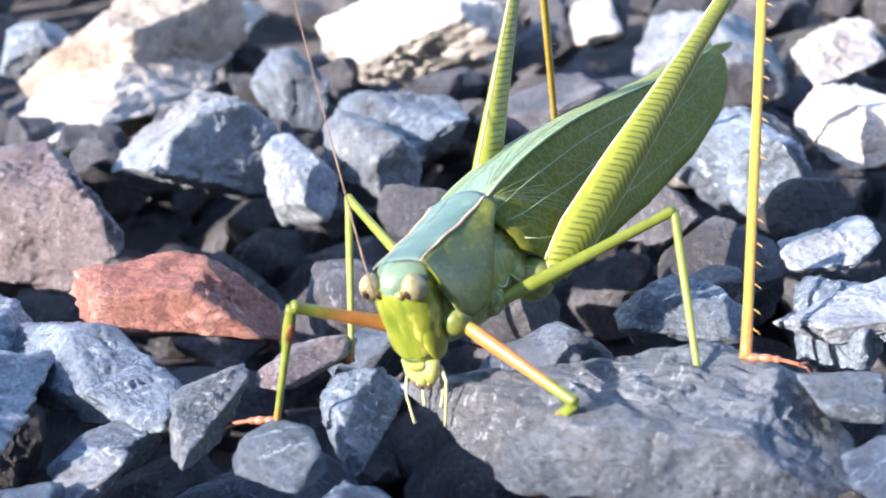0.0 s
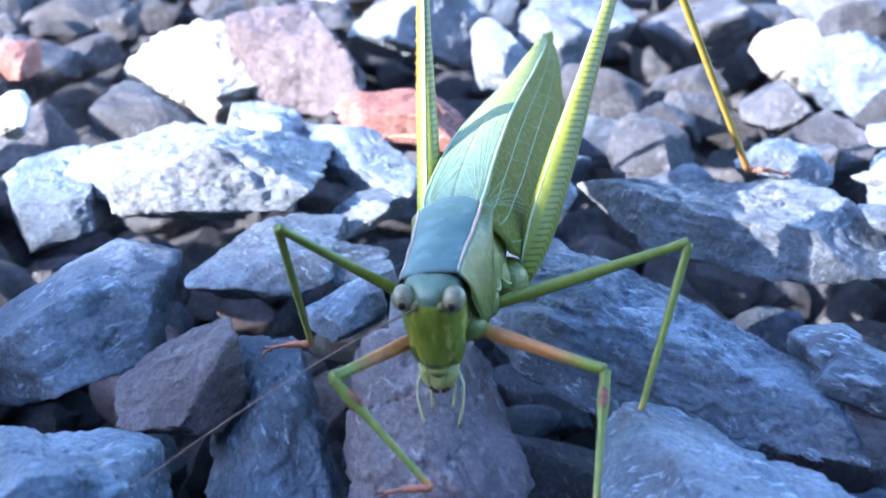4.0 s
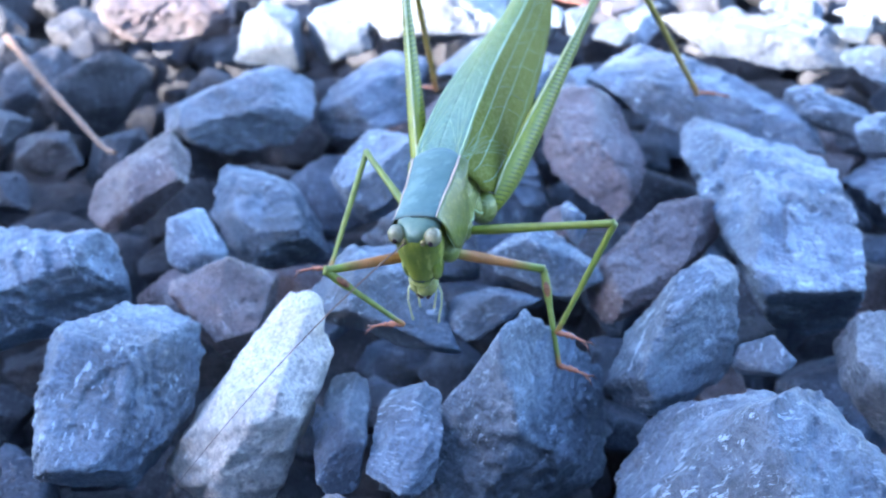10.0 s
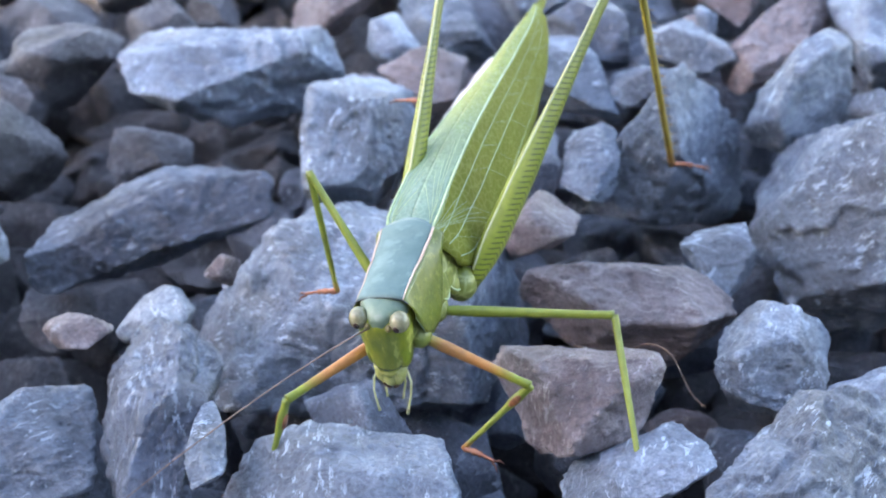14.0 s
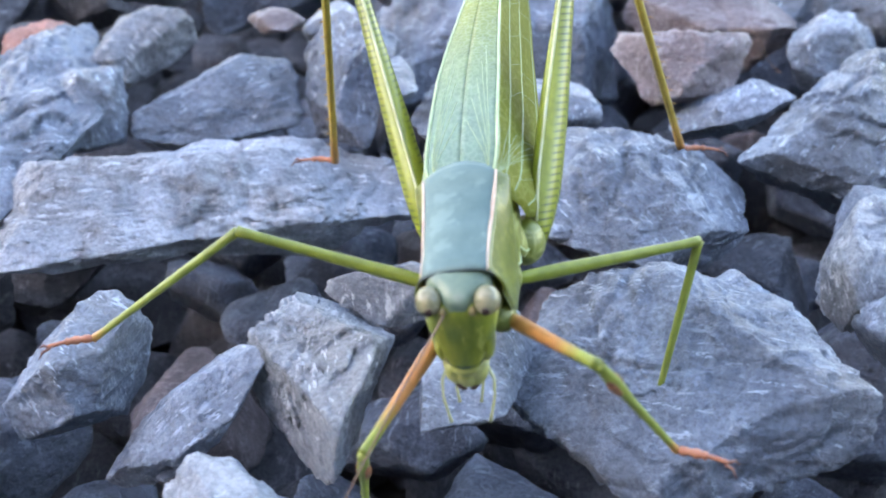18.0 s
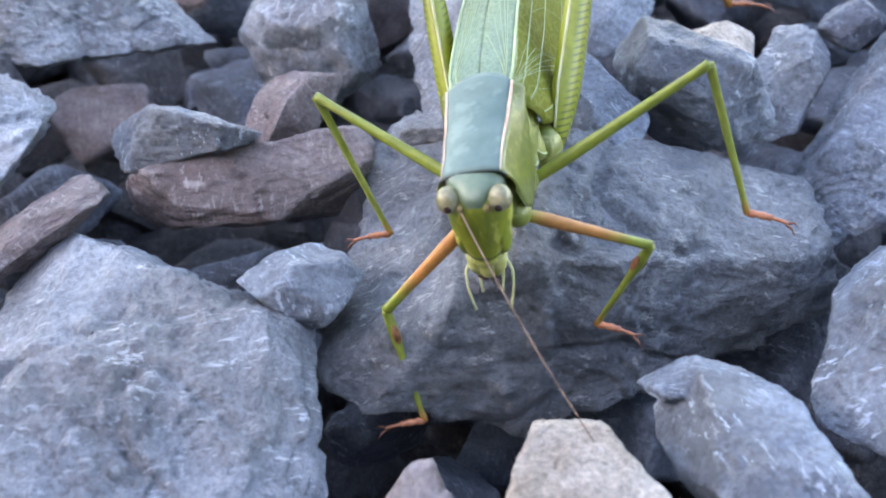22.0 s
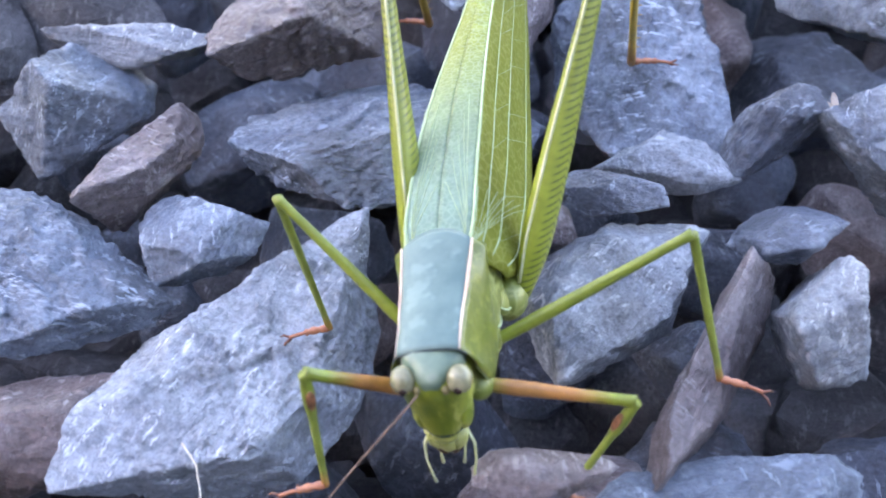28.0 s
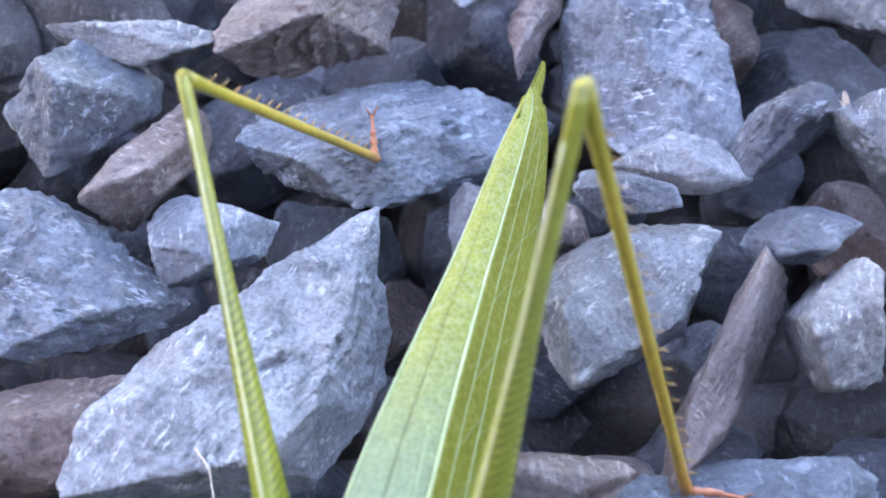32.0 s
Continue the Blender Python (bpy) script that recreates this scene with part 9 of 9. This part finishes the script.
        (30, pose(0.00790, -0.04606, -0.00673, 35.0, 0.0, -168.0)), (30.6, pose(0.00563, -0.05313, -0.00892, 35.0, 0.0, -168.0)), (31, pose(0.01008, -0.05109, -0.01295, 35.0, 0.0, -168.0)),
        (31.5, pose(0.01097, -0.04821, -0.01205, 35.0, 0.0, -168.0)), (32, pose(0.01178, -0.04501, -0.01114, 35.0, 0.0, -168.0)),
    ])
    walk(LEG["HR"][0], [
        (0, pose(-0.00290, -0.00760, -0.00480, 22.4, -7.2, 156.9)), (0.5, pose(-0.00290, -0.00760, -0.00480, 26.8, -4.7, 150.4)), (1, pose(-0.00290, -0.00760, -0.00480, 30.8, -1.3, 144.4)),
        (1.5, pose(-0.00290, -0.00760, -0.00480, 41.0, -6.6, 146.1)), (2, pose(-0.00290, -0.00760, -0.00480, 28.8, -2.3, 145.0)), (2.5, pose(-0.00290, -0.00760, -0.00480, 27.0, -3.0, 145.7)),
        (3, pose(-0.00290, -0.00760, -0.00480, 25.2, -4.9, 145.8)), (3.5, pose(-0.00290, -0.00760, -0.00480, 38.4, -3.7, 155.0)), (4, pose(-0.00290, -0.00760, -0.00480, 33.8, -1.6, 156.7)),
        (4.5, pose(-0.00290, -0.00760, -0.00480, 29.3, -0.2, 157.5)), (5, pose(-0.00290, -0.00760, -0.00480, 24.9, 0.8, 157.9)), (5.5, pose(-0.00290, -0.00760, -0.00480, 20.4, 1.6, 158.0)),
        (6, pose(-0.00290, -0.00760, -0.00480, 25.7, -0.5, 161.1)), (6.5, pose(-0.00290, -0.00760, -0.00480, 32.0, -1.2, 162.7)), (7, pose(-0.00290, -0.00760, -0.00480, 38.2, -1.6, 164.7)),
        (7.5, pose(-0.00290, -0.00760, -0.00480, 39.7, -0.2, 162.9)), (8, pose(-0.00290, -0.00760, -0.00480, 29.3, -0.3, 165.2)), (8.5, pose(-0.00290, -0.00760, -0.00480, 22.5, 0.0, 166.8)),
        (9, pose(-0.00290, -0.00760, -0.00480, 15.6, 0.4, 168.2)), (9.5, pose(-0.00290, -0.00760, -0.00480, 15.7, 1.3, 165.9)), (10, pose(-0.00290, -0.00760, -0.00480, 15.7, 1.9, 163.6)),
        (10.5, pose(-0.00290, -0.00760, -0.00480, 18.6, 3.4, 163.0)), (11, pose(-0.00290, -0.00760, -0.00480, 11.5, 6.0, 160.3)), (11.5, pose(-0.00290, -0.00760, -0.00480, 21.2, 4.6, 161.3)),
        (12, pose(-0.00290, -0.00760, -0.00480, 30.9, 2.7, 161.7)), (12.5, pose(-0.00290, -0.00760, -0.00480, 27.2, 2.5, 162.2)), (13, pose(-0.00290, -0.00760, -0.00480, 23.5, 2.9, 162.9)),
        (13.5, pose(-0.00290, -0.00760, -0.00480, 27.8, 4.0, 157.7)), (14, pose(-0.00290, -0.00760, -0.00480, 30.0, 4.7, 157.0)), (14.5, pose(-0.00290, -0.00760, -0.00480, 32.3, 6.0, 156.6)),
        (15, pose(-0.00290, -0.00760, -0.00480, 34.6, 7.5, 156.5)), (15.5, pose(-0.00290, -0.00760, -0.00480, 36.9, 9.2, 156.5)), (16, pose(-0.00290, -0.00760, -0.00480, 35.1, 4.3, 158.7)),
        (16.5, pose(-0.00290, -0.00760, -0.00480, 45.1, 0.0, 158.6)), (17, pose(-0.00290, -0.00760, -0.00480, 33.4, 3.2, 152.1)), (17.5, pose(-0.00290, -0.00760, -0.00480, 24.4, -2.5, 160.9)),
        (18, pose(-0.00290, -0.00760, -0.00480, 25.3, -3.1, 166.8)), (18.5, pose(-0.00290, -0.00760, -0.00480, 36.4, -1.3, 162.0)), (19, pose(-0.00290, -0.00760, -0.00480, 31.4, -2.8, 165.3)),
        (19.5, pose(-0.00290, -0.00760, -0.00480, 36.4, 0.1, 160.2)), (20, pose(-0.00290, -0.00760, -0.00480, 41.1, 2.6, 154.5)), (20.5, pose(-0.00290, -0.00760, -0.00480, 37.6, 2.1, 158.1)),
        (21, pose(-0.00290, -0.00760, -0.00480, 34.0, 3.1, 162.3)), (21.5, pose(-0.00290, -0.00760, -0.00480, 33.1, 0.5, 164.8)), (22, pose(-0.00290, -0.00760, -0.00480, 31.9, 0.3, 163.2)),
        (22.5, pose(-0.00290, -0.00760, -0.00480, 33.6, -0.1, 161.7)), (23, pose(-0.00290, -0.00760, -0.00480, 35.3, -0.4, 160.1)), (23.5, pose(-0.00290, -0.00760, -0.00480, 34.5, -0.8, 159.5)),
        (24, pose(-0.00290, -0.00760, -0.00480, 33.8, -1.0, 159.1)), (24.5, pose(-0.00290, -0.00760, -0.00480, 38.5, 1.1, 151.8)), (25, pose(-0.00290, -0.00760, -0.00480, 42.5, 2.0, 142.7)),
        (25.5, pose(-0.00290, -0.00760, -0.00480, 40.7, 0.6, 142.4)), (26, pose(-0.00290, -0.00760, -0.00480, 38.9, 0.9, 143.5)), (26.5, pose(-0.00290, -0.00760, -0.00480, 51.4, -0.3, 147.0)),
        (27, pose(-0.00290, -0.00760, -0.00480, 48.7, 1.3, 148.8)), (27.5, pose(-0.00290, -0.00760, -0.00480, 46.0, 3.4, 150.8)), (28, pose(-0.00290, -0.00760, -0.00480, 43.4, 5.7, 152.6)),
        (28.5, pose(-0.00290, -0.00760, -0.00480, 40.8, 8.2, 154.2)), (29, pose(-0.00290, -0.00760, -0.00480, 39.6, 3.5, 161.6)), (29.6, pose(-0.00290, -0.00760, -0.00480, 29.1, -1.1, 159.2)),
        (30, pose(-0.00290, -0.00760, -0.00480, 38.6, -2.2, 162.1)), (30.6, pose(-0.00290, -0.00760, -0.00480, 31.7, -6.7, 164.9)), (31, pose(-0.00290, -0.00760, -0.00480, 61.4, 0.1, 151.2)),
        (31.5, pose(-0.00290, -0.00760, -0.00480, 58.4, -1.6, 152.3)), (32, pose(-0.00290, -0.00760, -0.00480, 55.3, -2.6, 154.3)),
    ])
    walk(LEG["HR"][1], [
        (0, pose(-0.01182, -0.03193, 0.00581, -128.5, -34.7, 143.4)), (0.5, pose(-0.01435, -0.02984, 0.00778, -114.2, -19.2, 138.3)), (1, pose(-0.01666, -0.02734, 0.00952, -101.1, -3.8, 138.3)),
        (1.5, pose(-0.01292, -0.02633, 0.01344, -99.8, -28.3, 133.3)), (2, pose(-0.01654, -0.02800, 0.00868, -89.2, -0.8, 138.8)), (2.5, pose(-0.01642, -0.02858, 0.00789, -88.9, -7.7, 141.4)),
        (3, pose(-0.01629, -0.02913, 0.00709, -88.5, -14.5, 141.2)), (3.5, pose(-0.01117, -0.02795, 0.01256, -71.6, 1.8, 151.5)), (4, pose(-0.01170, -0.02913, 0.01079, -69.5, 1.7, 155.8)),
        (4.5, pose(-0.01218, -0.03017, 0.00892, -67.3, 2.3, 157.8)), (5, pose(-0.01260, -0.03108, 0.00697, -65.1, 3.2, 158.7)), (5.5, pose(-0.01297, -0.03184, 0.00495, -63.0, 4.4, 159.1)),
        (6, pose(-0.01097, -0.03150, 0.00734, -64.8, -1.6, 158.8)), (6.5, pose(-0.00965, -0.03038, 0.01002, -76.8, -2.4, 160.6)), (7, pose(-0.00823, -0.02895, 0.01251, -88.8, -2.4, 162.6)),
        (7.5, pose(-0.00917, -0.02821, 0.01308, -82.9, -0.4, 162.7)), (8, pose(-0.00904, -0.03122, 0.00892, -73.2, 1.8, 165.0)), (8.5, pose(-0.00880, -0.03279, 0.00591, -65.6, 2.1, 166.7)),
        (9, pose(-0.00847, -0.03398, 0.00275, -57.9, 2.2, 168.0)), (9.5, pose(-0.00962, -0.03371, 0.00277, -59.9, 2.6, 167.0)), (10, pose(-0.01076, -0.03338, 0.00278, -61.8, 3.4, 165.2)),
        (10.5, pose(-0.01114, -0.03282, 0.00414, -55.3, 7.7, 165.7)), (11, pose(-0.01268, -0.03324, 0.00076, -51.8, 12.2, 164.1)), (11.5, pose(-0.01202, -0.03207, 0.00530, -78.1, 8.3, 162.2)),
        (12, pose(-0.01109, -0.03020, 0.00955, -104.1, 3.8, 161.9)), (12.5, pose(-0.01105, -0.03114, 0.00798, -100.1, 6.3, 163.0)), (13, pose(-0.01098, -0.03198, 0.00634, -95.9, 8.7, 164.3)),
        (13.5, pose(-0.01313, -0.03018, 0.00822, -78.0, 6.6, 161.3)), (14, pose(-0.01344, -0.02947, 0.00915, -75.1, 10.6, 161.2)), (14.5, pose(-0.01374, -0.02871, 0.01006, -72.0, 14.3, 162.1)),
        (15, pose(-0.01402, -0.02791, 0.01094, -68.6, 17.9, 163.7)), (15.5, pose(-0.01427, -0.02707, 0.01180, -64.9, 21.3, 165.8)), (16, pose(-0.01233, -0.02852, 0.01124, -71.3, 5.1, 158.9)),
        (16.5, pose(-0.01013, -0.02599, 0.01504, -102.3, -9.4, 151.3)), (17, pose(-0.01460, -0.02786, 0.01058, -99.1, 3.1, 150.6)), (17.5, pose(-0.01076, -0.03186, 0.00677, -97.5, -6.8, 156.2)),
        (18, pose(-0.00806, -0.03238, 0.00717, -86.2, -3.7, 162.2)), (18.5, pose(-0.00951, -0.02914, 0.01182, -68.5, -3.7, 161.1)), (19, pose(-0.00829, -0.03091, 0.00975, -68.1, -4.3, 162.9)),
        (19.5, pose(-0.01058, -0.02879, 0.01181, -72.8, -0.7, 161.6)), (20, pose(-0.01273, -0.02631, 0.01357, -77.7, 3.0, 158.4)), (20.5, pose(-0.01178, -0.02795, 0.01227, -73.6, 8.1, 161.3)),
        (21, pose(-0.01077, -0.02945, 0.01084, -68.7, 12.3, 166.1)), (21.5, pose(-0.00917, -0.03020, 0.01049, -80.1, 0.2, 163.3)), (22, pose(-0.00984, -0.03034, 0.00998, -78.2, -1.3, 162.5)),
        (22.5, pose(-0.01022, -0.02975, 0.01069, -87.5, -2.2, 161.2)), (23, pose(-0.01058, -0.02913, 0.01138, -96.6, -3.5, 159.3)), (23.5, pose(-0.01077, -0.02928, 0.01108, -85.3, -3.2, 158.5)),
        (24, pose(-0.01095, -0.02943, 0.01078, -73.9, -2.7, 158.2)), (24.5, pose(-0.01357, -0.02674, 0.01263, -89.6, -2.0, 153.2)), (25, pose(-0.01594, -0.02363, 0.01410, -104.8, -5.3, 143.9)),
        (25.5, pose(-0.01601, -0.02430, 0.01345, -94.1, -0.8, 141.8)), (26, pose(-0.01607, -0.02496, 0.01279, -83.5, 3.9, 144.0)), (26.5, pose(-0.01230, -0.02230, 0.01710, -101.8, 1.8, 146.7)),
        (27, pose(-0.01288, -0.02317, 0.01622, -94.0, 8.7, 151.5)), (27.5, pose(-0.01343, -0.02400, 0.01530, -85.1, 14.1, 157.0)), (28, pose(-0.01396, -0.02479, 0.01433, -75.5, 18.3, 161.5)),
        (28.5, pose(-0.01446, -0.02555, 0.01332, -65.9, 21.8, 165.0)), (29, pose(-0.01073, -0.02775, 0.01300, -64.5, 10.0, 163.9)), (29.6, pose(-0.01134, -0.03057, 0.00880, -116.5, -20.4, 148.4)),
        (30, pose(-0.00901, -0.02862, 0.01266, -96.8, -6.0, 151.5)), (30.6, pose(-0.00747, -0.03105, 0.00980, -101.0, -23.7, 153.6)), (31, pose(-0.00938, -0.01933, 0.01979, -79.9, -2.7, 148.1)),
        (31.5, pose(-0.00913, -0.02090, 0.01904, -83.5, -3.4, 148.6)), (32, pose(-0.00885, -0.02242, 0.01820, -87.3, -4.1, 150.3)),
    ])
    walk(LEG["HR"][2], [
        (0, pose(-0.01144, -0.01011, -0.01252, -26.0, -1.8, 108.0)), (0.5, pose(-0.01295, -0.01542, -0.01676, -22.3, -5.4, 104.5)), (1, pose(-0.01441, -0.02200, -0.01838, -18.3, -8.8, 100.8)),
        (1.5, pose(-0.01856, -0.01332, -0.01129, -17.4, -8.8, 98.8)), (2, pose(-0.01711, -0.02806, -0.01982, -18.8, -8.7, 102.0)), (2.5, pose(-0.01976, -0.02664, -0.02035, -18.6, -6.6, 100.4)),
        (3, pose(-0.02234, -0.02523, -0.02049, -18.4, -4.4, 98.8)), (3.5, pose(-0.01473, -0.03625, -0.01448, -20.2, -4.7, 97.9)), (4, pose(-0.01508, -0.03858, -0.01589, -20.1, -5.6, 98.2)),
        (4.5, pose(-0.01537, -0.04076, -0.01735, -20.0, -6.4, 98.5)), (5, pose(-0.01560, -0.04278, -0.01884, -20.0, -7.3, 98.8)), (5.5, pose(-0.01577, -0.04464, -0.02036, -19.9, -8.2, 99.1)),
        (6, pose(-0.01604, -0.04256, -0.01843, -20.7, -8.3, 99.2)), (6.5, pose(-0.01291, -0.03612, -0.01770, -20.5, -7.9, 99.0)), (7, pose(-0.00954, -0.02914, -0.01596, -20.4, -7.4, 98.9)),
        (7.5, pose(-0.01041, -0.03153, -0.01519, -21.1, -6.7, 98.7)), (8, pose(-0.01036, -0.03938, -0.01836, -21.4, -6.5, 98.7)), (8.5, pose(-0.01059, -0.04447, -0.02002, -21.2, -7.5, 99.1)),
        (9, pose(-0.01070, -0.04898, -0.02138, -21.0, -8.5, 99.4)), (9.5, pose(-0.01174, -0.04790, -0.02185, -19.8, -10.1, 99.7)), (10, pose(-0.01276, -0.04677, -0.02231, -18.6, -11.8, 99.9)),
        (10.5, pose(-0.01210, -0.04932, -0.01909, -18.8, -9.5, 99.3)), (11, pose(-0.01295, -0.05149, -0.02113, -20.9, -11.7, 100.5)), (11.5, pose(-0.00999, -0.03889, -0.02230, -21.2, -12.9, 101.0)),
        (12, pose(-0.00720, -0.02417, -0.01803, -21.5, -14.1, 101.5)), (12.5, pose(-0.00664, -0.02729, -0.01991, -21.9, -12.0, 100.9)), (13, pose(-0.00607, -0.03034, -0.02168, -22.4, -10.0, 100.2)),
        (13.5, pose(-0.01199, -0.03679, -0.01948, -17.0, -8.9, 98.7)), (14, pose(-0.01103, -0.03803, -0.01792, -18.2, -7.4, 98.4)), (14.5, pose(-0.01006, -0.03917, -0.01619, -19.5, -5.8, 98.1)),
        (15, pose(-0.00910, -0.04019, -0.01430, -20.7, -4.3, 97.8)), (15.5, pose(-0.00816, -0.04108, -0.01226, -22.0, -2.8, 97.4)), (16, pose(-0.01336, -0.03792, -0.01565, -24.2, -0.9, 96.7)),
        (16.5, pose(-0.01120, -0.01850, -0.01244, -23.9, 5.0, 94.1)), (17, pose(-0.01108, -0.02468, -0.01752, -24.4, -3.9, 98.1)), (17.5, pose(-0.01232, -0.02710, -0.02129, -19.9, -9.6, 99.5)),
        (18, pose(-0.01036, -0.03360, -0.02121, -19.8, -8.9, 99.3)), (18.5, pose(-0.01450, -0.03846, -0.01464, -19.7, -1.7, 96.8)), (19, pose(-0.01331, -0.04048, -0.01662, -17.9, -6.4, 98.1)),
        (19.5, pose(-0.01354, -0.03670, -0.01541, -18.2, -5.6, 97.9)), (20, pose(-0.01360, -0.03248, -0.01424, -18.5, -4.8, 97.7)), (20.5, pose(-0.01071, -0.03681, -0.01480, -19.2, -4.2, 97.6)),
        (21, pose(-0.00777, -0.04087, -0.01510, -19.9, -3.7, 97.5)), (21.5, pose(-0.01048, -0.03493, -0.01758, -21.0, -3.5, 97.6)), (22, pose(-0.01221, -0.03569, -0.01791, -23.1, -4.7, 98.3)),
        (22.5, pose(-0.01165, -0.03059, -0.01776, -23.1, -4.2, 98.1)), (23, pose(-0.01104, -0.02544, -0.01688, -23.1, -3.7, 97.9)), (23.5, pose(-0.01310, -0.03089, -0.01728, -22.4, -3.4, 97.6)),
        (24, pose(-0.01507, -0.03627, -0.01658, -21.8, -3.0, 97.4)), (24.5, pose(-0.01455, -0.02646, -0.01585, -22.0, -3.6, 97.6)), (25, pose(-0.01371, -0.01625, -0.01334, -22.2, -4.1, 97.9)),
        (25.5, pose(-0.01506, -0.02245, -0.01497, -22.5, -4.4, 98.0)), (26, pose(-0.01642, -0.02870, -0.01546, -22.8, -4.7, 98.2)), (26.5, pose(-0.00838, -0.01792, -0.01079, -22.9, -1.7, 97.0)),
        (27, pose(-0.00814, -0.02346, -0.01188, -22.6, -0.7, 96.6)), (27.5, pose(-0.00801, -0.02896, -0.01224, -22.2, 0.3, 96.1)), (28, pose(-0.00800, -0.03428, -0.01187, -21.9, 1.3, 95.7)),
        (28.5, pose(-0.00813, -0.03930, -0.01083, -21.6, 2.3, 95.3)), (29, pose(-0.00982, -0.04076, -0.01234, -18.7, -0.9, 96.5)), (29.6, pose(-0.01225, -0.01506, -0.01509, -19.7, -0.7, 96.4)),
        (30, pose(-0.00999, -0.02424, -0.01549, -17.6, -6.8, 98.2)), (30.6, pose(-0.01510, -0.02117, -0.01582, -15.6, -0.3, 96.2)), (31, pose(-0.01316, -0.02288, -0.00824, -15.1, 0.5, 96.0)),
        (31.5, pose(-0.01224, -0.02276, -0.00923, -15.1, -0.8, 96.3)), (32, pose(-0.01127, -0.02259, -0.01019, -15.1, -2.2, 96.7)),
    ])
    walk(antenna, [
        (0, pose(0.00062, 0.00185, 0.00010, 88.3, -35.4, -117.5)), (0.5, pose(0.00062, 0.00185, 0.00010, 59.3, -51.6, -39.0)), (1, pose(0.00062, 0.00185, 0.00010, 21.4, -21.6, 17.3)),
        (2, pose(0.00062, 0.00185, 0.00010, -0.2, 0.3, -0.0)), (3, pose(0.00062, 0.00185, 0.00010, 3.6, -8.9, -4.7)), (5.5, pose(0.00062, 0.00185, 0.00010, 7.9, -12.5, -1.8)),
        (7, pose(0.00062, 0.00185, 0.00010, 14.1, -23.0, -8.5)), (9, pose(0.00062, 0.00185, 0.00010, 3.0, -1.0, 4.2)), (10.5, pose(0.00062, 0.00185, 0.00010, 10.6, -4.1, 15.3)),
        (12, pose(0.00062, 0.00185, 0.00010, 13.8, -1.7, 24.7)), (13.5, pose(0.00062, 0.00185, 0.00010, 23.4, -24.1, 19.0)), (15.5, pose(0.00062, 0.00185, 0.00010, 3.7, 7.1, 13.1)),
        (17, pose(0.00062, 0.00185, 0.00010, 1.0, 9.6, 10.8)), (19, pose(0.00062, 0.00185, 0.00010, 2.8, 10.7, 14.7)), (20.5, pose(0.00062, 0.00185, 0.00010, 6.1, 24.0, 28.6)),
        (22, pose(0.00062, 0.00185, 0.00010, 25.6, 45.3, 65.2)), (23, pose(0.00062, 0.00185, 0.00010, 8.4, 27.4, 33.9)), (24, pose(0.00062, 0.00185, 0.00010, -0.7, 8.4, 7.0)),
        (25, pose(0.00062, 0.00185, 0.00010, -1.0, 1.5, -0.1)), (28.5, pose(0.00062, 0.00185, 0.00010, -1.0, 1.5, -0.1)), (32, pose(0.00062, 0.00185, 0.00010, -1.0, 1.5, -0.1)),
    ])


motions()
